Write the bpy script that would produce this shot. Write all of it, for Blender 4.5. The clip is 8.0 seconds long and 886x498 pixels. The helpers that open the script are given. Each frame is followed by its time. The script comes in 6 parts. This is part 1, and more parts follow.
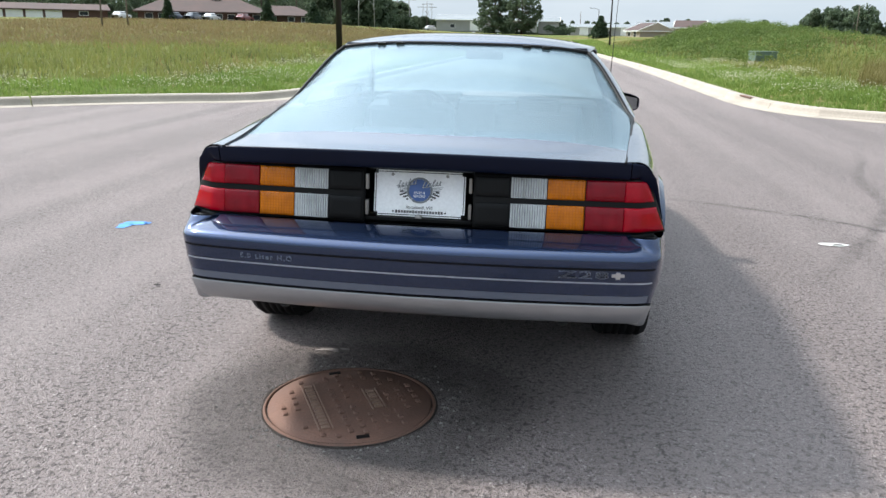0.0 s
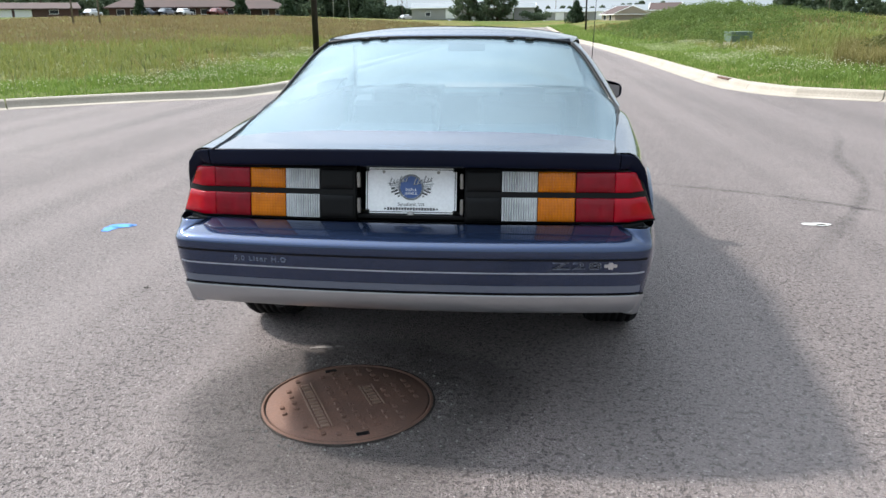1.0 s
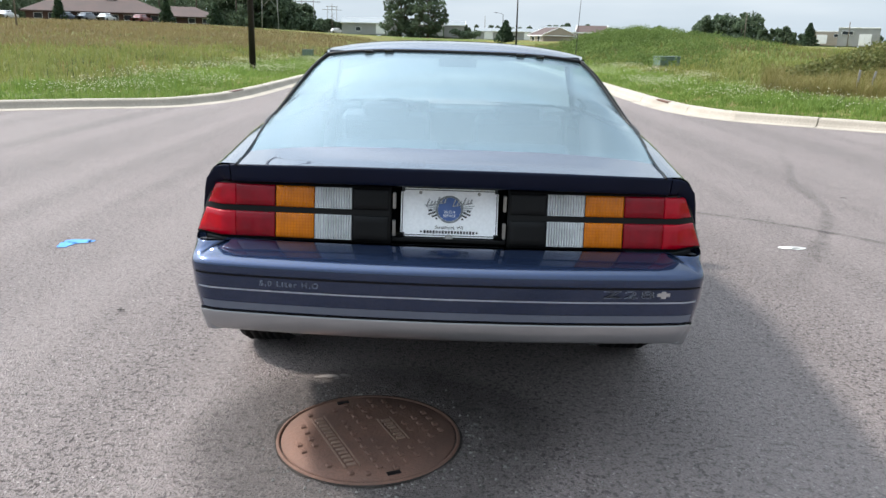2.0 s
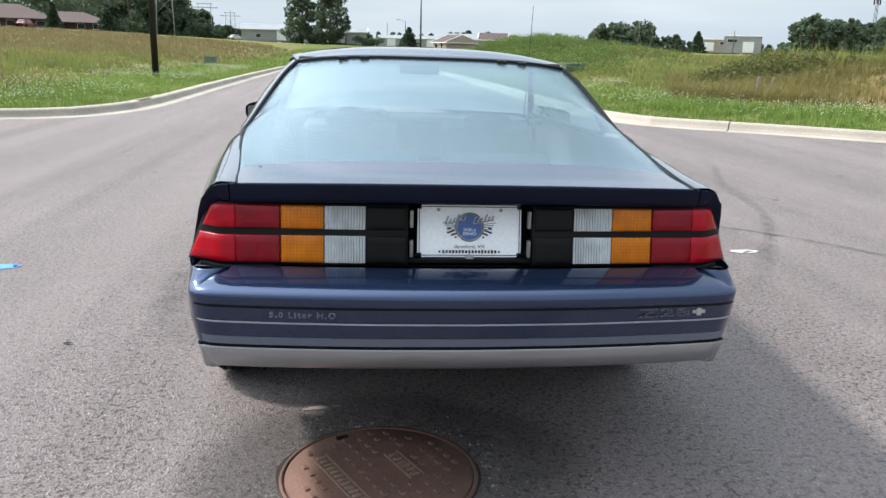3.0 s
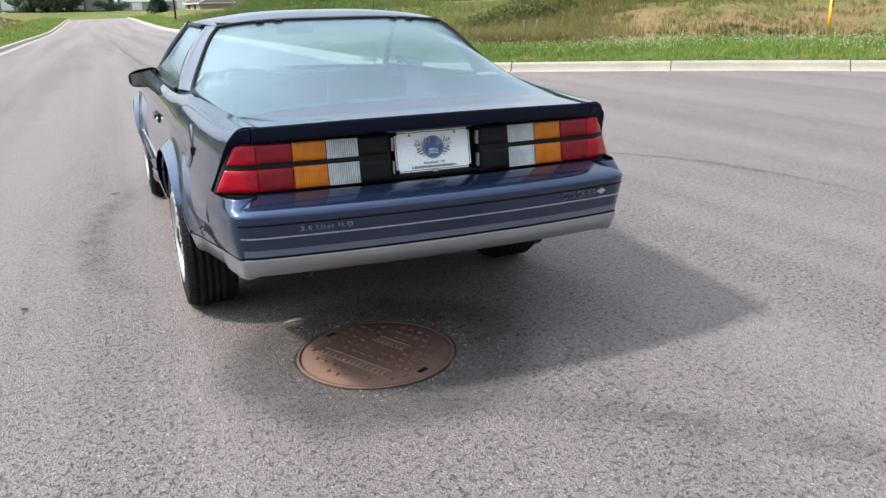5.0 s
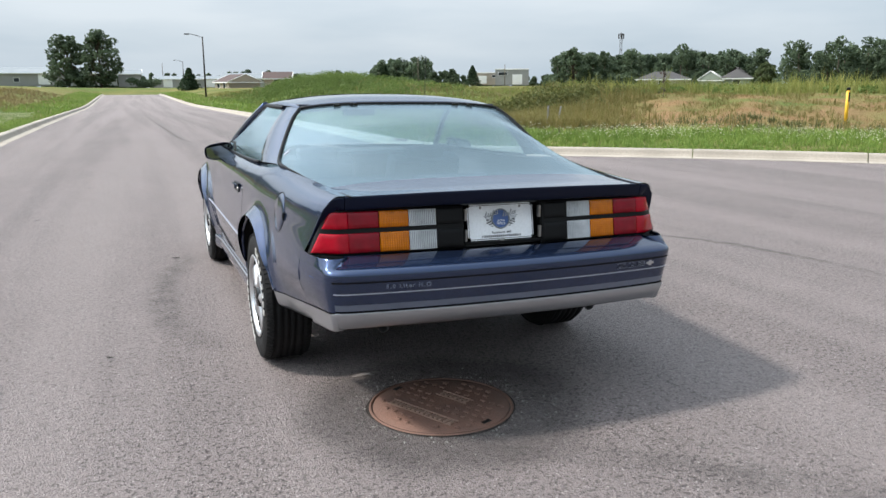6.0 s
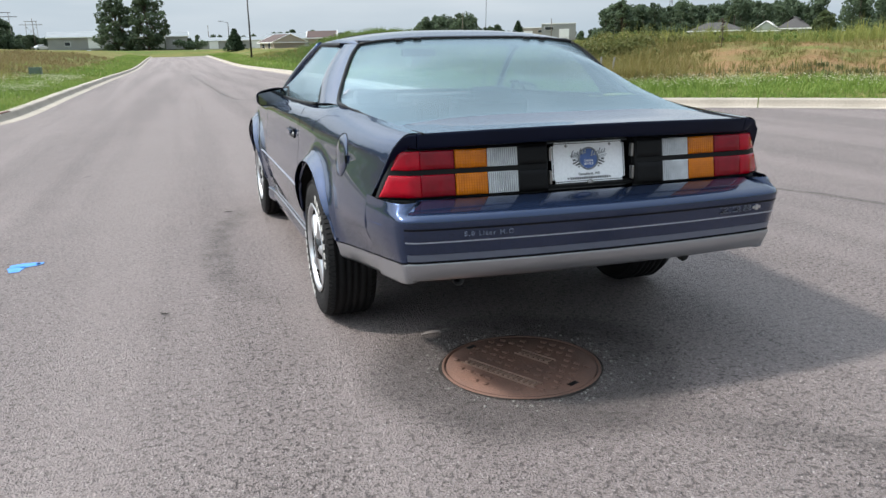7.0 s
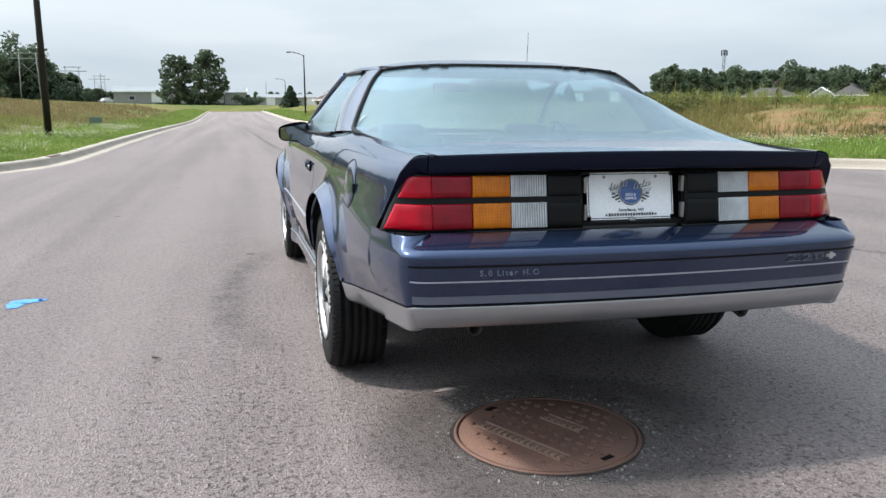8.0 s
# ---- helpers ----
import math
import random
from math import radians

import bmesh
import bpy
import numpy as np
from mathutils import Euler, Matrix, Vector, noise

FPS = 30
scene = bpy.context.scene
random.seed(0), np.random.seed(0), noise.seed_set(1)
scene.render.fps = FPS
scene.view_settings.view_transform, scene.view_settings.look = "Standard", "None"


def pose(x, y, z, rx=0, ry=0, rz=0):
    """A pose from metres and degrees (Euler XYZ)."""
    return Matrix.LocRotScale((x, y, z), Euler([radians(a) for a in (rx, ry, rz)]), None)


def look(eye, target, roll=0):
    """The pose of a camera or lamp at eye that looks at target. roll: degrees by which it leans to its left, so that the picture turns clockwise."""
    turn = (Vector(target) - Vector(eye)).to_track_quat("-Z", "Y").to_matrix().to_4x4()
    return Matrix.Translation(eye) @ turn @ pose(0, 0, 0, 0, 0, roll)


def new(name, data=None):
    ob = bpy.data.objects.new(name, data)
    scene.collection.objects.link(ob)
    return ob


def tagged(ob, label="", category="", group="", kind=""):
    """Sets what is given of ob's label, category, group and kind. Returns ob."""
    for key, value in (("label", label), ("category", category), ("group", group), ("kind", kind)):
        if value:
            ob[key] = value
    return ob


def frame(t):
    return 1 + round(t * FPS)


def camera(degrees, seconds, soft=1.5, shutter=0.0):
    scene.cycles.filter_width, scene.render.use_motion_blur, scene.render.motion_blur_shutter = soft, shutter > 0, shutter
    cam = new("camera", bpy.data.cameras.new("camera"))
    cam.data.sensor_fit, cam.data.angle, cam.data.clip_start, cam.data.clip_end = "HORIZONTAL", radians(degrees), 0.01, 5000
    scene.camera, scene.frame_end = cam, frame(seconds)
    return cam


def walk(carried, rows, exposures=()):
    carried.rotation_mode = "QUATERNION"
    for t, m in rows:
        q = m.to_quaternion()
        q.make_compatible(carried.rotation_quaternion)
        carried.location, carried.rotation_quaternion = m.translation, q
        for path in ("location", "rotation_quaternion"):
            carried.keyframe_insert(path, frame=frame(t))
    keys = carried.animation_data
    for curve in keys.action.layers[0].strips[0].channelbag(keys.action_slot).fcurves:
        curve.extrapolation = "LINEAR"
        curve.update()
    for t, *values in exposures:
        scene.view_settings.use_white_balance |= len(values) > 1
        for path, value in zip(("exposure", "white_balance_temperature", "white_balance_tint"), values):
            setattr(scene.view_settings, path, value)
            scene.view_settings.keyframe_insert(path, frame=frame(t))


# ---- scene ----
cam = camera(58.4, 8.0)
PATH = [
    (0, (0.415, -2.398, 1.321), (0.172, -0.483, 0.798), 0.8),
    (0.5, (0.435, -2.397, 1.332), (0.224, -0.485, 0.782), -0.4),
    (1, (0.383, -2.412, 1.346), (0.183, -0.5, 0.797), -0.8),
    (1.5, (0.173, -2.39, 1.345), (0.075, -0.466, 0.81), -0.1),
    (2.8, (-0.228, -2.085, 1.321), (-0.089, -0.151, 0.833), 1.7),
    (3, (-0.32, -2.076, 1.324), (-0.104, -0.149, 0.833), 1.3),
    (3.5, (-0.536, -2.088, 1.33), (-0.128, -0.191, 0.844), 0.3),
    (4, (-0.676, -2.235, 1.328), (-0.17, -0.37, 0.813), -1.4),
    (4.2, (-0.741, -2.344, 1.318), (-0.186, -0.507, 0.755), -2.3),
    (5.3, (-1.234, -2.671, 1.368), (-0.485, -0.912, 0.779), -1.3),
    (5.5, (-1.304, -2.721, 1.383), (-0.563, -0.943, 0.846), -1.2),
    (6, (-1.431, -2.835, 1.367), (-0.716, -1.01, 0.966), -0.3),
    (6.5, (-1.472, -2.74, 1.325), (-0.809, -0.893, 0.939), 0.9),
    (7, (-1.445, -2.501, 1.247), (-0.847, -0.659, 0.748), -1.4),
    (7.5, (-1.369, -2.333, 1.184), (-0.834, -0.468, 0.698), -2.5),
    (8, (-1.231, -2.161, 1.096), (-0.733, -0.257, 0.741), -0.3),
]
walk(cam, [(t, look(eye, target, roll)) for t, eye, target, roll in PATH], [(0, 0.36), (4.2, 0.36), (5.5, 0.28), (6.5, 0.10), (7.0, 0.12), (7.5, 0.36), (8, 0.26)])

# ---- world, sun, exposure ----
SUN_DIR = Vector((-0.79, 0.31, 1.0)).normalized()      # towards the sun
sun_data = bpy.data.lights.new("sun", "SUN")
sun_data.energy, sun_data.angle, sun_data.color = 4.5, radians(5.0), (1.0, 0.955, 0.895)
sun = new("sun", sun_data)
sun.matrix_world = look(SUN_DIR * 60, (0, 0, 0))

world = bpy.data.worlds.new("world")
scene.world = world
world.use_nodes = True
wn, wl = world.node_tree.nodes, world.node_tree.links
wn.clear()
w_out = wn.new("ShaderNodeOutputWorld")
w_bg = wn.new("ShaderNodeBackground")
w_sky = wn.new("ShaderNodeTexSky")
w_sky.sky_type, w_sky.sun_disc = "NISHITA", False
w_sky.sun_elevation, w_sky.sun_rotation = math.asin(SUN_DIR.z), math.atan2(SUN_DIR.x, SUN_DIR.y)
w_sky.air_density, w_sky.dust_density = 1.0, 4.0
w_co = wn.new("ShaderNodeTexCoord")
w_map = wn.new("ShaderNodeMapping")
w_map.inputs["Scale"].default_value = (1.0, 1.0, 5.0)
w_cloud = wn.new("ShaderNodeTexNoise")
w_cloud.inputs["Scale"].default_value, w_cloud.inputs["Detail"].default_value = 1.6, 6.0
w_ramp = wn.new("ShaderNodeValToRGB")
w_ramp.color_ramp.elements[0].position, w_ramp.color_ramp.elements[0].color = 0.34, (4.5, 5.7, 6.8, 1)
w_ramp.color_ramp.elements[1].position, w_ramp.color_ramp.elements[1].color = 0.68, (7.5, 8.3, 9.0, 1)
w_mix = wn.new("ShaderNodeMix")
w_mix.data_type = "RGBA"
w_mix.inputs["Factor"].default_value = 0.86               # thin overcast before the blue
wl.new(w_co.outputs["Generated"], w_map.inputs["Vector"])
wl.new(w_map.outputs["Vector"], w_cloud.inputs["Vector"])
wl.new(w_cloud.outputs["Fac"], w_ramp.inputs["Fac"])
wl.new(w_sky.outputs["Color"], w_mix.inputs["A"])
wl.new(w_ramp.outputs["Color"], w_mix.inputs["B"])
wl.new(w_mix.outputs["Result"], w_bg.inputs["Color"])
# overcast: brighter overhead and in a broad glow round the veiled sun
w_dot = wn.new("ShaderNodeVectorMath")
w_dot.operation = "DOT_PRODUCT"
w_dot.inputs[1].default_value = SUN_DIR
w_norm = wn.new("ShaderNodeVectorMath")
w_norm.operation = "NORMALIZE"
wl.new(w_co.outputs["Generated"], w_norm.inputs[0])
wl.new(w_norm.outputs["Vector"], w_dot.inputs[0])
w_glow = wn.new("ShaderNodeMapRange")
w_glow.interpolation_type = "SMOOTHSTEP"
w_glow.inputs["From Min"].default_value, w_glow.inputs["From Max"].default_value = 0.38, 1.0
w_glow.inputs["To Max"].default_value = 1.7
wl.new(w_dot.outputs["Value"], w_glow.inputs["Value"])
w_sep = wn.new("ShaderNodeSeparateXYZ")
wl.new(w_norm.outputs["Vector"], w_sep.inputs["Vector"])
w_up = wn.new("ShaderNodeMapRange")
w_up.inputs["From Min"].default_value, w_up.inputs["From Max"].default_value = 0.05, 0.9
w_up.inputs["To Min"].default_value, w_up.inputs["To Max"].default_value = 0.095, 0.152
wl.new(w_sep.outputs["Z"], w_up.inputs["Value"])
w_mul = wn.new("ShaderNodeMath")
w_mul.operation = "MULTIPLY_ADD"
wl.new(w_up.outputs["Result"], w_mul.inputs[0])
wl.new(w_glow.outputs["Result"], w_mul.inputs[1])
wl.new(w_up.outputs["Result"], w_mul.inputs[2])
wl.new(w_mul.outputs["Value"], w_bg.inputs["Strength"])
wl.new(w_bg.outputs["Background"], w_out.inputs["Surface"])


# ---- materials ----
def shader(name):
    m = bpy.data.materials.new(name)
    m.use_nodes = True
    nt = m.node_tree
    return m, nt.nodes, nt.links, nt.nodes["Principled BSDF"]


def mixed(nodes, links, a, b, fac):
    """A colour between a and b (colours or sockets) by the socket fac."""
    n = nodes.new("ShaderNodeMix")
    n.data_type = "RGBA"
    for key, v in (("A", a), ("B", b)):
        if isinstance(v, tuple):
            n.inputs[key].default_value = (*v, 1)
        else:
            links.new(v, n.inputs[key])
    if isinstance(fac, float):
        n.inputs["Factor"].default_value = fac
    else:
        links.new(fac, n.inputs["Factor"])
    return n.outputs["Result"]


def noise_fac(nodes, links, scale, detail=4.0, low=0.4, high=0.6, kind="Object", stretch=None):
    co = nodes.new("ShaderNodeTexCoord")
    n = nodes.new("ShaderNodeTexNoise")
    n.inputs["Scale"].default_value, n.inputs["Detail"].default_value = scale, detail
    if stretch:
        mp = nodes.new("ShaderNodeMapping")
        mp.inputs["Scale"].default_value = stretch
        links.new(co.outputs[kind], mp.inputs["Vector"])
        links.new(mp.outputs["Vector"], n.inputs["Vector"])
    else:
        links.new(co.outputs[kind], n.inputs["Vector"])
    r = nodes.new("ShaderNodeMapRange")
    r.inputs["From Min"].default_value, r.inputs["From Max"].default_value = low, high
    links.new(n.outputs["Fac"], r.inputs["Value"])
    return r.outputs["Result"]


def bumped(nodes, links, p, height, strength, distance):
    b = nodes.new("ShaderNodeBump")
    b.inputs["Strength"].default_value, b.inputs["Distance"].default_value = strength, distance
    links.new(height, b.inputs["Height"])
    links.new(b.outputs["Normal"], p.inputs["Normal"])


def surface(name, a, b, rough=0.6, metal=0.0, coarse=2.0, fine=40.0, bump=0.2, depth=0.004, coat=0.0, c=None):
    """A surface of two tones at two scales with fine relief."""
    m, n, l, p = shader(name)
    f1 = noise_fac(n, l, coarse, 5.0, 0.35, 0.65)
    f2 = noise_fac(n, l, fine, 4.0, 0.3, 0.7)
    col = mixed(n, l, a, b, f1)
    dark = c or tuple(v * 0.8 for v in a)
    k = n.new("ShaderNodeMath")
    k.operation = "MULTIPLY"
    k.inputs[1].default_value = 0.5
    l.new(f2, k.inputs[0])
    col = mixed(n, l, col, dark, k.outputs[0])
    l.new(col, p.inputs["Base Color"])
    p.inputs["Roughness"].default_value, p.inputs["Metallic"].default_value = rough, metal
    p.inputs["Coat Weight"].default_value = coat
    p.inputs["Specular IOR Level"].default_value = 0.16 if max(a) < 0.06 else 0.5
    p.inputs["Coat Roughness"].default_value = 0.04
    if bump:
        bumped(n, l, p, f2, bump, depth)
    return m


def asphalt_material():
    m, n, l, p = shader("asphalt")
    co = n.new("ShaderNodeTexCoord")
    big = noise_fac(n, l, 0.35, 4.0, 0.3, 0.7)
    mid = noise_fac(n, l, 2.6, 5.0, 0.35, 0.7)
    grain = n.new("ShaderNodeTexVoronoi")
    grain.inputs["Scale"].default_value = 160.0
    l.new(co.outputs["Object"], grain.inputs["Vector"])
    speck = noise_fac(n, l, 120.0, 3.0, 0.40, 0.64)
    pit = noise_fac(n, l, 78.0, 3.0, 0.32, 0.44)
    lane = noise_fac(n, l, 1.0, 3.0, 0.42, 0.60, stretch=(1.3, 0.035, 1.0))
    col = mixed(n, l, (0.228, 0.190, 0.182), (0.170, 0.143, 0.138), big)
    half = n.new("ShaderNodeMath"); half.operation = "MULTIPLY"; half.inputs[1].default_value = 0.6
    l.new(mid, half.inputs[0])
    col = mixed(n, l, col, (0.158, 0.131, 0.125), half.outputs[0])
    g = n.new("ShaderNodeMath"); g.operation = "MULTIPLY"; g.inputs[1].default_value = 0.45
    l.new(speck, g.inputs[0])
    col = mixed(n, l, col, (0.295, 0.250, 0.238), g.outputs[0])
    cc = n.new("ShaderNodeSeparateColor")
    l.new(grain.outputs["Color"], cc.inputs["Color"])
    for key, lo, hi, weight, tone in (("Red", 0.62, 0.95, 0.30, (0.34, 0.295, 0.28)), ("Green", 0.58, 0.95, 0.50, (0.070, 0.058, 0.055)), ("Blue", 0.975, 0.985, 0.5, (0.50, 0.455, 0.43))):
        t = n.new("ShaderNodeMapRange")                     # single stones, pale, dark and a few nearly white
        t.inputs["From Min"].default_value, t.inputs["From Max"].default_value = lo, hi
        t.inputs["To Max"].default_value = weight
        l.new(cc.outputs[key], t.inputs["Value"])
        col = mixed(n, l, col, tone, t.outputs["Result"])
    clod = noise_fac(n, l, 42.0, 4.0, 0.555, 0.63)
    cl = n.new("ShaderNodeMath"); cl.operation = "MULTIPLY"; cl.inputs[1].default_value = 0.85
    l.new(clod, cl.inputs[0])
    col = mixed(n, l, col, (0.068, 0.055, 0.052), cl.outputs[0])
    col = mixed(n, l, (0.046, 0.038, 0.036), col, pit)
    ln = n.new("ShaderNodeMath"); ln.operation = "MULTIPLY"; ln.inputs[1].default_value = 0.34
    l.new(lane, ln.inputs[0])
    col = mixed(n, l, col, (0.30, 0.255, 0.243), ln.outputs[0])     # worn wheel paths
    l.new(col, p.inputs["Base Color"])
    p.inputs["Roughness"].default_value = 0.72
    p.inputs["Specular IOR Level"].default_value = 0.30
    height = n.new("ShaderNodeMath"); height.operation = "SUBTRACT"
    l.new(speck, height.inputs[0])
    l.new(clod, height.inputs[1])
    bumped(n, l, p, height.outputs[0], 0.9, 0.008)
    return m


def leafy(name, a, b, rough=0.6, through_light=0.4):
    """Foliage: tone by the island and by patches."""
    m, n, l, p = shader(name)
    geo = n.new("ShaderNodeNewGeometry")
    patch = noise_fac(n, l, 0.22, 3.0, 0.35, 0.65)
    c1 = mixed(n, l, a, b, geo.outputs["Random Per Island"])
    h = n.new("ShaderNodeMath"); h.operation = "MULTIPLY"; h.inputs[1].default_value = 0.5
    l.new(patch, h.inputs[0])
    c2 = mixed(n, l, c1, tuple(v * 0.6 for v in a), h.outputs[0])
    l.new(c2, p.inputs["Base Color"])
    p.inputs["Roughness"].default_value = rough
    p.inputs["Specular IOR Level"].default_value = 0.2
    if through_light:
        glow = n.new("ShaderNodeBsdfTranslucent")          # light passes through thin leaves
        l.new(c2, glow.inputs["Color"])
        mx = n.new("ShaderNodeMixShader")
        mx.inputs["Fac"].default_value = through_light
        l.new(p.outputs["BSDF"], mx.inputs[1])
        l.new(glow.outputs["BSDF"], mx.inputs[2])
        l.new(mx.outputs["Shader"], n["Material Output"].inputs["Surface"])
    return m


def ground_material():
    m, n, l, p = shader("meadow_soil")
    big = noise_fac(n, l, 0.035, 5.0, 0.42, 0.58)
    mid = noise_fac(n, l, 0.4, 6.0, 0.35, 0.65)
    streak = noise_fac(n, l, 0.09, 4.0, 0.45, 0.6, stretch=(0.25, 1.0, 1.0))
    fine = noise_fac(n, l, 9.0, 5.0, 0.3, 0.7)
    col = mixed(n, l, (0.12, 0.155, 0.04), (0.19, 0.185, 0.065), big)
    col = mixed(n, l, col, (0.24, 0.185, 0.075), streak)
    h = n.new("ShaderNodeMath"); h.operation = "MULTIPLY"; h.inputs[1].default_value = 0.5
    l.new(mid, h.inputs[0])
    col = mixed(n, l, col, (0.085, 0.125, 0.032), h.outputs[0])
    green = n.new("ShaderNodeAttribute")
    green.attribute_name = "green"
    gr = n.new("ShaderNodeMath"); gr.operation = "MULTIPLY"; gr.inputs[1].default_value = 0.8
    l.new(green.outputs["Fac"], gr.inputs[0])
    col = mixed(n, l, col, (0.10, 0.155, 0.04), gr.outputs[0])
    bare = n.new("ShaderNodeAttribute")
    bare.attribute_name = "bare"
    br = n.new("ShaderNodeMath"); br.operation = "MULTIPLY"
    l.new(bare.outputs["Fac"], br.inputs[0])
    l.new(noise_fac(n, l, 0.7, 6.0, 0.36, 0.60), br.inputs[1])
    col = mixed(n, l, col, (0.27, 0.165, 0.085), br.outputs[0])
    h2 = n.new("ShaderNodeMath"); h2.operation = "MULTIPLY"; h2.inputs[1].default_value = 0.35
    l.new(fine, h2.inputs[0])
    col = mixed(n, l, col, (0.04, 0.05, 0.015), h2.outputs[0])
    l.new(col, p.inputs["Base Color"])
    p.inputs["Roughness"].default_value = 0.95
    p.inputs["Specular IOR Level"].default_value = 0.1
    bumped(n, l, p, fine, 0.9, 0.08)
    return m


def paint_material(name, base, flake, coat=1.0):
    m, n, l, p = shader(name)
    f = noise_fac(n, l, 900.0, 2.0, 0.15, 0.85)
    d = noise_fac(n, l, 3.0, 4.0, 0.3, 0.7)
    col = mixed(n, l, base, flake, f)
    h = n.new("ShaderNodeMath"); h.operation = "MULTIPLY"; h.inputs[1].default_value = 0.03 * coat
    l.new(d, h.inputs[0])
    col = mixed(n, l, col, (0.16, 0.16, 0.17), h.outputs[0])      # a film of dust
    l.new(col, p.inputs["Base Color"])
    p.inputs["Metallic"].default_value, p.inputs["Roughness"].default_value = 0.72, 0.22
    p.inputs["Specular IOR Level"].default_value = 0.05
    p.inputs["Coat Weight"].default_value, p.inputs["Coat Roughness"].default_value = coat, 0.03
    p.inputs["Coat IOR"].default_value = 1.50
    return m


def glass_material(name, tint, gloss_low=0.1, rough=0.28, pale_film=0.0):
    m, n, l, p = shader(name)
    n.remove(p)
    out = n["Material Output"]
    clear = n.new("ShaderNodeBsdfTransparent")
    clear.inputs["Color"].default_value = (*tint, 1)
    gloss = n.new("ShaderNodeBsdfGlossy")
    gloss.inputs["Roughness"].default_value = rough
    gloss.inputs["Color"].default_value = (0.80, 0.93, 1.0, 1)
    lw = n.new("ShaderNodeLayerWeight")               # more gloss towards grazing sight
    lw.inputs["Blend"].default_value = 0.5
    pw = n.new("ShaderNodeMath")
    pw.operation, pw.inputs[1].default_value = "POWER", 3.5
    l.new(lw.outputs["Facing"], pw.inputs[0])
    fr = n.new("ShaderNodeMapRange")
    fr.inputs["To Min"].default_value = gloss_low
    l.new(pw.outputs[0], fr.inputs["Value"])
    mx = n.new("ShaderNodeMixShader")
    l.new(fr.outputs["Result"], mx.inputs["Fac"])
    film = n.new("ShaderNodeBsdfDiffuse")
    film.inputs["Color"].default_value = (0.26, 0.42, 0.50, 1)
    veil = n.new("ShaderNodeMixShader")               # bluish film: thin dust, with the sky's reflected veil put into its colour
    veil.inputs["Fac"].default_value = pale_film
    l.new(clear.outputs["BSDF"], veil.inputs[1])
    l.new(film.outputs["BSDF"], veil.inputs[2])
    l.new(veil.outputs["Shader"], mx.inputs[1])
    l.new(gloss.outputs["BSDF"], mx.inputs[2])
    l.new(mx.outputs["Shader"], out.inputs["Surface"])
    return m


def lens_material(name, col, rough=0.12, ribs=0.0, groove=None, metal=0.0, both=False, cut=0.75):
    """Moulded lens plastic; ribs: moulded prism lines to the metre, darker in the grooves."""
    m, n, l, p = shader(name)
    f = noise_fac(n, l, 22.0, 3.0, 0.3, 0.7)
    c = mixed(n, l, col, tuple(v * 0.70 for v in col), f)
    if ribs:
        co = n.new("ShaderNodeTexCoord")
        line = None
        for axis in ("X", "Z") if both else ("X",):
            w = n.new("ShaderNodeTexWave")
            w.bands_direction = axis
            w.inputs["Scale"].default_value = ribs * math.tau / 20
            l.new(co.outputs["Object"], w.inputs["Vector"])
            r = n.new("ShaderNodeMapRange")
            r.inputs["From Min"].default_value, r.inputs["From Max"].default_value = 0.22, 0.0
            r.inputs["To Max"].default_value = cut
            l.new(w.outputs["Fac"], r.inputs["Value"])
            c = mixed(n, l, c, groove, r.outputs["Result"])
            line = line or w.outputs["Fac"]
        bumped(n, l, p, line, 0.5, 0.002)
    l.new(c, p.inputs["Base Color"])
    p.inputs["Roughness"].default_value, p.inputs["Metallic"].default_value = rough, metal
    p.inputs["Specular IOR Level"].default_value = 0.14
    p.inputs["Coat Weight"].default_value, p.inputs["Coat Roughness"].default_value = 0.30, 0.02
    return m


def stain_material(name, col, strength, even=False):
    """A thin dark film on the asphalt, such as rubber or oil: it thins out to its borders and in patches."""
    m, n, l, p = shader(name)
    p.inputs["Base Color"].default_value, p.inputs["Roughness"].default_value = (*col, 1), 0.8
    at = n.new("ShaderNodeAttribute")
    at.attribute_name = "soft"
    wear = noise_fac(n, l, 7.0, 6.0, -0.3 if even else 0.25, 0.75)
    k = n.new("ShaderNodeMath"); k.operation = "MULTIPLY"
    l.new(at.outputs["Fac"], k.inputs[0])
    l.new(wear, k.inputs[1])
    k2 = n.new("ShaderNodeMath"); k2.operation = "MULTIPLY"; k2.inputs[1].default_value = strength * 1.5
    l.new(k.outputs[0], k2.inputs[0])
    clear = n.new("ShaderNodeBsdfTransparent")
    mx = n.new("ShaderNodeMixShader")
    l.new(k2.outputs[0], mx.inputs["Fac"])
    l.new(clear.outputs["BSDF"], mx.inputs[1])
    l.new(p.outputs["BSDF"], mx.inputs[2])
    l.new(mx.outputs["Shader"], n["Material Output"].inputs["Surface"])
    return m


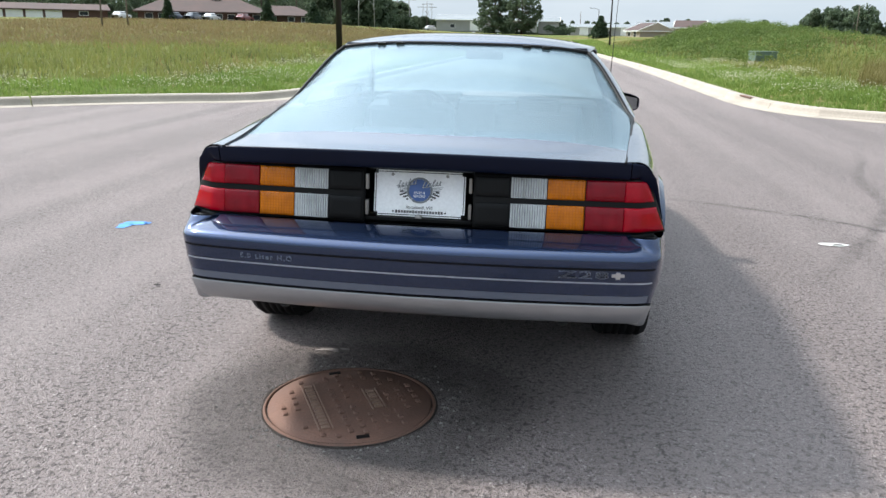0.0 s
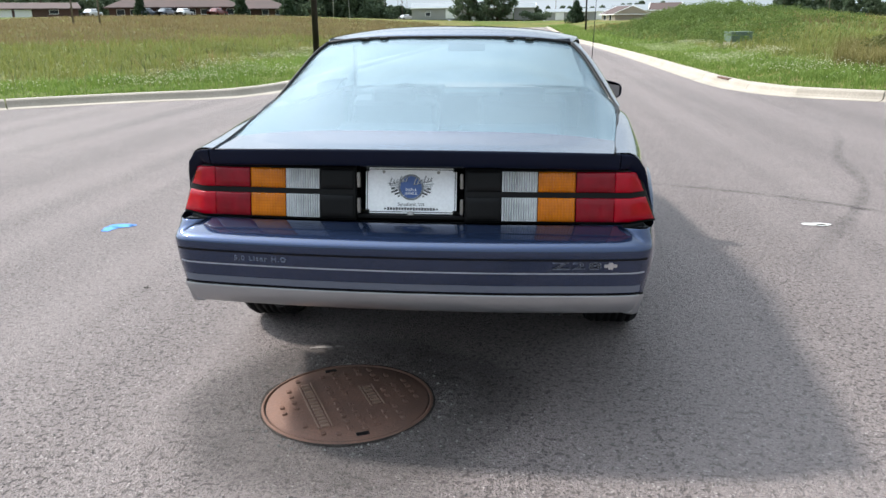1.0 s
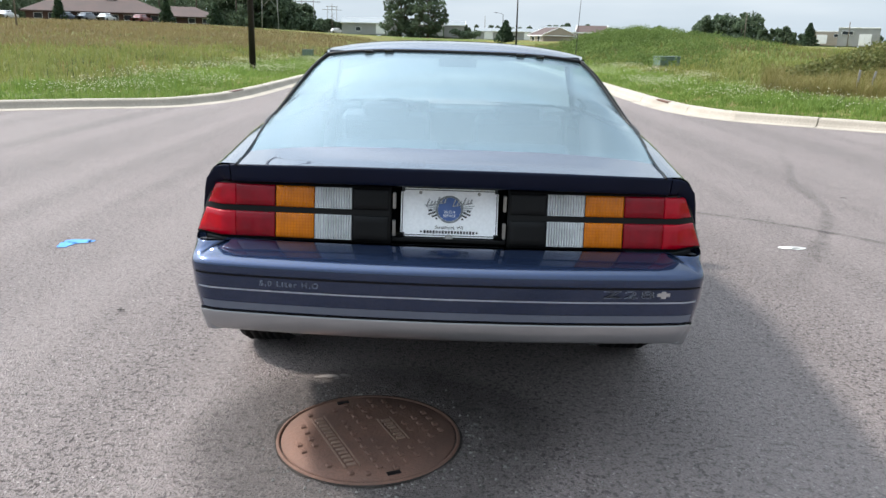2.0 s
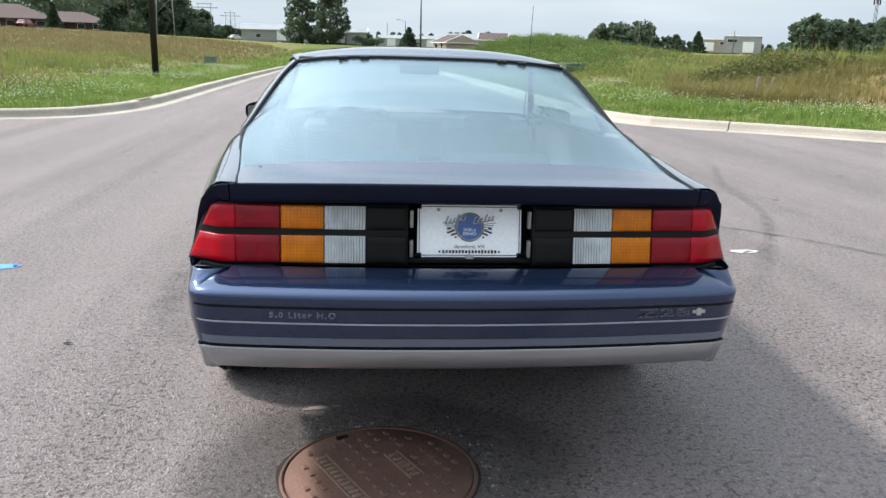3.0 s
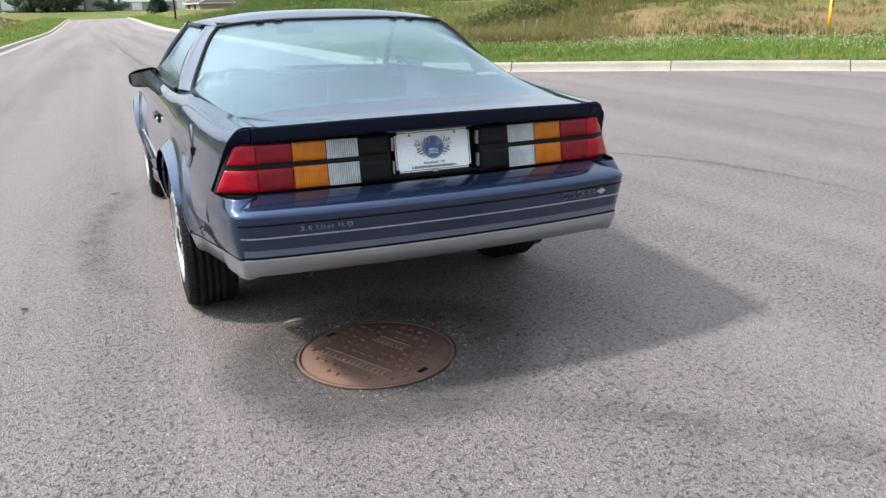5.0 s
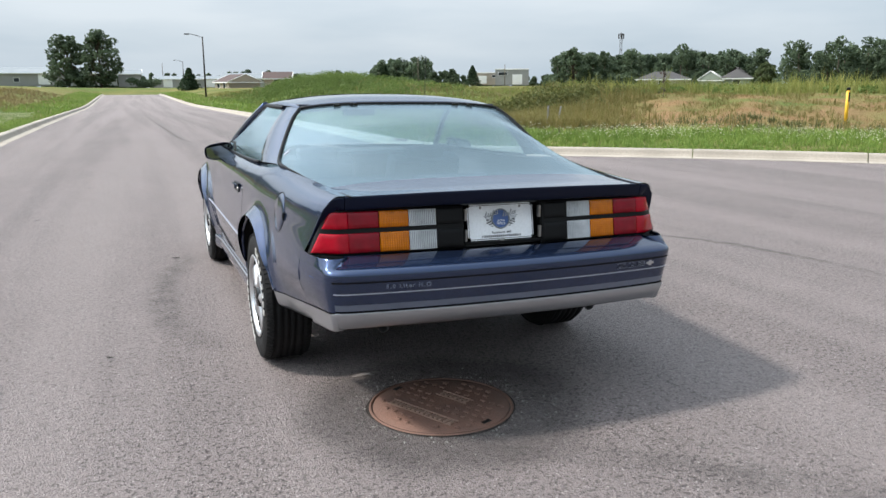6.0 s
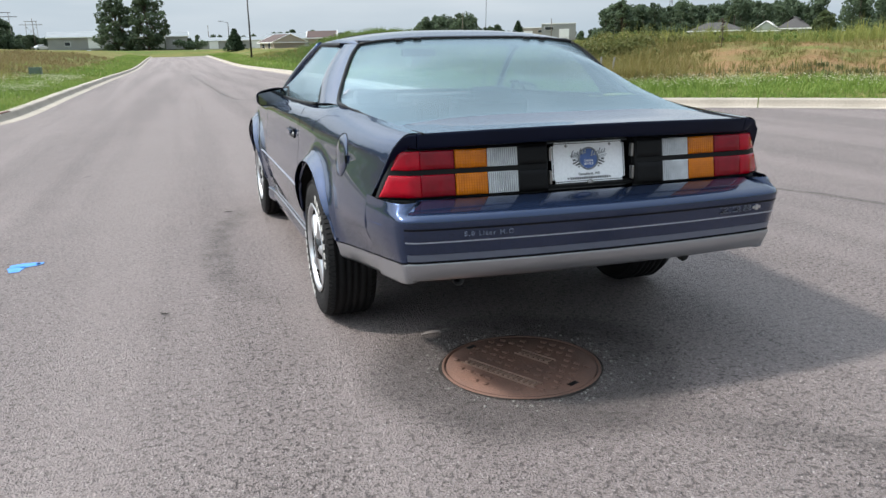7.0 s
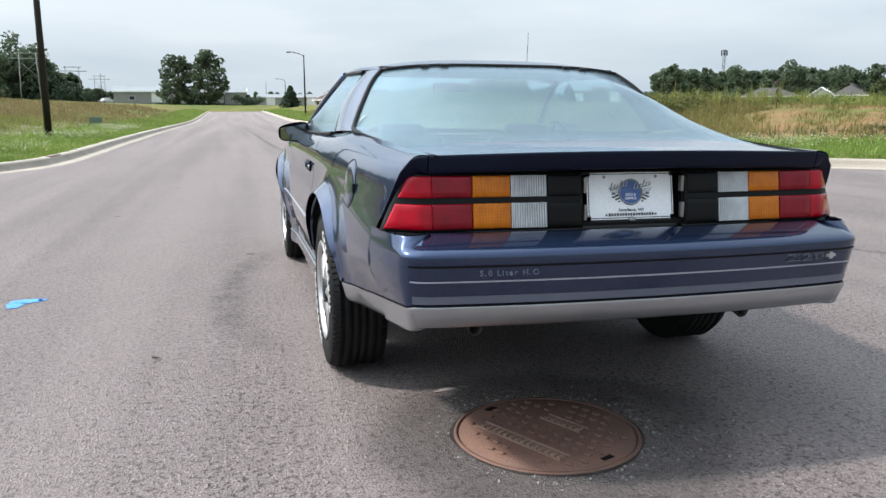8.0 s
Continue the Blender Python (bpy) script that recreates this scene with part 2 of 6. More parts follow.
M = {
    "asphalt": asphalt_material(),
    "concrete": surface("concrete", (0.37, 0.325, 0.27), (0.29, 0.255, 0.21), 0.85, coarse=1.2, fine=35, bump=0.35, c=(0.20, 0.175, 0.14)),
    "ground": ground_material(),
    "grass": leafy("lush_grass", (0.12, 0.205, 0.035), (0.26, 0.335, 0.085)),
    "meadow": leafy("meadow_grass", (0.15, 0.19, 0.045), (0.27, 0.26, 0.085)),
    "dry": leafy("dry_grass", (0.30, 0.185, 0.09), (0.25, 0.18, 0.075)),
    "mound": leafy("mound_grass", (0.088, 0.142, 0.032), (0.165, 0.215, 0.06)),
    "weed": leafy("weeds", (0.07, 0.10, 0.03), (0.15, 0.13, 0.06)),
    "ripe": leafy("ripe_grass", (0.225, 0.165, 0.08), (0.19, 0.165, 0.07)),
    "olive": leafy("olive_tufts", (0.17, 0.165, 0.05), (0.25, 0.20, 0.08)),
    "tall": leafy("tall_green_gold", (0.17, 0.21, 0.05), (0.33, 0.30, 0.095)),
    "scrub": leafy("olive_scrub", (0.10, 0.12, 0.035), (0.19, 0.175, 0.065)),
    "clover": leafy("clover_flower", (0.80, 0.77, 0.62), (0.66, 0.64, 0.48)),
    # leaf tone paled and blued: distance haze put into the colour
    "leaf": leafy("hazed_tree_leaf", (0.072, 0.104, 0.060), (0.125, 0.165, 0.098)),
    "willow": leafy("willow_leaf", (0.09, 0.12, 0.05), (0.15, 0.18, 0.09)),
    "needle": leafy("conifer_needle", (0.03, 0.055, 0.03), (0.06, 0.09, 0.045)),
    "bark": surface("bark", (0.10, 0.075, 0.055), (0.07, 0.055, 0.04), 0.9, coarse=3, fine=25, bump=0.6, depth=0.02),
    "paint": paint_material("blue_paint", (0.0100, 0.0205, 0.055), (0.030, 0.054, 0.126)),
    "navy": surface("navy_lip", (0.0022, 0.0048, 0.017), (0.0032, 0.0065, 0.022), 0.42, coarse=5, fine=300, bump=0.03, depth=0.001, coat=0.04),
    "silver": surface("silver_paint", (0.37, 0.38, 0.40), (0.33, 0.34, 0.36), 0.30, 0.8, coarse=4, fine=500, bump=0.0, coat=0.8),
    "stripe_light": surface("stripe_light", (0.44, 0.46, 0.52), (0.38, 0.40, 0.46), 0.4, 0.3, bump=0.0, coat=0.5),
    "stripe_mid": surface("stripe_mid", (0.33, 0.35, 0.40), (0.28, 0.30, 0.35), 0.4, 0.3, bump=0.0),
    "stripe_grey": surface("stripe_grey", (0.13, 0.155, 0.21), (0.11, 0.135, 0.19), 0.4, 0.4, bump=0.0, coat=0.8),
    "black": surface("black_trim", (0.0045, 0.0045, 0.005), (0.008, 0.008, 0.0085), 0.45, coarse=6, fine=200, bump=0.05, depth=0.001),
    "gloss_black": surface("gloss_black", (0.003, 0.003, 0.0035), (0.005, 0.005, 0.0055), 0.12, coarse=6, fine=200, bump=0.0, coat=0.6),
    "under": surface("underbody", (0.006, 0.0055, 0.005), (0.010, 0.009, 0.008), 0.9, coarse=5, fine=60, bump=0.3),
    "rubber": surface("rubber", (0.010, 0.010, 0.0105), (0.018, 0.0175, 0.017), 0.75, coarse=8, fine=120, bump=0.25, depth=0.002),
    "alloy": surface("alloy", (0.62, 0.62, 0.63), (0.54, 0.54, 0.55), 0.3, 0.85, coarse=8, fine=200, bump=0.03),
    "steel": surface("steel", (0.34, 0.33, 0.32), (0.24, 0.23, 0.22), 0.4, 0.9, coarse=8, fine=100, bump=0.1),
    "glass": glass_material("car_glass", (0.68, 0.83, 0.85), 0.05, rough=0.18, pale_film=0.12),
    "mirror": None,
    "red": lens_material("red_lens", (0.215, 0.001, 0.009)),
    "bright_red": lens_material("bright_red_lens", (0.37, 0.001, 0.012)),
    "amber": lens_material("amber_lens", (0.56, 0.155, 0.004), ribs=105.0, groove=(0.34, 0.075, 0.002), both=True, cut=0.4),
    "clear": lens_material("clear_lens", (0.60, 0.615, 0.625), ribs=125.0, groove=(0.16, 0.165, 0.17)),
    "badge": surface("badge_edge", (0.30, 0.33, 0.39), (0.25, 0.28, 0.34), 0.35, 0.5, bump=0.0),
    "tip": surface("sooty_steel", (0.06, 0.06, 0.06), (0.03, 0.03, 0.03), 0.4, 0.6, bump=0.1),
    "letter_white": surface("tyre_letters", (0.46, 0.45, 0.43), (0.34, 0.33, 0.31), 0.8, coarse=30, bump=0.1),
    "plate": surface("plate_white", (0.92, 0.93, 0.95), (0.90, 0.91, 0.93), 0.35, coarse=8, fine=100, bump=0.0, coat=0.3),
    "ink": surface("plate_ink", (0.03, 0.03, 0.035), (0.04, 0.04, 0.045), 0.5, bump=0.0),
    "ink_blue": surface("plate_blue", (0.06, 0.12, 0.32), (0.10, 0.17, 0.38), 0.5, bump=0.0),
    "ink_pale": surface("plate_pale", (0.42, 0.44, 0.46), (0.55, 0.57, 0.59), 0.45, coarse=60, bump=0.0),
    "ink_grey": surface("plate_grey", (0.16, 0.18, 0.20), (0.28, 0.30, 0.32), 0.5, coarse=60, bump=0.0),
    "cloth": surface("seat_cloth", (0.05, 0.055, 0.07), (0.065, 0.07, 0.085), 0.9, coarse=6, fine=150, bump=0.3),
    "carpet": surface("carpet", (0.045, 0.05, 0.06), (0.06, 0.065, 0.075), 0.95, coarse=4, fine=200, bump=0.4),
    "iron": surface("rusty_iron", (0.165, 0.085, 0.060), (0.12, 0.066, 0.050), 0.75, 0.35, coarse=6, fine=90, bump=0.35, c=(0.10, 0.062, 0.045)),
    "iron_worn": surface("worn_iron", (0.24, 0.155, 0.118), (0.18, 0.115, 0.085), 0.65, 0.4, coarse=20, fine=140, bump=0.3),
    "dirt": surface("dirt", (0.022, 0.019, 0.017), (0.045, 0.038, 0.034), 0.95, coarse=12, fine=90, bump=0.6),
    "pole": surface("pole_bronze", (0.028, 0.024, 0.022), (0.04, 0.034, 0.03), 0.5, 0.4, coarse=2, fine=40, bump=0.1),
    "wood": surface("weathered_wood", (0.16, 0.13, 0.10), (0.11, 0.09, 0.07), 0.9, coarse=2, fine=30, bump=0.4),
    "grey_wood": surface("silvered_wood", (0.30, 0.29, 0.28), (0.24, 0.235, 0.23), 0.9, coarse=2, fine=30, bump=0.2),
    "brick": surface("brick_wall", (0.10, 0.052, 0.041), (0.08, 0.044, 0.036), 0.9, coarse=0.6, fine=12, bump=0.2),
    "red_roof": surface("brown_shingle", (0.082, 0.052, 0.046), (0.064, 0.044, 0.040), 0.9, coarse=0.5, fine=8, bump=0.3),
    "grey_roof": surface("grey_shingle", (0.06, 0.056, 0.054), (0.048, 0.045, 0.043), 0.9, coarse=0.5, fine=8, bump=0.3),
    "siding": surface("pale_siding", (0.29, 0.29, 0.275), (0.24, 0.24, 0.23), 0.7, coarse=0.5, fine=6, bump=0.1),
    "tan_siding": surface("tan_siding", (0.36, 0.31, 0.25), (0.31, 0.27, 0.22), 0.8, coarse=0.5, fine=6, bump=0.1),
    "green_siding": surface("green_siding", (0.26, 0.29, 0.24), (0.22, 0.25, 0.21), 0.8, coarse=0.5, fine=6, bump=0.1),
    "metal_roof": surface("metal_roof", (0.22, 0.24, 0.25), (0.18, 0.20, 0.21), 0.6, 0.1, coarse=0.4, fine=5, bump=0.1),
    "window": surface("dark_window", (0.03, 0.035, 0.04), (0.05, 0.055, 0.06), 0.15, coarse=1, fine=10, bump=0.0),
    "white": surface("white_paint", (0.78, 0.78, 0.76), (0.70, 0.70, 0.68), 0.6, coarse=1, fine=20, bump=0.1),
    "green_box": surface("green_cabinet", (0.10, 0.15, 0.11), (0.08, 0.12, 0.09), 0.5, coarse=2, fine=30, bump=0.1),
    "yellow": surface("yellow_plastic", (0.72, 0.42, 0.02), (0.64, 0.36, 0.02), 0.5, coarse=4, fine=40, bump=0.1),
    "spray_blue": surface("blue_spray_paint", (0.05, 0.22, 0.62), (0.09, 0.30, 0.70), 0.8, coarse=15, fine=90, bump=0.3),
    "spray_white": surface("white_scrap", (0.72, 0.72, 0.70), (0.60, 0.60, 0.58), 0.7, coarse=15, fine=90, bump=0.2),
    "pale_film": surface("pale_road_blot", (0.26, 0.23, 0.215), (0.18, 0.155, 0.148), 0.95, coarse=20, fine=120, bump=0.3),
    "grit": leafy("grit", (0.30, 0.285, 0.265), (0.07, 0.065, 0.06), 0.9, 0.0),
    "tar": stain_material("tyre_mark", (0.055, 0.050, 0.049), 0.38),
    "patch": stain_material("darker_asphalt", (0.060, 0.052, 0.050), 0.40, even=True),
    "faint": stain_material("faint_dark_mark", (0.05, 0.046, 0.044), 0.24),
    "car_white": surface("far_car_white", (0.6, 0.6, 0.6), (0.55, 0.55, 0.55), 0.3, coat=0.6, bump=0.0),
    "car_red": surface("far_car_red", (0.16, 0.02, 0.016), (0.13, 0.018, 0.014), 0.3, coat=0.6, bump=0.0),
    "car_dark": surface("far_car_dark", (0.05, 0.06, 0.08), (0.06, 0.07, 0.09), 0.3, coat=0.6, bump=0.0),
}
mm, mn, ml, mp = shader("mirror_glass")
mp.inputs["Metallic"].default_value, mp.inputs["Roughness"].default_value = 1.0, 0.03
mp.inputs["Base Color"].default_value = (0.22, 0.24, 0.26, 1)
M["mirror"] = mm


# ---- building helpers ----
def mesh_of(name, verts, faces, mat, smooth=False):
    me = bpy.data.meshes.new(name)
    me.from_pydata([tuple(v) for v in verts], [], faces)
    me.materials.append(mat)
    if smooth:
        me.shade_smooth()
    me.update()
    return me


def part(name, data, mat, parent, label=""):
    """One mesh object (a bmesh or a ready mesh) under a thing or a part."""
    if isinstance(data, bmesh.types.BMesh):
        me = bpy.data.meshes.new(name)
        data.to_mesh(me)
        data.free()
        me.materials.append(mat)
        data = me
    ob = new(name, data)
    if parent is not None:
        ob.parent = parent
    return tagged(ob, label)


def thing(name, label, category, place=(0, 0, 0), turn=0.0, group="", kind=""):
    ob = new(name)
    ob.matrix_basis = pose(*place, 0, 0, turn)
    return tagged(ob, label, category, group, kind)


def box(size, at=(0, 0, 0), bevel=0.0, segs=2, bm=None, turn=None):
    own = bmesh.new()
    bmesh.ops.create_cube(own, size=1.0)
    bmesh.ops.scale(own, vec=size, verts=own.verts)
    if bevel:
        bmesh.ops.bevel(own, geom=own.edges[:], offset=bevel, segments=segs, profile=0.7, affect="EDGES")
    if turn is not None:
        bmesh.ops.transform(own, matrix=turn, verts=own.verts)
    bmesh.ops.translate(own, vec=at, verts=own.verts)
    if bm is None:
        return own
    join(bm, own)
    return bm


def join(bm, other):
    me = bpy.data.meshes.new("join")
    other.to_mesh(me)
    other.free()
    bm.from_mesh(me)
    bpy.data.meshes.remove(me)
    return bm


def tube(points, radius, sides=8, cap=True):
    """A tube along points; radius a number or one for each point."""
    bm = bmesh.new()
    pts = [Vector(p) for p in points]
    rad = radius if isinstance(radius, (list, tuple)) else [radius] * len(pts)
    rings = []
    for i, p in enumerate(pts):
        d = (pts[min(i + 1, len(pts) - 1)] - pts[max(i - 1, 0)]).normalized()
        a = d.orthogonal().normalized() if abs(d.z) < 0.95 else d.cross(Vector((0, 1, 0))).normalized()
        b = d.cross(a)
        rings.append([bm.verts.new(p + rad[i] * (math.cos(k * math.tau / sides) * a + math.sin(k * math.tau / sides) * b)) for k in range(sides)])
    for r0, r1 in zip(rings, rings[1:]):
        for k in range(sides):
            f = bm.faces.new((r0[k], r0[(k + 1) % sides], r1[(k + 1) % sides], r1[k]))
            f.smooth = True
    if cap:
        bm.faces.new(rings[0][::-1])
        bm.faces.new(rings[-1])
    bmesh.ops.recalc_face_normals(bm, faces=bm.faces)
    return bm


def grid_mesh(rows, smooth=True, closed=False):
    """A bmesh from rows of points (all rows of one length)."""
    bm = bmesh.new()
    vs = [[bm.verts.new(p) for p in row] for row in rows]
    for a, b in zip(vs, vs[1:]):
        n = len(a)
        for i in range(n if closed else n - 1):
            j = (i + 1) % n
            q = (a[i], a[j], b[j], b[i])
            if len({tuple(round(c, 5) for c in v.co) for v in q}) >= 3:
                try:
                    f = bm.faces.new(q)
                    f.smooth = smooth
                except ValueError:
                    pass
    bmesh.ops.remove_doubles(bm, verts=bm.verts, dist=0.00005)
    return bm


def lathe(profile, steps=48, axis="x"):
    """A body turned about the x axis from (offset along x, radius) pairs."""
    rows = []
    for k in range(steps):
        a = k * math.tau / steps
        rows.append([(o, r * math.cos(a), r * math.sin(a)) for o, r in profile])
    rows.append(rows[0])
    bm = grid_mesh(rows)
    bmesh.ops.recalc_face_normals(bm, faces=bm.faces)
    return bm


def curve_at(points, t):
    """Smooth interpolation of a table of (t, values...) at t."""
    ts = [p[0] for p in points]
    if t <= ts[0]:
        return points[0][1:]
    if t >= ts[-1]:
        return points[-1][1:]
    i = max(k for k in range(len(ts)) if ts[k] <= t)
    i = min(i, len(ts) - 2)
    u = (t - ts[i]) / (ts[i + 1] - ts[i])
    out = []
    for c in range(1, len(points[0])):
        p1, p2 = points[i][c], points[i + 1][c]
        m1 = (p2 - points[i - 1][c]) / (ts[i + 1] - ts[i - 1]) if i > 0 else (p2 - p1) / (ts[i + 1] - ts[i])
        m2 = (points[i + 2][c] - p1) / (ts[i + 2] - ts[i]) if i + 2 < len(ts) else (p2 - p1) / (ts[i + 1] - ts[i])
        h = ts[i + 1] - ts[i]
        out.append((2 * u**3 - 3 * u**2 + 1) * p1 + (u**3 - 2 * u**2 + u) * h * m1 + (-2 * u**3 + 3 * u**2) * p2 + (u**3 - u**2) * h * m2)
    return tuple(out)


def smoothstep(a, b, x):
    t = np.clip((x - a) / (b - a), 0, 1)
    return t * t * (3 - 2 * t)


def steps(a, b, n):
    return [a + (b - a) * i / n for i in range(n + 1)]


# ---- the ground, the road and the kerbs ----
BULB = (-0.55, 0.70, 12.7)          # the turning circle: its middle and radius


END = 152.0                          # where the asphalt stops


def road_z(y):
    """The street dips a little and rises again to its end."""
    return -0.27 * smoothstep(22, 80, y) + 0.55 * smoothstep(70, 155, y)


def left_x(y):
    return -4.38 - 0.45 * smoothstep(30, END, y)


def right_x(y):
    return 4.22 - 0.25 * smoothstep(30, END, y)


def kerb_line(side):
    """The asphalt's edge, from behind the camera round the bulb and up the street."""
    cx, cy, r = BULB
    pts = []
    if side == "left":
        for a in np.arange(-120, -23.5, 1.5):
            pts.append((cx + r * math.sin(radians(a)), cy + r * math.cos(radians(a))))
        pts += [(-5.15, 12.75), (-4.80, 13.45), (-4.52, 14.5), (-4.41, 16.0), (-4.38, 18.0)]
        pts += [(float(left_x(y)), y) for y in np.arange(20, END + 0.5, 3.0)]
    else:
        for a in np.arange(75, 33.0, -0.8):                 # a flatter curve on this side
            pts.append((-10.98 + 30.0 * math.sin(radians(a)), -13.2 + 30.0 * math.cos(radians(a))))
        pts += [(4.95, 12.4), (4.62, 13.1), (4.36, 14.2), (4.25, 15.7), (4.22, 18.0)]
        pts += [(float(right_x(y)), y) for y in np.arange(20, END + 0.5, 3.0)]
    return [Vector((x, y, float(road_z(y)))) for x, y in pts]


def resample(pts, step):
    out, carry = [pts[0].copy()], 0.0
    for a, b in zip(pts, pts[1:]):
        seg = (b - a).length
        d = step - carry
        while d <= seg:
            out.append(a.lerp(b, d / seg))
            d += step
        carry = seg - (d - step)
    return out


LEFT, RIGHT = kerb_line("left"), kerb_line("right")


def edge_samples():
    pts, outs = [], []
    for line, sign in ((LEFT, -1), (RIGHT, 1)):
        q = [p for p in resample(line, 0.4) if p.y < 60]
        for a, b in zip(q, q[1:]):
            d = (b - a).normalized()
            pts.append(((a.x + b.x) / 2, (a.y + b.y) / 2))
            outs.append((d.y * sign, -d.x * sign))
    return np.array(pts), np.array(outs)


EDGE, OUTWARD = edge_samples()


def off_kerb(xy):
    """Distance outwards from the asphalt's edge (negative on the asphalt)."""
    xy = np.asarray(xy, float).reshape(-1, 2)
    x, y = xy[:, 0], xy[:, 1]
    d = np.hypot(x - BULB[0], y - BULB[1]) - BULB[2]
    road = np.where((y > 12) & (y < END + 0.5), np.maximum(left_x(y) - x, x - right_x(y)), 99.0)
    out = np.minimum(d, road)
    near = np.where((y > 2) & (y < 45) & (np.abs(x) < 30) & (np.abs(out) < 4.5))[0]
    for k in range(0, len(near), 4000):
        i = near[k:k + 4000]
        v = xy[i][:, None, :] - EDGE[None]
        j = np.argmin((v ** 2).sum(-1), 1)
        out[i] = (v[np.arange(len(i)), j] * OUTWARD[j]).sum(-1)
    return out


def bearing(x, y):
    """Degrees off the street's line in the plan of the land, seen from where the walk begins."""
    return (np.degrees(np.arctan2(x, y + 2.3)) - 0.45) / 0.97


def ground_height(x, y):
    """The lie of the land round the street (arrays)."""
    x, y = np.asarray(x, float), np.asarray(y, float)
    r = np.hypot(x, y + 2.3)
    az = bearing(x, y)
    base = 0.13 + 0.10 * smoothstep(13, 22, r) + 1.2 * smoothstep(24, 190, r) ** 1.15
    base += 1.8 * smoothstep(20, 140, r) * smoothstep(0, 22, -az)
    # mound beyond the street and the long bank
    base += 1.8 * np.exp(-(((az - 12.5) / 5.5) ** 2) - ((r - 76) / 15.0) ** 2)
    base += 0.95 * np.exp(-(((az - 20) / 6.0) ** 2) - ((r - 62) / 14.0) ** 2)
    bank = smoothstep(20, 31, r + 1.2 * np.sin(az * 0.35) + 0.5 * np.sin(az * 1.1)) * (1 - 0.5 * smoothstep(40, 75, r)) * (1 - smoothstep(80, 140, r))
    base += 0.80 * bank * smoothstep(23, 32, az) * (1 - 0.35 * smoothstep(50, 75, az))
    bumps = 0.06 * np.sin(x * 0.9 + 1.3 * np.sin(y * 0.5)) * np.sin(y * 0.7 + x * 0.3) * smoothstep(16, 26, r)
    base = base + bumps
    # shelf beside the road
    inroad = 1 - smoothstep(0.0, 9.0, np.maximum(left_x(y) - x, x - right_x(y)))
    inroad = np.where(y > 5, inroad, 0) * (1 - smoothstep(END - 3, END + 7, y))
    shelf = road_z(np.minimum(y, END + 7)) + 0.13
    base = base * (1 - inroad) + shelf * inroad
    return base


def carved(x, y, base):
    """The same land cut away under asphalt and kerb."""
    low = np.where(y > 25, road_z(y), 0.0) - 0.06
    d = off_kerb(np.stack([x.ravel(), y.ravel()], 1)).reshape(x.shape)
    return np.where(d < 0.97, low, base)


def mound_zone(x, y):
    r = np.hypot(x, y + 2.3)
    az = bearing(x, y)
    return np.exp(-(((az - 11.5) / 6.5) ** 2) - ((r - 70) / 24.0) ** 2)


def bank_zone(x, y):
    """Where the bank lies bare and bleached."""
    r = np.hypot(x, y + 2.3)
    az = bearing(x, y) + 2.0 * np.sin(r * 0.8)
    return smoothstep(19.5, 21.5, r) * (1 - smoothstep(29.5, 32, r)) * smoothstep(24, 30, az) * (1 - smoothstep(49, 54, az))


def axis_steps(near, far, fine, growth):
    out, v, s = [0.0], 0.0, fine
    while v < far:
        if v > near:
            s *= growth
        v += s
        out.append(v)
    return out


pos = axis_steps(34, 3500, 0.5, 1.07)
neg = axis_steps(26, 3500, 0.5, 1.08)
xs = np.array([-v for v in neg[:0:-1]] + pos)
ys = np.array([-v for v in axis_steps(18, 3500, 0.9, 1.15)[:0:-1]] + axis_steps(45, 3500, 0.5, 1.045))
gx, gy = np.meshgrid(xs, ys)
gz = carved(gx, gy, ground_height(gx, gy))
verts = np.stack([gx, gy, gz], -1).reshape(-1, 3)
nx, ny = len(xs), len(ys)
faces = [(j * nx + i, j * nx + i + 1, (j + 1) * nx + i + 1, (j + 1) * nx + i) for j in range(ny - 1) for i in range(nx - 1)]
ground_mesh = mesh_of("ground", verts, faces, M["ground"], True)
bare_attr = ground_mesh.attributes.new("bare", "FLOAT", "POINT")
bare_attr.data.foreach_set("value", bank_zone(gx, gy).ravel().astype(np.float32))
green_attr = ground_mesh.attributes.new("green", "FLOAT", "POINT")
green_attr.data.foreach_set("value", np.clip(mound_zone(gx, gy), 0, 1).ravel().astype(np.float32))
ground = tagged(new("ground", ground_mesh), "rolling summer meadow of green and dry grass", "ground", kind="structure")


def build_asphalt():
    """The flat turning circle and the mouth of the street, then the street's rising strip."""
    near_l = [p for p in LEFT if p.y <= 24]
    near_r = [p for p in RIGHT if p.y <= 24]
    cx, cy, r = BULB
    bottom = [Vector((cx + r * math.sin(radians(a)), cy + r * math.cos(radians(a)), 0)) for a in range(-123, -238, -3)]
    loop = [Vector((p.x, p.y, 0)) for p in near_r] + [Vector((p.x, p.y, 0)) for p in reversed(near_l)] + bottom
    bm = bmesh.new()
    vs = [bm.verts.new(p) for p in loop]
    f = bm.faces.new(vs)
    f.normal_update()
    if f.normal.z < 0:
        f.normal_flip()
    bmesh.ops.triangulate(bm, faces=[f])
    yl = [p.y for p in near_l][-1]
    rows = [[(float(left_x(y)) + (float(right_x(y)) - float(left_x(y))) * u / 6, y, float(road_z(y))) for u in range(7)] for y in [yl] + list(np.arange(26, END + 0.5, 3.0))]
    join(bm, grid_mesh(rows))
    bmesh.ops.recalc_face_normals(bm, faces=bm.faces)
    if sum(f.normal.z for f in bm.faces) < 0:
        bmesh.ops.reverse_faces(bm, faces=bm.faces)
    road = part("road", bm, M["asphalt"], None)
    tagged(road, "worn grey asphalt street with a turning circle", "road", kind="structure")


build_asphalt()

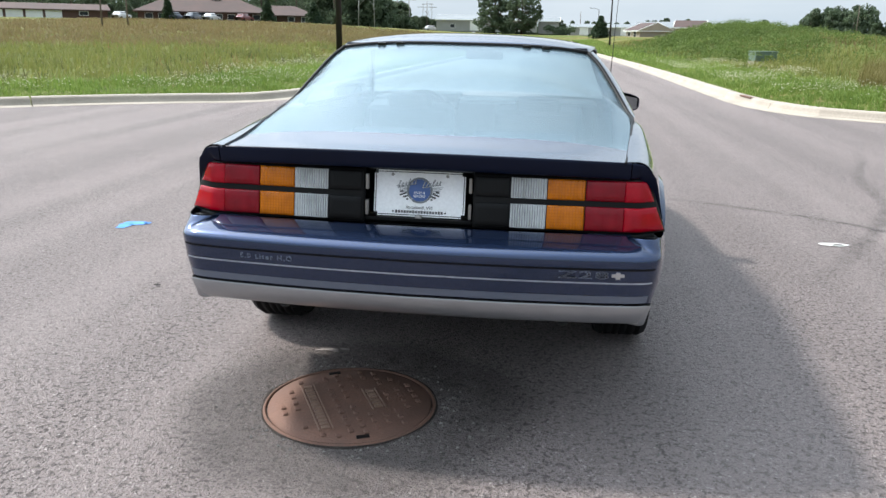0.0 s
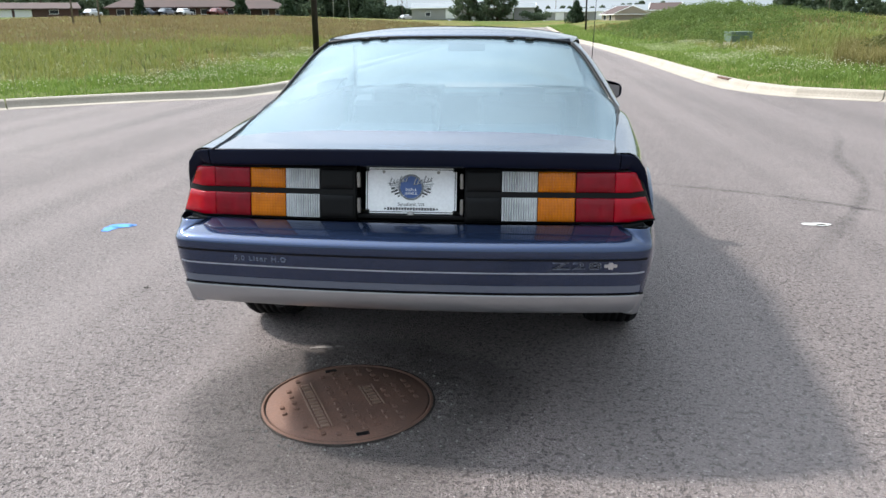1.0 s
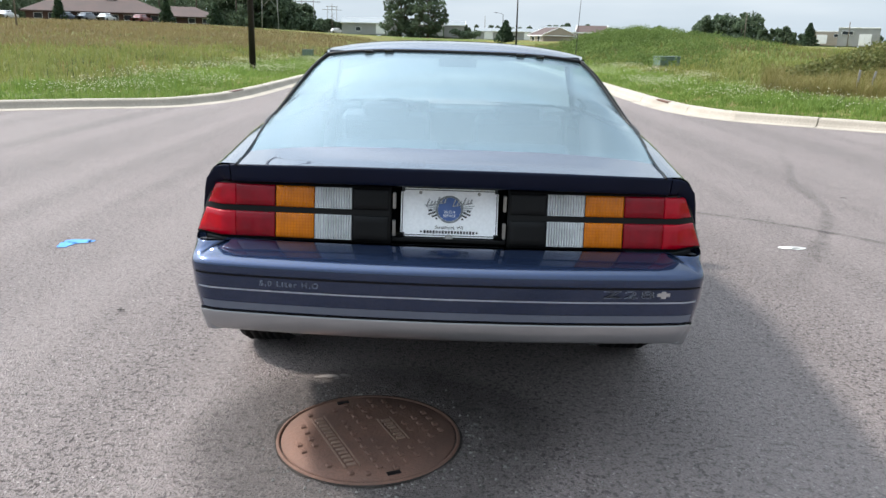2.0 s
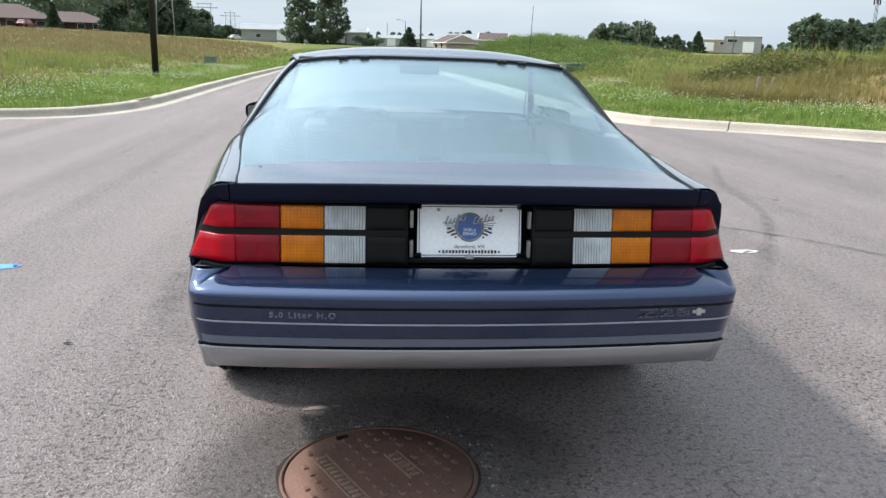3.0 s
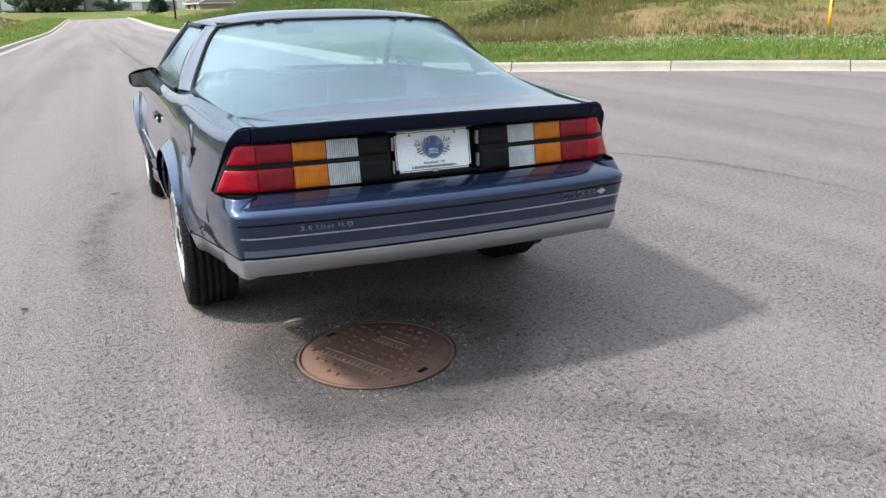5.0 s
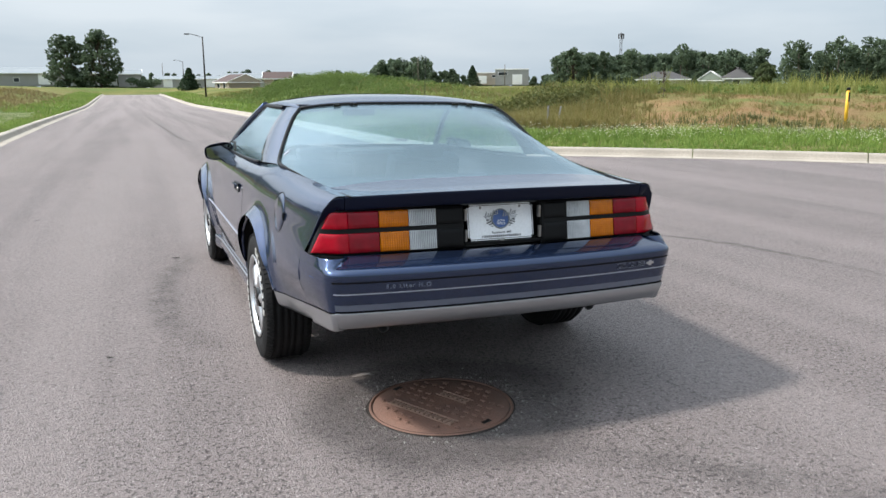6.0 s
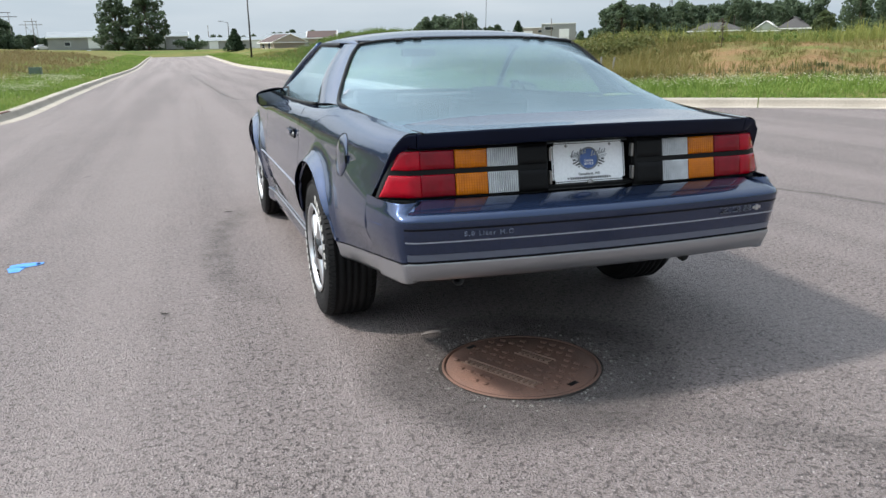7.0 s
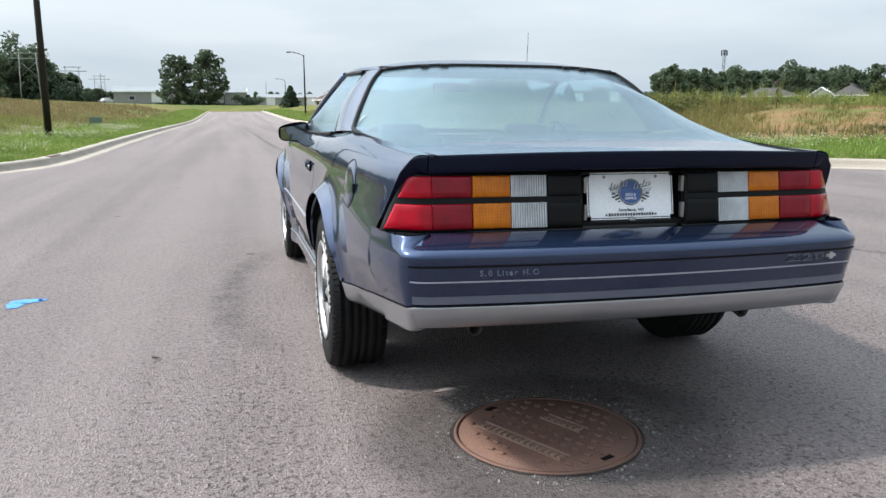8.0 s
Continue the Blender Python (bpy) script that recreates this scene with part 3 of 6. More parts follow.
KERB = [(-0.05, 0.002), (0.0, 0.010), (0.17, 0.018), (0.205, 0.06), (0.235, 0.125), (0.265, 0.148), (0.43, 0.152), (0.47, 0.14), (0.50, -0.05)]


def build_kerb(line, sign, name):
    """Poured kerb-and-gutter sections of about three metres, with open joints."""
    owner = tagged(new(name), "pale weathered concrete kerb and gutter with joints", "kerb", kind="structure")
    pts = resample(line, 0.5)
    n = 6
    for i in range(0, len(pts) - n, n):
        seg = [p.copy() for p in pts[i:i + n + 1]]
        d0, d1 = (seg[1] - seg[0]).normalized(), (seg[-1] - seg[-2]).normalized()
        seg[0] += d0 * 0.008
        seg[-1] -= d1 * 0.008
        rows = []
        lift = random.uniform(-0.004, 0.004)
        for k, p in enumerate(seg):
            d = (seg[min(k + 1, n)] - seg[max(k - 1, 0)]).normalized()
            out = Vector((d.y, -d.x, 0)).normalized() * sign
            rows.append([p + out * o + Vector((0, 0, z + lift)) for o, z in KERB])
        bm = grid_mesh(rows, smooth=False)
        for end in (rows[0], rows[-1]):
            bm.faces.new([bm.verts.new(v) for v in end])
        bmesh.ops.recalc_face_normals(bm, faces=bm.faces)
        part("kerb_section", bm, M["concrete"], owner)


build_kerb(LEFT, -1, "kerb_left")
build_kerb(RIGHT, 1, "kerb_right")


# ---- the car ----
REAR, FRONT, TYRE_R = 1.16, 3.735, 0.328
ARCH_R = 0.402
LEAN_R = pose(0, 0, 0, 0, 0.6, 0)            # the body leans a little on its springs; the wheels stand upright


def half_width(y):
    return curve_at([(0.0, 0.765), (0.08, 0.792), (0.2, 0.822), (0.45, 0.848), (0.8, 0.868), (1.2, 0.885), (1.7, 0.893), (2.4, 0.900), (3.1, 0.908), (3.7, 0.915), (4.2, 0.885), (4.55, 0.83), (4.75, 0.72)], y)[0]


def inner_edge(y):
    """Where the flank's top ends: along the hatch, the side glass and the bonnet."""
    return curve_at([(0.1, 0.658, 0.943), (0.4, 0.690, 0.955), (0.8, 0.738, 0.975), (1.1, 0.766, 0.985), (1.35, 0.784, 0.968), (1.6, 0.798, 0.955), (2.2, 0.806, 0.945), (3.0, 0.792, 0.93), (3.3, 0.735, 0.905), (4.0, 0.68, 0.83), (4.5, 0.64, 0.745), (4.75, 0.58, 0.69)], y)


def shoulder(y):
    return curve_at([(0.1, 0.742, 0.912), (0.4, 0.792, 0.895), (0.8, 0.830, 0.885), (1.3, 0.860, 0.875), (2.2, 0.876, 0.868), (3.0, 0.876, 0.86), (3.7, 0.862, 0.835), (4.3, 0.82, 0.755), (4.75, 0.68, 0.66)], y)


def flank(y, n=40):
    """The flank's section at y from the sill up: (x, z) of one side."""
    w = half_width(y)
    sx, sz = shoulder(y)
    ix, iz = inner_edge(y)
    low = 0.205 + 0.12 * float(smoothstep(0.9, 0.0, y)) + 0.06 * float(smoothstep(4.2, 4.75, y))
    pts = [(0.0, w - 0.075, low), (0.25, w - 0.028, 0.40), (0.42, w - 0.006, 0.52), (0.55, w, 0.62), (0.72, 0.4 * w + 0.6 * sx, 0.55 * sz + 0.45 * 0.62 + 0.02), (0.86, sx, sz), (0.94, 0.55 * ix + 0.45 * sx + 0.012, 0.6 * iz + 0.4 * sz + 0.014), (1.0, ix, iz)]
    out = []
    for k in range(n + 1):
        x, z = curve_at(pts, k / n)
        x -= 0.034 * float(smoothstep(0.62, 0.46, z)) * float(smoothstep(0.85, 0.25, y))
        for yc in (REAR, FRONT):
            r = math.hypot(y - yc, z - TYRE_R)
            if z < 0.86:
                x += 0.020 * math.exp(-(((r - ARCH_R - 0.005) / 0.045) ** 2))
        out.append((x, z))
    return out


def flank_x(y, z):
    s = flank(y)
    for (x0, z0), (x1, z1) in zip(s, s[1:]):
        if z0 <= z <= z1:
            return x0 + (x1 - x0) * (z - z0) / max(1e-6, z1 - z0)
    return s[-1][0] if z > s[-1][1] else s[0][0]


def silver_top(y):
    return 0.506 - 0.10 * min(max(y - 0.03, 0.0), 0.70) if y > 0.03 else 0.508


def lower_edge(y):
    """The bottom of the painted flank: over the arches, the bumper and the lower strip."""
    z = 0.20
    if y < 0.32:
        z = max(0.702, 0.932 - (y - 0.15) / 0.62)
    elif y < 0.785:
        z = silver_top(y) + 0.004
    for yc in (REAR, FRONT):
        if abs(y - yc) < ARCH_R:
            z = max(z, TYRE_R + math.sqrt(ARCH_R**2 - (y - yc) ** 2))
    return z


def stations(y0, y1, extra=()):
    base = steps(y0, y1, max(2, round((y1 - y0) / 0.06)))
    for yc in (REAR, FRONT):
        for k in range(25):
            v = yc + ARCH_R * math.cos(math.pi * k / 24)
            base.append(v + (0.0005 if k == 24 else -0.0005 if k == 0 else 0))
    base += [b for b in extra]
    return sorted({round(v, 4) for v in base if y0 <= v <= y1})


def flank_panel(y0, y1, side, n=20, sink=0.0, extra=()):
    rows = []
    for y in stations(y0, y1, extra):
        sec, zb = flank(y), lower_edge(y)
        low_part = [(flank_x(y, zb + (0.702 - zb) * k / 10), zb + (0.702 - zb) * k / 10) for k in range(10)] if zb < 0.70 else []
        z0 = max(zb, 0.702)
        cut = [(flank_x(y, z0), z0)] + [p for p in sec if p[1] > z0 + 0.002]
        lens = [0.0]
        for a, b in zip(cut, cut[1:]):
            lens.append(lens[-1] + math.hypot(b[0] - a[0], b[1] - a[1]))
        row = [(side * (p[0] - sink), y, p[1]) for p in low_part] or [(side * (cut[0][0] - sink), y, z0)] * 10
        for k in range(n + 1):
            d = lens[-1] * k / n
            i = min(max(j for j in range(len(lens)) if lens[j] <= d + 1e-9), len(lens) - 2)
            u = (d - lens[i]) / max(1e-9, lens[i + 1] - lens[i])
            row.append((side * (cut[i][0] + (cut[i + 1][0] - cut[i][0]) * u - sink), y, cut[i][1] + (cut[i + 1][1] - cut[i][1]) * u))
        rows.append(row)
    bm = grid_mesh(rows)
    face_out(bm, (0, 2.4, 0.5))
    return bm


def face_out(bm, centre):
    c = Vector(centre)
    bmesh.ops.recalc_face_normals(bm, faces=bm.faces)
    bm.normal_update()
    s = sum((f.calc_center_median() - c).dot(f.normal) * f.calc_area() for f in bm.faces)
    if s < 0:
        bmesh.ops.reverse_faces(bm, faces=bm.faces)


def thick(ob, t, offset=-1.0):
    s = ob.modifiers.new("thickness", "SOLIDIFY")
    s.thickness, s.offset = t, offset
    return ob


PZ, PY = 3.6, 3.0          # how late the hatch bends down to its rims


def edge_glass(s):
    """Left-to-right hatch: the rim at s (0 at the roof, 1 at the spoiler), x positive."""
    return curve_at([(0.0, 0.578, 1.465, 1.250), (0.12, 0.632, 1.395, 1.195), (0.26, 0.702, 1.268, 1.09), (0.36, 0.748, 1.160, 1.013), (0.43, 0.762, 1.07, 0.991), (0.55, 0.742, 0.86, 0.978), (0.75, 0.700, 0.48, 0.950), (1.0, 0.658, 0.135, 0.942)], s)


def mid_glass(s):
    return curve_at([(0.0, 1.435, 1.276), (0.12, 1.35, 1.262), (0.26, 1.198, 1.235), (0.36, 1.068, 1.205), (0.43, 0.972, 1.175), (0.55, 0.782, 1.098), (0.75, 0.45, 0.994), (0.9, 0.25, 0.961), (1.0, 0.125, 0.9505)], s)


def hatch_surface(s0, s1, n=26, m=44, inset=0.0, sink=0.0):
    rows = []
    for s in steps(s0, s1, n):
        ex, ey, ez = edge_glass(s)
        my, mz = mid_glass(s)
        row = []
        for k in range(-m, m + 1):
            u = math.sin(0.5 * math.pi * k / m) * (1 - inset / ex)
            a = abs(u)
            row.append((ex * u, my + (ey - my) * a**PY, mz + (ez - mz) * a**PZ - sink))
        rows.append(row)
    bm = grid_mesh(rows)
    face_out(bm, (0, 1.6, 0.3))
    return bm


def plan_bumper(t):
    """The bumper's plan at its crease, t from -1 to 1: x, y and the outward way."""
    pts = [(0.0, 0.0, -0.042), (0.35, 0.30, -0.034), (0.62, 0.55, -0.015), (0.80, 0.70, 0.003), (0.865, 0.752, 0.018), (0.90, 0.782, 0.046), (0.94, 0.803, 0.11), (1.0, flank_x(0.33, 0.66), 0.33)]
    a = abs(t)
    x, y = curve_at(pts, a)
    x2, y2 = curve_at(pts, min(1, a + 0.004))
    x1, y1 = curve_at(pts, max(0, a - 0.004))
    d = Vector((x2 - x1, y2 - y1, 0)).normalized()
    out = Vector((d.y, -d.x, 0))
    if t < 0:
        return Vector((-x, y, 0)), Vector((-out.x, out.y, 0))
    return Vector((x, y, 0)), out


def bumper_t():
    return sorted({round(v, 4) for v in steps(-1, 1, 50) + [s * v for s in (-1, 1) for v in (0.83, 0.85, 0.865, 0.875, 0.885, 0.895, 0.905, 0.915, 0.93, 0.945)]})


def bumper_strip(profile, lift=0.0, ts=None, low=None):
    """A strip of the bumper from (inset, z) pairs."""
    rows = []
    for t in ts or bumper_t():
        p, out = plan_bumper(t)
        k = float(smoothstep(0.88, 0.97, abs(t)))
        row = []
        for inset, z in profile:
            z2 = z
            if low:
                z2 = low(p, z)
            q = p - out * (inset * (1 - k) - lift)
            if k > 0:
                q2 = Vector((math.copysign(flank_x(max(p.y, 0.05), min(z2, 0.70)) + lift, p.x), p.y, 0))
                q = q * (1 - k) + q2 * k
            row.append((q.x, q.y, z2))
        rows.append(row)
    bm = grid_mesh(rows)
    face_out(bm, (0, 0.9, 0.55))
    return bm


def lamp_point(x, z, proud=0.0):
    """On the tail lamps' raked face."""
    y = 0.122 + (z - 0.72) * 0.15 + 0.02 * (abs(x) / 0.7) ** 2 + 0.62 * max(0, abs(x) - 0.715)
    return (x, y - proud, z)


def lamp_block(x0, x1, z0, z1, side, proud, depth=0.03, slant0=0.0, slant1=0.0, n=6, rib=0.0):
    """A moulded lens: front with rounded rim, sides going back."""
    def at(u, v, pr):
        xa, xb = x0 + slant0 * (1 - v), x1 + slant1 * (1 - v)
        return lamp_point(side * (xa + (xb - xa) * u), z0 + (z1 - z0) * v, pr)
    r = 0.004
    du, dv = r / abs(x1 - x0), r / (z1 - z0)
    us = [0, 0, du] + [du + (1 - 2 * du) * k / n for k in range(1, n)] + [1 - du, 1, 1]
    vs = [0, 0, dv] + [dv + (1 - 2 * dv) * k / 4 for k in range(1, 4)] + [1 - dv, 1, 1]
    rows = []
    for j, v in enumerate(vs):
        row = []
        for i, u in enumerate(us):
            edge = (i in (0, len(us) - 1)) or (j in (0, len(vs) - 1))
            rim = (i in (1, len(us) - 2)) or (j in (1, len(vs) - 2))
            row.append(at(u, v, -depth if edge else proud - 0.003 if rim else proud - rib * (i % 2)))
        rows.append(row)
    bm = grid_mesh(rows, smooth=rib == 0)
    face_out(bm, (side * (x0 + x1) / 2, 0.4, (z0 + z1) / 2))
    return bm


def build_wheel(place, side, parent):
    """Tyre, five-spoke alloy rim and hub cap; side -1: left of the car."""
    w = thing("wheel", "", "", place)
    w.parent = parent
    w.matrix_basis = LEAN_R.inverted() @ w.matrix_basis
    h = 0.112
    prof = [(-h + 0.01, 0.205), (-h, 0.225), (-h - 0.004, 0.262), (-h + 0.004, 0.300), (-h + 0.022, 0.321)]
    for g in (-0.066, -0.030, 0.0, 0.030, 0.066):
        prof += [(g - 0.007, TYRE_R), (g - 0.004, TYRE_R - 0.010), (g + 0.004, TYRE_R - 0.010), (g + 0.007, TYRE_R)]
    prof += [(h - 0.022, 0.321), (h - 0.004, 0.300), (h + 0.004, 0.262), (h, 0.225), (h - 0.01, 0.205)]
    bm = lathe(prof, 72)
    for k in range(84):                         # shoulder tread blocks
        a = k * math.tau / 84
        for s in (-1, 1):
            t = Matrix.Rotation(a, 4, "X") @ Matrix.Translation((s * 0.093, 0, 0.3185)) @ Matrix.Rotation(s * 0.5, 4, "Y")
            box((0.032, 0.017, 0.008), bm=bm, turn=t)
    tyre = part("tyre", bm, M["rubber"], w, "black tyre with grooved tread")
    bm = bmesh.new()
    for k in list(range(9)) + list(range(20, 29)):         # raised white letters, as plain bars
        t = Matrix.Rotation(k * 0.155 + 0.4, 4, "X") @ Matrix.Translation((side * (h + 0.0035), 0, 0.268))
        box((0.004, 0.026, 0.030 if k % 3 else 0.034), bm=bm, turn=t)
    part("raised_lettering", bm, M["letter_white"], tyre, "worn white raised sidewall lettering")["kind"] = "stuff"
    o = side * h
    part("rim_barrel", lathe([(o * 0.86, 0.188), (o * 0.5, 0.183), (-o * 0.9, 0.19)], 48), M["under"], w, "dark rim barrel")
    rim = [(o * 0.96, 0.206), (o * 1.0, 0.212), (o * 1.03, 0.205), (o * 1.0, 0.194), (o * 0.86, 0.188)]
    rim_ob = part("rim", lathe(rim, 56), M["alloy"], w, "silver five-spoke alloy rim")
    bm = bmesh.new()
    for k in range(5):
        a = k * math.tau / 5 + 0.3
        t = Matrix.Rotation(a, 4, "X")
        own = grid_mesh([[(side * xo, yy, zz) for xo, yy in ((0.050, -wd), (0.090 + 0.012 * (1 - q), -wd * 0.75), (0.103 + 0.008 * (1 - q), 0), (0.090 + 0.012 * (1 - q), wd * 0.75), (0.050, wd))]
                         for q, zz, wd in ((0, 0.05, 0.030), (0.3, 0.09, 0.034), (0.7, 0.145, 0.042), (1, 0.188, 0.058))])
        bmesh.ops.transform(own, matrix=t, verts=own.verts)
        face_out(own, (0, 0, 0))
        join(bm, own)
    part("spoke_star", bm, M["alloy"], rim_ob)
    part("hub_cap", lathe([(side * 0.03, 0.07), (side * 0.098, 0.066), (side * 0.112, 0.05), (side * 0.116, 0.0)], 32), M["gloss_black"], w, "dark round hub cap")
    part("brake_disc", lathe([(side * 0.02, 0.0), (side * 0.02, 0.16), (0.0, 0.16), (0.0, 0.0)], 40), M["under"], w, "dark brake drum")
    return w


def text_mesh(word, size, width, mat, name, parent, m, label="", spacing=1.0, outline=0.0):
    """Raised lettering of the built-in font, scaled to a width."""
    cu = bpy.data.curves.new(name, "FONT")
    cu.body, cu.size, cu.align_x, cu.align_y, cu.extrude, cu.resolution_u = word, 1.0, "CENTER", "CENTER", 0.02, 3
    cu.space_character = spacing
    if outline:                                  # thin raised outlines only
        cu.fill_mode, cu.bevel_depth, cu.bevel_resolution, cu.extrude = "NONE", outline, 0, 0.0
    tmp = new("lettering", cu)
    dg = bpy.context.evaluated_depsgraph_get()
    me = bpy.data.meshes.new_from_object(tmp.evaluated_get(dg))
    bpy.data.objects.remove(tmp)
    bpy.data.curves.remove(cu)
    co = np.zeros(len(me.vertices) * 3)
    me.vertices.foreach_get("co", co)
    co = co.reshape(-1, 3)
    sx = width / max(1e-6, np.ptp(co[:, 0]))
    sy = size / max(1e-6, np.ptp(co[:, 1]))
    co[:, 0] = (co[:, 0] - (co[:, 0].max() + co[:, 0].min()) / 2) * sx
    co[:, 1] = (co[:, 1] - (co[:, 1].max() + co[:, 1].min()) / 2) * sy
    co[:, 2] *= 0.04
    me.vertices.foreach_set("co", co.reshape(-1))
    me.transform(m)
    me.materials.clear()
    me.materials.append(mat)
    me.update()
    return part(name, me, mat, parent, label)


def hatch_at(s, u):
    """A place on the hatch: s down the slope, u from -1 to 1 across."""
    ex, ey, ez = edge_glass(s)
    my, mz = mid_glass(s)
    return ex * u, my + (ey - my) * abs(u) ** PY, mz + (ez - mz) * abs(u) ** PZ


def label_quad():
    """A small sticker just over the glass, in its lower corner."""
    q = [hatch_at(s, u) for s, u in ((0.352, -0.978), (0.368, -0.978), (0.366, -0.945), (0.350, -0.945))]
    return [(x, y - 0.002, z + 0.002) for x, y, z in q], [(0, 1, 2, 3)]


def build_car():
    car = thing("coupe", "dark blue metallic hatchback coupe with silver trim parked on asphalt", "car")
    car.matrix_basis = LEAN_R
    for side in (-1, 1):
        part("quarter_panel", flank_panel(0.150, 1.645, side, extra=(0.165, 0.18, 0.2, 0.23, 0.26, 0.28, 0.292, 0.319, 0.321)), M["paint"], car)
        door = part("door", flank_panel(1.655, 3.02, side), M["paint"], car)
        part("front_fender", flank_panel(3.03, 4.75, side), M["paint"], car)
        # dark jambs behind the shut lines
        for y in (1.65, 3.025):
            rows = [[(side * (x - 0.006), yy, z) for x, z in flank(yy)[::2]] for yy in (y - 0.012, y + 0.012)]
            part("door_gap", grid_mesh(rows), M["black"], door if y < 3 else car)
        # wheel arch lips and housings
        for yc in (REAR, FRONT):
            pts, inner = [], []
            for k in range(33):
                a = math.pi * (k / 32) * 1.0
                y, z = yc + ARCH_R * math.cos(a), TYRE_R + ARCH_R * math.sin(a)
                z = max(z, 0.445 if yc == REAR and y < yc else 0.25)
                pts.append((side * (flank_x(y, z) - 0.002), y, z))
                inner.append((side * 0.52, y, z + 0.02))
            part("arch_lip", tube(pts, 0.009, 8), M["paint"], car)
            bm = grid_mesh([pts, inner], smooth=True)
            part("wheel_housing", bm, M["under"], car)
            # bulged flare above the arch
            rows = []
            for q in range(7):
                v = q / 6
                row = []
                for k in range(25):
                    a = math.pi * (0.06 + 0.80 * k / 24) if yc == REAR else math.pi * (0.10 + 0.84 * k / 24)
                    taper = math.sin(math.pi * k / 24) ** 0.5
                    r = ARCH_R + 0.002 + 0.046 * v * taper
                    y, z = yc + r * math.cos(a), TYRE_R + r * math.sin(a)
                    bulge = (0.032 if yc == REAR else 0.020) * taper * (1 - v) ** 1.3
                    row.append((side * (flank_x(y, z) + 0.001 + bulge), y, z))
                rows.append(row)
            fl = grid_mesh(rows)
            face_out(fl, (0, yc, 0.5))
            part("arch_flare", fl, M["paint"], car)
        # sill skirt
        rows = [[(side * (flank_x(y, 0.26) + o), y, z) for o, z in ((0.002, 0.275), (0.008, 0.262), (0.012, 0.21), (0.004, 0.18), (-0.05, 0.175))] for y in steps(1.575, 3.33, 12)]
        sk = grid_mesh(rows, smooth=False)
        face_out(sk, (0, 2.4, 0.5))
        part("sill_skirt", sk, M["paint"], car)
        part("sill_line", tube([(side * (flank_x(y, 0.26) + 0.010), y, 0.262) for y in steps(1.585, 3.32, 8)], 0.005, 6), M["silver"], car, "thin silver sill line")
        # rubbing strip
        for y0, y1 in ((1.66, 3.015), (3.04, 3.32)):
            part("rub_strip", tube([(side * (flank_x(y, 0.52) + 0.003), y, 0.52 + 0.012 * (y - 1.6)) for y in steps(y0, y1, 14)], 0.004, 6), M["stripe_mid"], car, "pale thin side moulding")
        # door handle
        hx = flank_x(1.86, 0.80)
        part("handle_recess", box((0.012, 0.17, 0.05), (side * (hx + 0.001), 1.86, 0.80), 0.005), M["black"], door)
        part("door_handle", box((0.022, 0.13, 0.022), (side * (hx + 0.013), 1.87, 0.806), 0.006), M["paint"], door)
        part("lock", lathe([(side * 0.0, 0.011), (side * 0.006, 0.011), (side * 0.007, 0.0)], 12), M["steel"], door).location = (hx * side + side * 0.008, 1.76, 0.797)
        # side glass, frame and pillars
        gl = []
        for u in steps(0, 1, 14):
            top = curve_at([(0, 0.622, 1.70, 1.248), (0.35, 0.640, 2.05, 1.252), (0.6, 0.632, 2.30, 1.238), (0.8, 0.70, 2.66, 1.095), (1.0, 0.785, 3.0, 0.945)], u)
            bot = curve_at([(0, 0.797, 1.50, 0.968), (0.35, 0.803, 2.0, 0.952), (0.7, 0.800, 2.5, 0.944), (1.0, 0.788, 3.01, 0.936)], u)
            gl.append([(side * (bot[0] + (top[0] - bot[0]) * v + 0.025 * math.sin(math.pi * v)), bot[1] + (top[1] - bot[1]) * v, bot[2] + (top[2] - bot[2]) * v) for v in steps(0, 1, 8)])
        bm = grid_mesh(gl)
        face_out(bm, (0, 2.3, 1.0))
        win = part("side_window", bm, M["glass"], door, "tinted door glass")
        win.visible_shadow = False
        part("window_seal", tube([r[-1] for r in gl], 0.013, 8), M["black"], door)
        part("belt_seal", tube([(r[0][0] + side * 0.003, r[0][1], r[0][2]) for r in gl], 0.009, 8), M["black"], door)
        part("quarter_vent", tube([gl[10][0], gl[11][3], gl[12][4]], 0.008, 6), M["black"], door)
        # sail panel between hatch and door glass
        rows = []
        for s in steps(0.0, 0.43, 14):
            ex, ey, ez = edge_glass(s)
            v = s / 0.43
            fx = 0.622 + (0.797 - 0.622) * v + 0.025 * math.sin(math.pi * v)
            fy = 1.70 + (1.50 - 1.70) * v
            fz = 1.248 + (0.968 - 1.248) * v
            ez2 = ez
            rows.append([(side * (ex + (fx - ex) * q + 0.022 * math.sin(math.pi * q) * (0.4 + 0.6 * v)), ey + (fy - ey) * q, ez2 + (fz - ez2) * q + 0.006 * math.sin(math.pi * q)) for q in steps(0, 1, 8)])
        bm = grid_mesh(rows)
        face_out(bm, (0, 1.6, 0.8))
        part("sail_panel", bm, M["paint"], car)
        # fuel filler
        if side < 0:
            rows = [[(-(flank_x(0.715 + r * math.cos(a), 0.812 + r * math.sin(a)) + h), 0.715 + r * math.cos(a), 0.812 + r * math.sin(a)) for r, h in ((0.0, 0.004), (0.04, 0.004), (0.078, 0.0035), (0.084, 0.0))] for a in steps(0, math.tau, 40)]
            fd = grid_mesh(rows)
            face_out(fd, (0, 0.7, 0.8))
            flap = part("fuel_flap", fd, M["paint"], car, "round fuel filler flap")
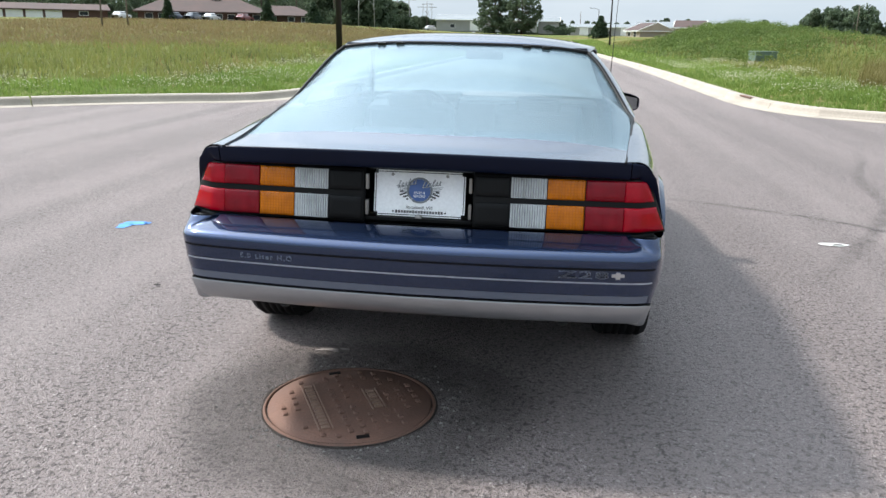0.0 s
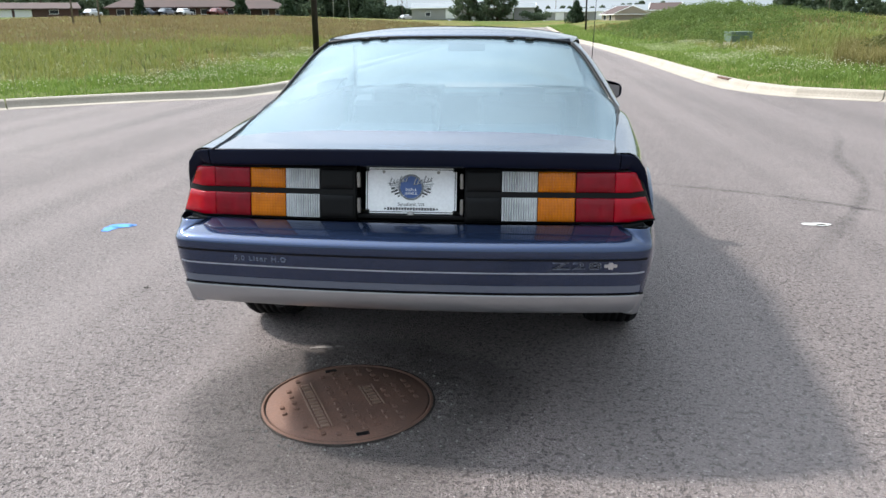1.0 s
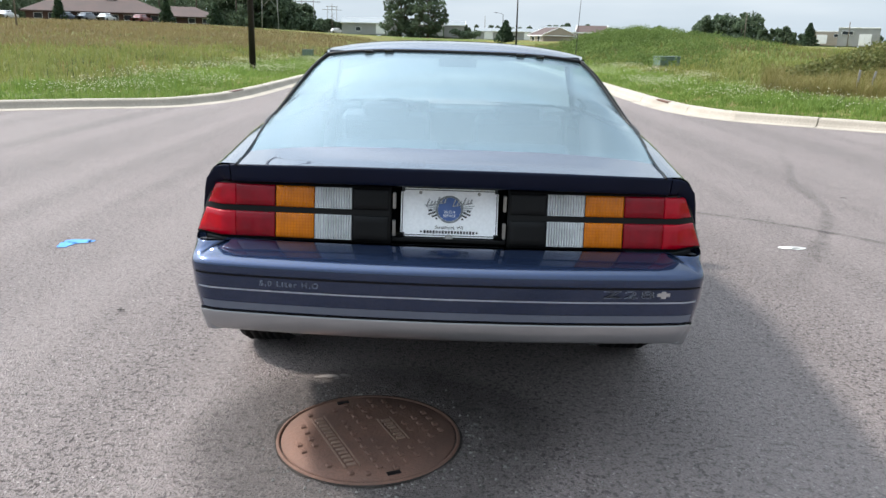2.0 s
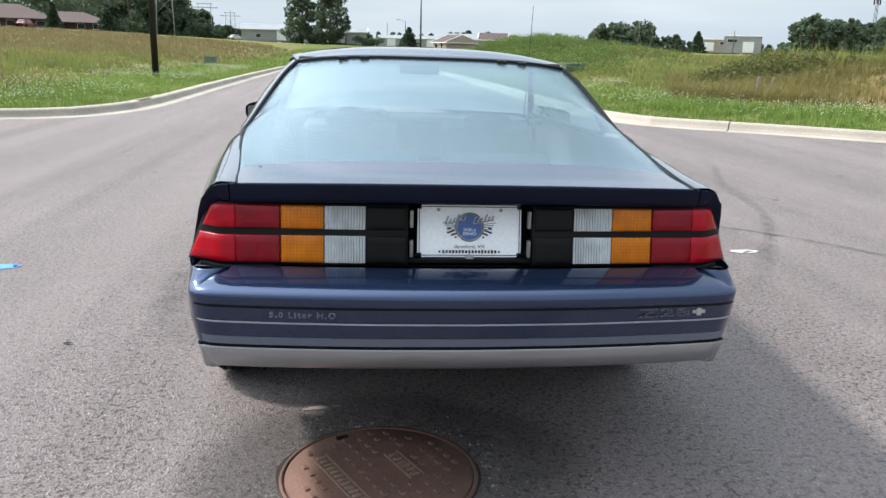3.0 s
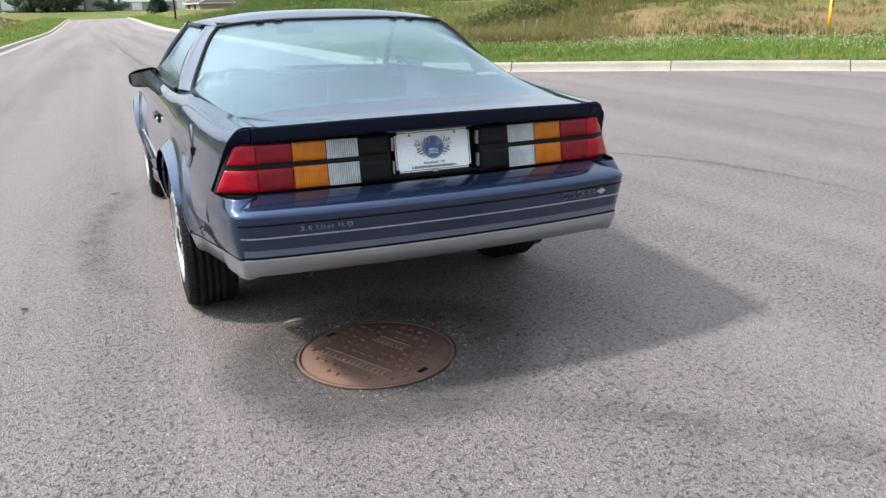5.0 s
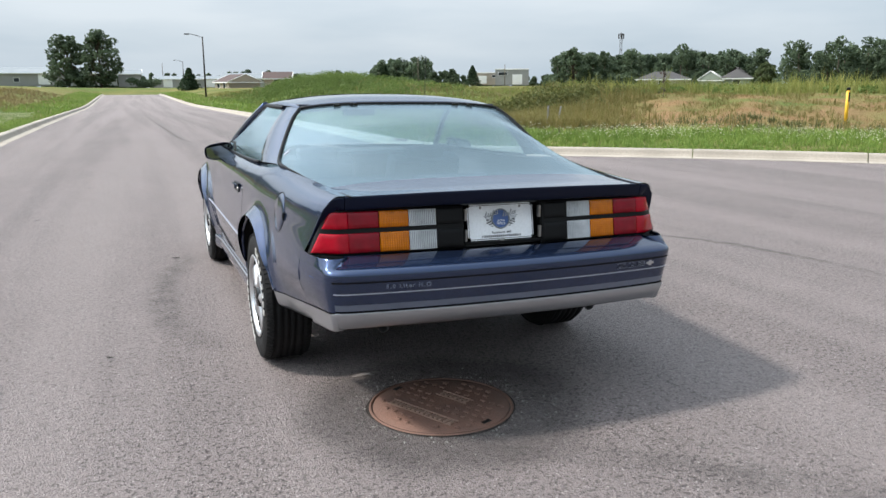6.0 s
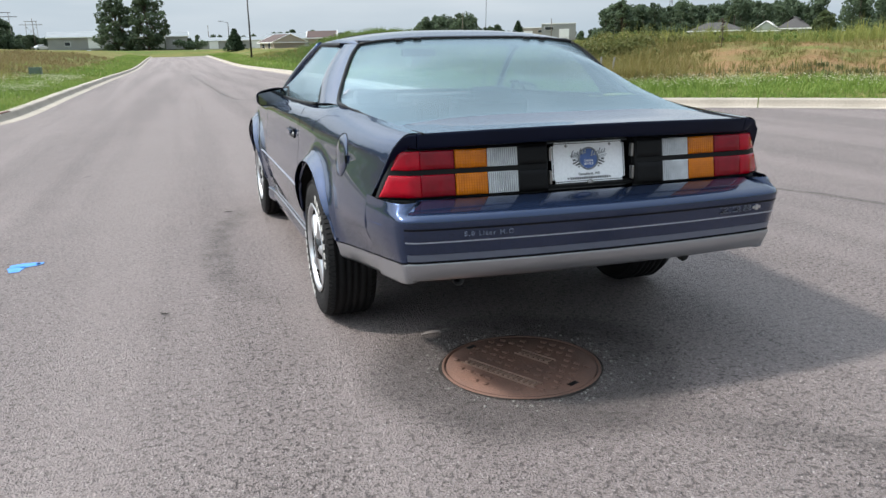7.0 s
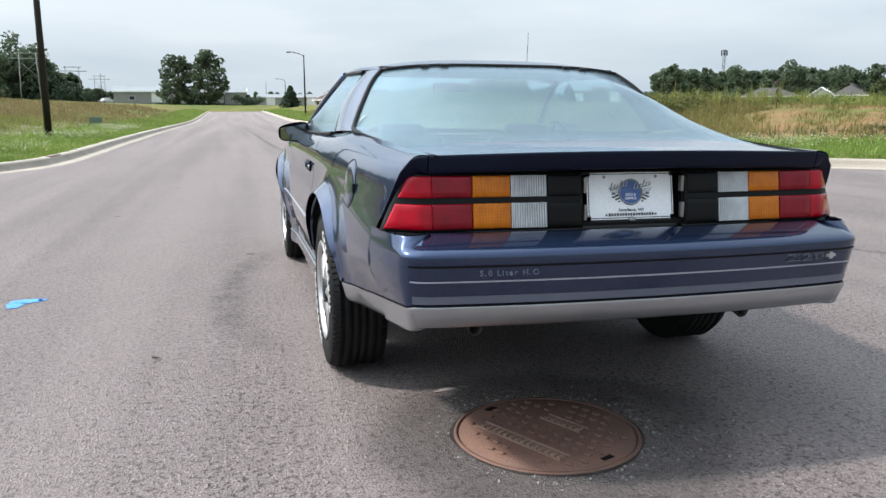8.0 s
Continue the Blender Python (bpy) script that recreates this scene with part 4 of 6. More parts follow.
            part("flap_gap", tube([(-(flank_x(0.715 + 0.087 * math.cos(a), 0.812 + 0.087 * math.sin(a)) + 0.0005), 0.715 + 0.087 * math.cos(a), 0.812 + 0.087 * math.sin(a)) for a in steps(0, math.tau, 40)], 0.0018, 6), M["black"], flap)
            part("flap_pull", box((0.012, 0.012, 0.034), (-flank_x(0.63, 0.805) - 0.004, 0.632, 0.802), 0.004), M["black"], flap)
        # hatch shut line
        part("hatch_gap", tube([(side * (edge_glass(s)[0] + 0.003), edge_glass(s)[1], edge_glass(s)[2] + 0.001) for s in steps(0.0, 1.0, 50)], [0.010 if s < 0.5 else 0.0045 for s in steps(0.0, 1.0, 50)], 6), M["black"], car)
        # mirror
        mir = part("door_mirror", mirror_shell(side), M["navy"], car, "dark navy door mirror")
        part("mirror_glass", grid_mesh([[(side * (0.80 + 0.168 * u), 2.7415, 0.890 + (0.10 - 0.03 * u) * v) for v in steps(0, 1, 4)] for u in steps(0.03, 0.97, 8)]), M["mirror"], mir)
        part("mirror_foot", box((0.10, 0.10, 0.035), (side * 0.80, 2.80, 0.892), 0.012), M["black"], mir)
        build_wheel((side * 0.780, REAR, TYRE_R), side, car)
        build_wheel((side * 0.785, FRONT, TYRE_R), side, car)

    # roof, screen, bonnet, nose
    rows = []
    for y in steps(1.465, 2.34, 20):
        w, zc, ze = curve_at([(1.465, 0.578, 1.278, 1.252), (1.53, 0.592, 1.299, 1.262), (1.65, 0.613, 1.318, 1.270), (1.9, 0.635, 1.325, 1.274), (2.2, 0.634, 1.314, 1.264), (2.34, 0.630, 1.300, 1.252)], y)
        rows.append([(w * k / 16, y - (0.03 if y < 1.47 else 0.0) * (1 - abs(k / 16) ** PY), zc + (ze - zc) * abs(k / 16) ** (PZ - 0.9 * min(1.0, (y - 1.465) * 4))) for k in range(-16, 17)])
    bm = grid_mesh(rows)
    face_out(bm, (0, 1.9, 0.9))
    roof = thick(part("roof_panel", bm, M["paint"], car), 0.03)
    part("roof_seam", tube([(x, 1.985 + 0.02 * (1 - (x / 0.6) ** 2), 1.3235 - 0.050 * abs(x / 0.635) ** 2.6) for x in steps(-0.55, 0.55, 20)], 0.004, 6), M["black"], roof)
    part("roof_crown", box((0.34, 0.30, 0.012), (0.0, 2.10, 1.3155), 0.005), M["paint"], roof)
    rows = []
    for v in steps(0, 1, 10):
        w = 0.625 + 0.165 * v
        rows.append([(w * k / 14, 2.345 + 0.80 * v + 0.0 - 0.13 * (k / 14) ** 2 * (0.3 + 0.7 * v), 1.296 - 0.349 * v - (0.042 - 0.02 * v) * abs(k / 14) ** 2.4 + 0.02 * math.sin(math.pi * v)) for k in range(-14, 15)])
    bm = grid_mesh(rows)
    face_out(bm, (0, 2.2, 0.7))
    wsc = part("windscreen", bm, M["glass"], car, "tinted windscreen")
    wsc.visible_shadow = False
    for side in (-1, 1):
        part("screen_pillar", tube([rows[i][-1 if side > 0 else 0] for i in range(11)], 0.022, 8), M["paint"], car)
    rows = []
    for y in steps(3.03, 4.75, 16):
        ix, iz = inner_edge(y)
        zc = iz + 0.022
        rows.append([((ix - 0.004) * k / 14, y, zc + (iz - zc) * abs(k / 14) ** 2.2) for k in range(-14, 15)])
    bm = grid_mesh(rows)
    face_out(bm, (0, 3.9, 0.3))
    part("bonnet", bm, M["paint"], car)
    rows = []
    for t in steps(-1, 1, 24):
        x = 0.72 * t
        yb = 4.75 + 0.09 * (1 - abs(t) ** 2.5)
        rows.append([(0.80 * x, 4.75, 0.695), (x, yb - 0.01, 0.66), (x, yb + 0.03, 0.55), (x, yb + 0.02, 0.40), (x * 0.97, yb - 0.04, 0.22)])
    bm = grid_mesh(rows)
    face_out(bm, (0, 4.3, 0.45))
    part("front_bumper", bm, M["paint"], car)

    # hatch: glass, painted deck, hinges
    hatch = part("hatch_glass", hatch_surface(0.0, 0.80, 44), M["glass"], car, "large curved tinted hatch glass")
    hatch.visible_shadow = False
    deck = part("rear_deck", hatch_surface(0.80, 1.0, 8), M["paint"], car)
    part("glass_seal", tube([((edge_glass(0)[0]) * k / 20, mid_glass(0)[0] + (edge_glass(0)[1] - mid_glass(0)[0]) * abs(k / 20) ** PY, mid_glass(0)[1] + (edge_glass(0)[2] - mid_glass(0)[1]) * abs(k / 20) ** PZ + 0.001) for k in range(-20, 21)], 0.010, 8), M["black"], hatch)
    for x in (-0.387, -0.297, 0.297, 0.387):
        hx, hy, hz = hatch_at(0.035, x / edge_glass(0.035)[0])
        part("hinge_cap", box((0.040, 0.020, 0.014), (hx, hy, hz + 0.005), 0.005), M["gloss_black"], hatch)

    # spoiler
    spoiler(car)
    # tail panel and lamps
    rows = [[lamp_point(x, z, -0.022 - 0.05 * float(smoothstep(0.182, 0.176, abs(x)))) for z in (0.69, 0.72, 0.88, 0.905)] for x in sorted(steps(-0.735, 0.735, 40) + [-0.181, -0.177, 0.177, 0.181])]
    bm = grid_mesh(rows)
    face_out(bm, (0, 0.6, 0.8))
    part("tail_panel", bm, M["gloss_black"], car, "black tail panel")
    for side in (-1, 1):
        lamp = part("tail_lamp", lamp_block(0.182, 0.748, 0.712, 0.888, side, 0.0, slant1=0.066, n=20), M["black"], car, "two-row tail lamp with red, amber and clear lenses")
        for z0, z1, sl in ((0.815, 0.880, 0.028), (0.720, 0.796, 0.034)):
            off = 0.036 if z0 < 0.8 else 0.0
            part("blank", lamp_block(0.188, 0.301, z0, z1, side, 0.006), M["black"], lamp)
            part("reversing_lens", lamp_block(0.304, 0.419, z0, z1, side, 0.007, n=26, rib=0.005), M["clear"], lamp, "clear ribbed reversing lens")
            part("indicator_lens", lamp_block(0.422, 0.542, z0, z1, side, 0.007), M["amber"], lamp, "amber indicator lens")
            part("stop_lens", lamp_block(0.545, 0.6695, z0, z1, side, 0.007), M["red"], lamp, "deep red lens")
            part("side_lens", lamp_block(0.669, 0.738 + off, z0, z1, side, 0.007, slant1=sl), M["bright_red"], lamp, "bright red outer lens")
        part("lamp_filler", lamp_block(0.56, 0.772, 0.684, 0.7125, side, -0.003, slant1=0.012, n=14), M["black"], lamp, "black filler under the lenses")
        part("lamp_clip", box((0.010, 0.02, 0.05), (side * 0.172, 0.15, 0.845), 0.003), M["steel"], lamp)
        part("lamp_clip", box((0.010, 0.02, 0.05), (side * 0.172, 0.14, 0.760), 0.003), M["steel"], lamp)

    # bumper, stripes, lower strip
    bumper = part("rear_bumper", bumper_strip([(0.135, 0.712), (0.125, 0.7115), (0.11, 0.709), (0.035, 0.684), (0.014, 0.675), (0.004, 0.667), (0.0, 0.658), (0.003, 0.64), (0.014, 0.58), (0.030, 0.508)],
                                               low=lambda p, z: z if z > 0.52 else silver_top(p.y) + 0.003), M["paint"], car)
    inner_t = steps(-0.885, 0.885, 60)
    part("black_pinstripe", bumper_strip([(0.0040, 0.634), (0.0050, 0.628)], 0.0015, inner_t), M["black"], bumper)
    part("pale_pinstripe", bumper_strip([(0.0126, 0.5875), (0.0135, 0.5825)], 0.002, inner_t), M["stripe_light"], bumper, "thin pale pinstripe")
    part("grey_band", bumper_strip([(0.0235, 0.540), (0.0285, 0.515)], 0.0015, inner_t), M["stripe_grey"], bumper, "grey-blue stripe")
    part("trim_gap", bumper_strip([(0.029, 0.5145), (0.031, 0.503)], 0.0018, low=lambda p, z: silver_top(p.y) + (0.004 if z > 0.51 else -0.006)), M["black"], bumper)
    for side in (-1, 1):
        rows = [[(side * (flank_x(y, silver_top(y) + z) + 0.002 + o), y, silver_top(y) + z) for o, z in ((0.0, -0.001), (0.0, -0.006), (-0.002, -0.060), (-0.008, -0.072), (-0.05, -0.078))] for y in steps(0.325, 0.766, 9)]
        bm = grid_mesh(rows)
        face_out(bm, (0, 0.9, 0.55))
        part("lower_trim_end", bm, M["silver"], car, "silver lower trim")
    part("lower_trim", bumper_strip([(0.026, 0.507), (0.024, 0.502), (0.052, 0.446), (0.062, 0.436), (0.11, 0.430), (0.2, 0.436)], 0.002,
                                          low=lambda p, z: silver_top(p.y) + z - 0.508), M["silver"], car, "silver lower bumper trim")

    # badges
    m = bumper_matrix(-0.474, 0.6105)
    text_mesh("5.0 Liter H.O", 0.0175, 0.18, M["badge"], "engine_badge", bumper, m, "pale outlined lettering", 1.25, 0.022)
    m = bumper_matrix(0.545, 0.6125)
    text_mesh("Z28", 0.022, 0.155, M["gloss_black"], "model_badge", bumper, m, "dark raised lettering", 1.15)
    text_mesh("Z28", 0.024, 0.157, M["badge"], "badge_edge", bumper, m @ Matrix.Translation((0.0, 0.0, 0.001)), "pale letter edges", 1.15, 0.011)
    mb = bumper_matrix(0.654, 0.612)
    bm = bmesh.new()
    box((0.040, 0.010, 0.004), bm=bm)
    box((0.014, 0.022, 0.004), bm=bm, at=(0, 0, 0.001))
    bmesh.ops.transform(bm, matrix=mb, verts=bm.verts)
    part("badge_cross", bm, M["alloy"], bumper, "small silver cross badge")

    # number plate
    tilt = math.atan2(0.025, 0.142)
    pm = Matrix.Translation((0, 0.168, 0.806)) @ Matrix.Rotation(math.pi / 2 - tilt, 4, "X")
    bm = box((0.306, 0.152, 0.003), bevel=0.0)
    bevel_v = [e for e in bm.edges if abs(e.verts[0].co.z - e.verts[1].co.z) > 0.001]
    bmesh.ops.bevel(bm, geom=bevel_v, offset=0.012, segments=4, affect="EDGES")
    bmesh.ops.transform(bm, matrix=pm, verts=bm.verts)
    plate = part("dealer_plate", bm, M["plate"], car, "white dealer plate with a round blue emblem")
    rim = [(x, y, 0.002) for x, y in rounded_rect(0.296, 0.142, 0.010)]
    bm = tube(rim + [rim[0]], 0.0013, 6)
    bmesh.ops.transform(bm, matrix=pm, verts=bm.verts)
    part("plate_rim", bm, M["ink"], plate)
    part("glass_label", mesh_of("glass_label", *label_quad(), M["stripe_mid"]), M["stripe_mid"], hatch, "small pale sticker")
    for x, y in ((-0.092, 0.062), (0.092, 0.062), (-0.088, -0.0605), (0.088, -0.0605)):
        r = 0.0055 if y > 0 else 0.0032
        bm = bmesh.new()
        bmesh.ops.create_cone(bm, cap_ends=True, segments=12, radius1=r, radius2=r * 0.8, depth=0.003)
        bmesh.ops.transform(bm, matrix=pm @ Matrix.Translation((x, y, 0.003)), verts=bm.verts)
        part("plate_screw", bm, M["steel"] if y > 0 else M["ink"], plate)
    plate_art(plate, pm)
    # plate bay floor
    part("latch_panel", box((0.36, 0.05, 0.012), (0, 0.165, 0.722), 0.003), M["black"], car)
    part("hatch_lock", lathe([(0.0, 0.013), (0.008, 0.012), (0.008, 0.0)], 16), M["steel"], car).matrix_basis = pose(0, 0.150, 0.728, 0, 0, -90)

    # exhaust tips, underbody, axle
    for side in (-1, 1):
        part("exhaust_tip", exhaust(side), M["tip"], car, "dull metal exhaust tip")
    part("floor_pan", box((1.32, 3.9, 0.18), (0, 2.75, 0.37), 0.05), M["under"], car)
    # hidden plates, added to stop light leaking through the body to the ground
    for y0, y1 in ((0.22, REAR - 0.40), (REAR + 0.41, FRONT - 0.41), (FRONT + 0.41, 4.72)):
        wide = 2 * (flank_x((y0 + y1) / 2, 0.45) - 0.02) - 0.12
        part("light_block_plate", box((wide, y1 - y0, 0.02), (0, (y0 + y1) / 2, 0.455 if y0 < 0.5 else 0.30), 0.004), M["under"], car)
    for yc in (REAR, FRONT):
        part("arch_light_block", box((1.60, 0.84, 0.02), (0, yc, 0.80 if yc > 3 else 0.77), 0.004), M["under"], car)
    part("fuel_tank", box((0.95, 0.45, 0.14), (0, 0.62, 0.47), 0.05), M["under"], car)
    part("rear_axle", tube([(-0.66, REAR, TYRE_R), (-0.1, REAR, TYRE_R), (0, REAR, TYRE_R), (0.1, REAR, TYRE_R), (0.66, REAR, TYRE_R)], [0.04, 0.04, 0.13, 0.04, 0.04], 12), M["under"], car)
    part("muffler", box((0.9, 0.22, 0.12), (0, 0.80, 0.37), 0.05, 3), M["under"], car)
    interior(car)
    # aerial
    part("aerial", tube([(0.828, 3.40, 0.86), (0.84, 3.40, 1.2), (0.852, 3.40, 1.62)], [0.004, 0.0025, 0.0018], 6), M["black"], car, "thin black whip aerial")
    return car


def rounded_rect(w, h, r, n=5):
    out = []
    for cx, cy, a0 in ((w / 2 - r, h / 2 - r, 0), (-w / 2 + r, h / 2 - r, 90), (-w / 2 + r, -h / 2 + r, 180), (w / 2 - r, -h / 2 + r, 270)):
        for k in range(n + 1):
            a = radians(a0 + 90 * k / n)
            out.append((cx + r * math.cos(a), cy + r * math.sin(a)))
    return out


def bumper_matrix(x, z):
    """A frame on the bumper's face: right, up, outwards."""
    t = min((abs(plan_bumper(k / 400)[0].x - abs(x)), k / 400) for k in range(400))[1]
    p, out = plan_bumper(math.copysign(t, x))
    inset = 0.0 if z > 0.66 else (0.658 - z) * 0.20
    o = p - out * (inset - 0.002)
    up = Vector((0, 0, 1))
    rt = up.cross(out).normalized()
    return Matrix(((rt.x, up.x, out.x, o.x), (rt.y, up.y, out.y, o.y), (rt.z, up.z, out.z, z), (0, 0, 0, 1)))


def mirror_shell(side):
    rows = []
    for q, s in ((0.0, 0.10), (0.15, 0.6), (0.4, 0.86), (0.75, 0.98), (1.0, 1.0)):
        y = 2.875 - 0.14 * q
        row = []
        for k in range(24):
            a = k * math.tau / 24
            cx, cz = 0.884, 0.937
            ex = 0.093 * math.copysign(abs(math.cos(a)) ** 0.6, math.cos(a))
            ez = 0.056 * math.copysign(abs(math.sin(a)) ** 0.6, math.sin(a))
            if ez > 0:
                ez *= 1.0 - 0.28 * (ex / 0.093)
            row.append((side * (cx + ex * s), y, cz + ez * s))
        rows.append(row)
    rows.append([(side * 0.884 + (p[0] - side * 0.884) * 0.93, 2.742, 0.937 + (p[2] - 0.937) * 0.9) for p in rows[-1]])
    bm = grid_mesh(rows, closed=True)
    bmesh.ops.recalc_face_normals(bm, faces=bm.faces)
    return bm


def spoiler(car):
    """The dark lip across the deck's end, with end pieces that run down beside the lamps."""
    sec = [(0.06, -0.008), (0.034, -0.004), (0.010, 0.0045), (0.003, 0.0055), (0.0005, 0.003), (0.0, -0.001), (0.001, -0.008), (0.006, -0.030), (0.011, -0.046), (0.014, -0.050), (0.02, -0.0515), (0.06, -0.052)]
    rows = []
    for x in steps(-0.68, 0.68, 34):
        y = 0.088 + 0.055 * (abs(x) / 0.68) ** 2
        z = 0.950 - 0.012 * (abs(x) / 0.68) ** 2
        rows.append([(x, y + a, z + b) for a, b in sec])
    bm = grid_mesh(rows)
    for e in (rows[0], rows[-1]):
        bm.faces.new([bm.verts.new(p) for p in e])
    face_out(bm, (0, 0.12, 0.93))
    part("spoiler", bm, M["navy"], car, "dark navy rear lip spoiler")
    for side in (-1, 1):
        path = [(0.684, 0.1435, 0.938, 0.95), (0.708, 0.145, 0.9375, 0.95), (0.728, 0.150, 0.931, 0.92), (0.741, 0.158, 0.916, 0.88)]
        for z, k in ((0.895, 0.84), (0.86, 0.78), (0.82, 0.72), (0.78, 0.66), (0.745, 0.58)):
            y = 0.15 + (0.932 - z) * 0.60
            path.append((flank_x(y + 0.02, z) - 0.002, y - 0.008, z, k))
        rows = []
        for i, (x, y, z, k) in enumerate(path):
            a = Vector(path[max(0, i - 1)][:3])
            b = Vector(path[min(len(path) - 1, i + 1)][:3])
            d = (b - a).normalized()
            inward = Vector((0, 1, 0)).cross(d)
            if inward.z > 0 and i < 2:
                inward = -inward
            if inward.x > 0 and i >= 2:
                inward = -inward
            rows.append([(side * (x + inward.x * -min(b2, 0.002) * k), y + a2 * k, z + inward.z * -min(b2, 0.002) * k) for a2, b2 in sec])
        bm = grid_mesh(rows)
        for e in (rows[0], rows[-1]):
            bm.faces.new([bm.verts.new(p) for p in e])
        face_out(bm, (side * 0.76, 0.2, 0.83))
        part("spoiler_end", bm, M["navy"], car, "dark navy spoiler end piece")


def exhaust(side):
    bm = tube([(side * 0.49, 0.62, 0.38), (side * 0.495, 0.42, 0.385), (side * 0.50, 0.32, 0.388), (side * 0.50, 0.235, 0.372)], [0.022, 0.022, 0.022, 0.024], 16, cap=False)
    bmesh.ops.solidify(bm, geom=bm.faces[:], thickness=0.003)
    return bm


def plate_art(plate, pm):
    """The emblem as plain shapes, the two readable lines as lettering."""
    def put(name, bm, mat, label=""):
        bmesh.ops.transform(bm, matrix=pm, verts=bm.verts)
        return part(name, bm, mat, plate, label)
    cy = 0.012
    ring = [(0.040 * math.cos(a), cy + 0.040 * math.sin(a), 0.0022) for a in steps(0, math.tau, 40)]
    put("emblem_ring", tube(ring, 0.0034, 8), M["ink_grey"])
    bm = bmesh.new()
    bmesh.ops.create_circle(bm, cap_ends=True, segments=36, radius=0.0365)
    bmesh.ops.translate(bm, vec=(0, cy, 0.0024), verts=bm.verts)
    put("emblem_disc", bm, M["ink_blue"])
    for s in (-1, 1):
        bm = bmesh.new()
        for i in range(5):
            for j in range(4):
                if (i + j) % 2 == 0:
                    box((0.0058, 0.0052, 0.001), (s * (0.041 + 0.0056 * i), cy - 0.030 + 0.0054 * j + 0.0034 * i, 0.0026), bm=bm)
        put("emblem_flag", bm, M["ink"])
        bm = bmesh.new()
        for k in range(4):
            box((0.046 - 0.007 * k, 0.0020, 0.001), (s * (0.056 - 0.002 * k), cy + 0.010 - 0.0055 * k, 0.0028), bm=bm, turn=Matrix.Rotation(s * (0.12 - 0.05 * k), 4, "Z"))
        put("emblem_wing", bm, M["ink_grey"])
    # name in script: plain bars, pale with a dark edge
    for name, mat, grow, lift in (("name_edge", M["ink"], 0.0016, 0.0044), ("name_bars", M["ink_pale"], 0.0, 0.0052)):
        bm = bmesh.new()
        for s in (-1, 1):
            for k in range(6):
                tall = 0.023 if k in (0, 3) else 0.011
                box((0.0026 + grow, tall + grow, 0.0008), (s * 0.041 + (k - 2.5) * 0.0108, cy + 0.016 + 0.0022 * k + (tall - 0.011) * 0.3, lift), bm=bm, turn=Matrix.Rotation(-0.38, 4, "Z"))
            box((0.060 + grow, 0.0016 + grow, 0.0008), (s * 0.041, cy + 0.0155, lift - 0.0002), bm=bm, turn=Matrix.Rotation(0.2, 4, "Z"))
        put(name, bm, mat)
    text_mesh("SALES &", 0.0085, 0.037, M["plate"], "emblem_line", plate, pm @ Matrix.Translation((0, cy - 0.008, 0.0032)))
    text_mesh("SERVICE", 0.0085, 0.040, M["plate"], "emblem_line", plate, pm @ Matrix.Translation((0, cy - 0.020, 0.0032)))
    text_mesh("Stratford, WI", 0.0115, 0.088, M["ink"], "plate_line", plate, pm @ Matrix.Translation((0, -0.046, 0.0024)))
    bm = bmesh.new()
    for k in range(17):
        box((0.0062, 0.0085 if k % 3 else 0.010, 0.001), (-0.0765 + 0.0096 * k, -0.0605, 0.0025), bm=bm)
    put("plate_bars", bm, M["ink"])


def interior(car):
    """What shows through the glass: seats, dash, wheel, cargo floor, trim."""
    cab = part("cabin_floor", box((1.30, 2.3, 0.05), (0, 2.2, 0.40), 0.01), M["carpet"], car)
    rows = [[(x, y, z) for x in steps(-0.79, 0.79, 8)] for y, z in ((0.16, 0.70), (0.45, 0.66), (0.9, 0.70), (1.25, 0.74), (1.35, 0.72), (1.55, 0.50), (1.6, 0.42))]
    part("cargo_floor", grid_mesh(rows), M["carpet"], car)
    for side in (-1, 1):
        rows = [[(side * (flank_x(y, z) - 0.045), y, z) for z in (0.42, 0.6, 0.75, 0.86, 0.91)] + [(side * (inner_edge(y)[0] - 0.012), y, inner_edge(y)[1] - 0.008)] for y in steps(0.3, 3.05, 20)]
        part("side_trim", grid_mesh(rows), M["cloth"], car)
        seat = part("front_seat", box((0.50, 0.52, 0.16), (side * 0.36, 2.42, 0.52), 0.05, 3), M["cloth"], car, "dark cloth bucket seat")
        part("backrest", box((0.48, 0.14, 0.50), (side * 0.36, 2.16, 0.70), 0.06, 3, turn=Matrix.Rotation(0.28, 4, "X")), M["cloth"], seat)
        part("headrest", box((0.25, 0.09, 0.10), (side * 0.36, 2.085, 0.945), 0.04, 3, turn=Matrix.Rotation(0.22, 4, "X")), M["cloth"], seat)
        part("rear_backrest", box((0.50, 0.12, 0.34), (side * 0.30, 1.50, 0.70), 0.05, 3, turn=Matrix.Rotation(0.4, 4, "X")), M["cloth"], car, "dark cloth rear seat back")
    part("dashboard", box((1.46, 0.42, 0.24), (0, 2.92, 0.80), 0.06, 3), M["black"], car)
    part("instrument_hood", box((0.42, 0.22, 0.10), (-0.36, 2.80, 0.905), 0.03, 3), M["black"], car)
    ring = [(-0.36 + 0.185 * math.cos(a), 2.63 - 0.07 * math.sin(a), 0.80 + 0.172 * math.sin(a)) for a in steps(0, math.tau, 32)]
    part("steering_wheel", tube(ring, 0.014, 8), M["black"], car)
    part("rear_view_mirror", box((0.22, 0.03, 0.05), (0.02, 2.46, 1.205), 0.014, 3), M["black"], car)
    part("headliner", box((1.16, 0.80, 0.02), (0, 1.90, 1.262), 0.008), M["cloth"], car)


car = build_car()


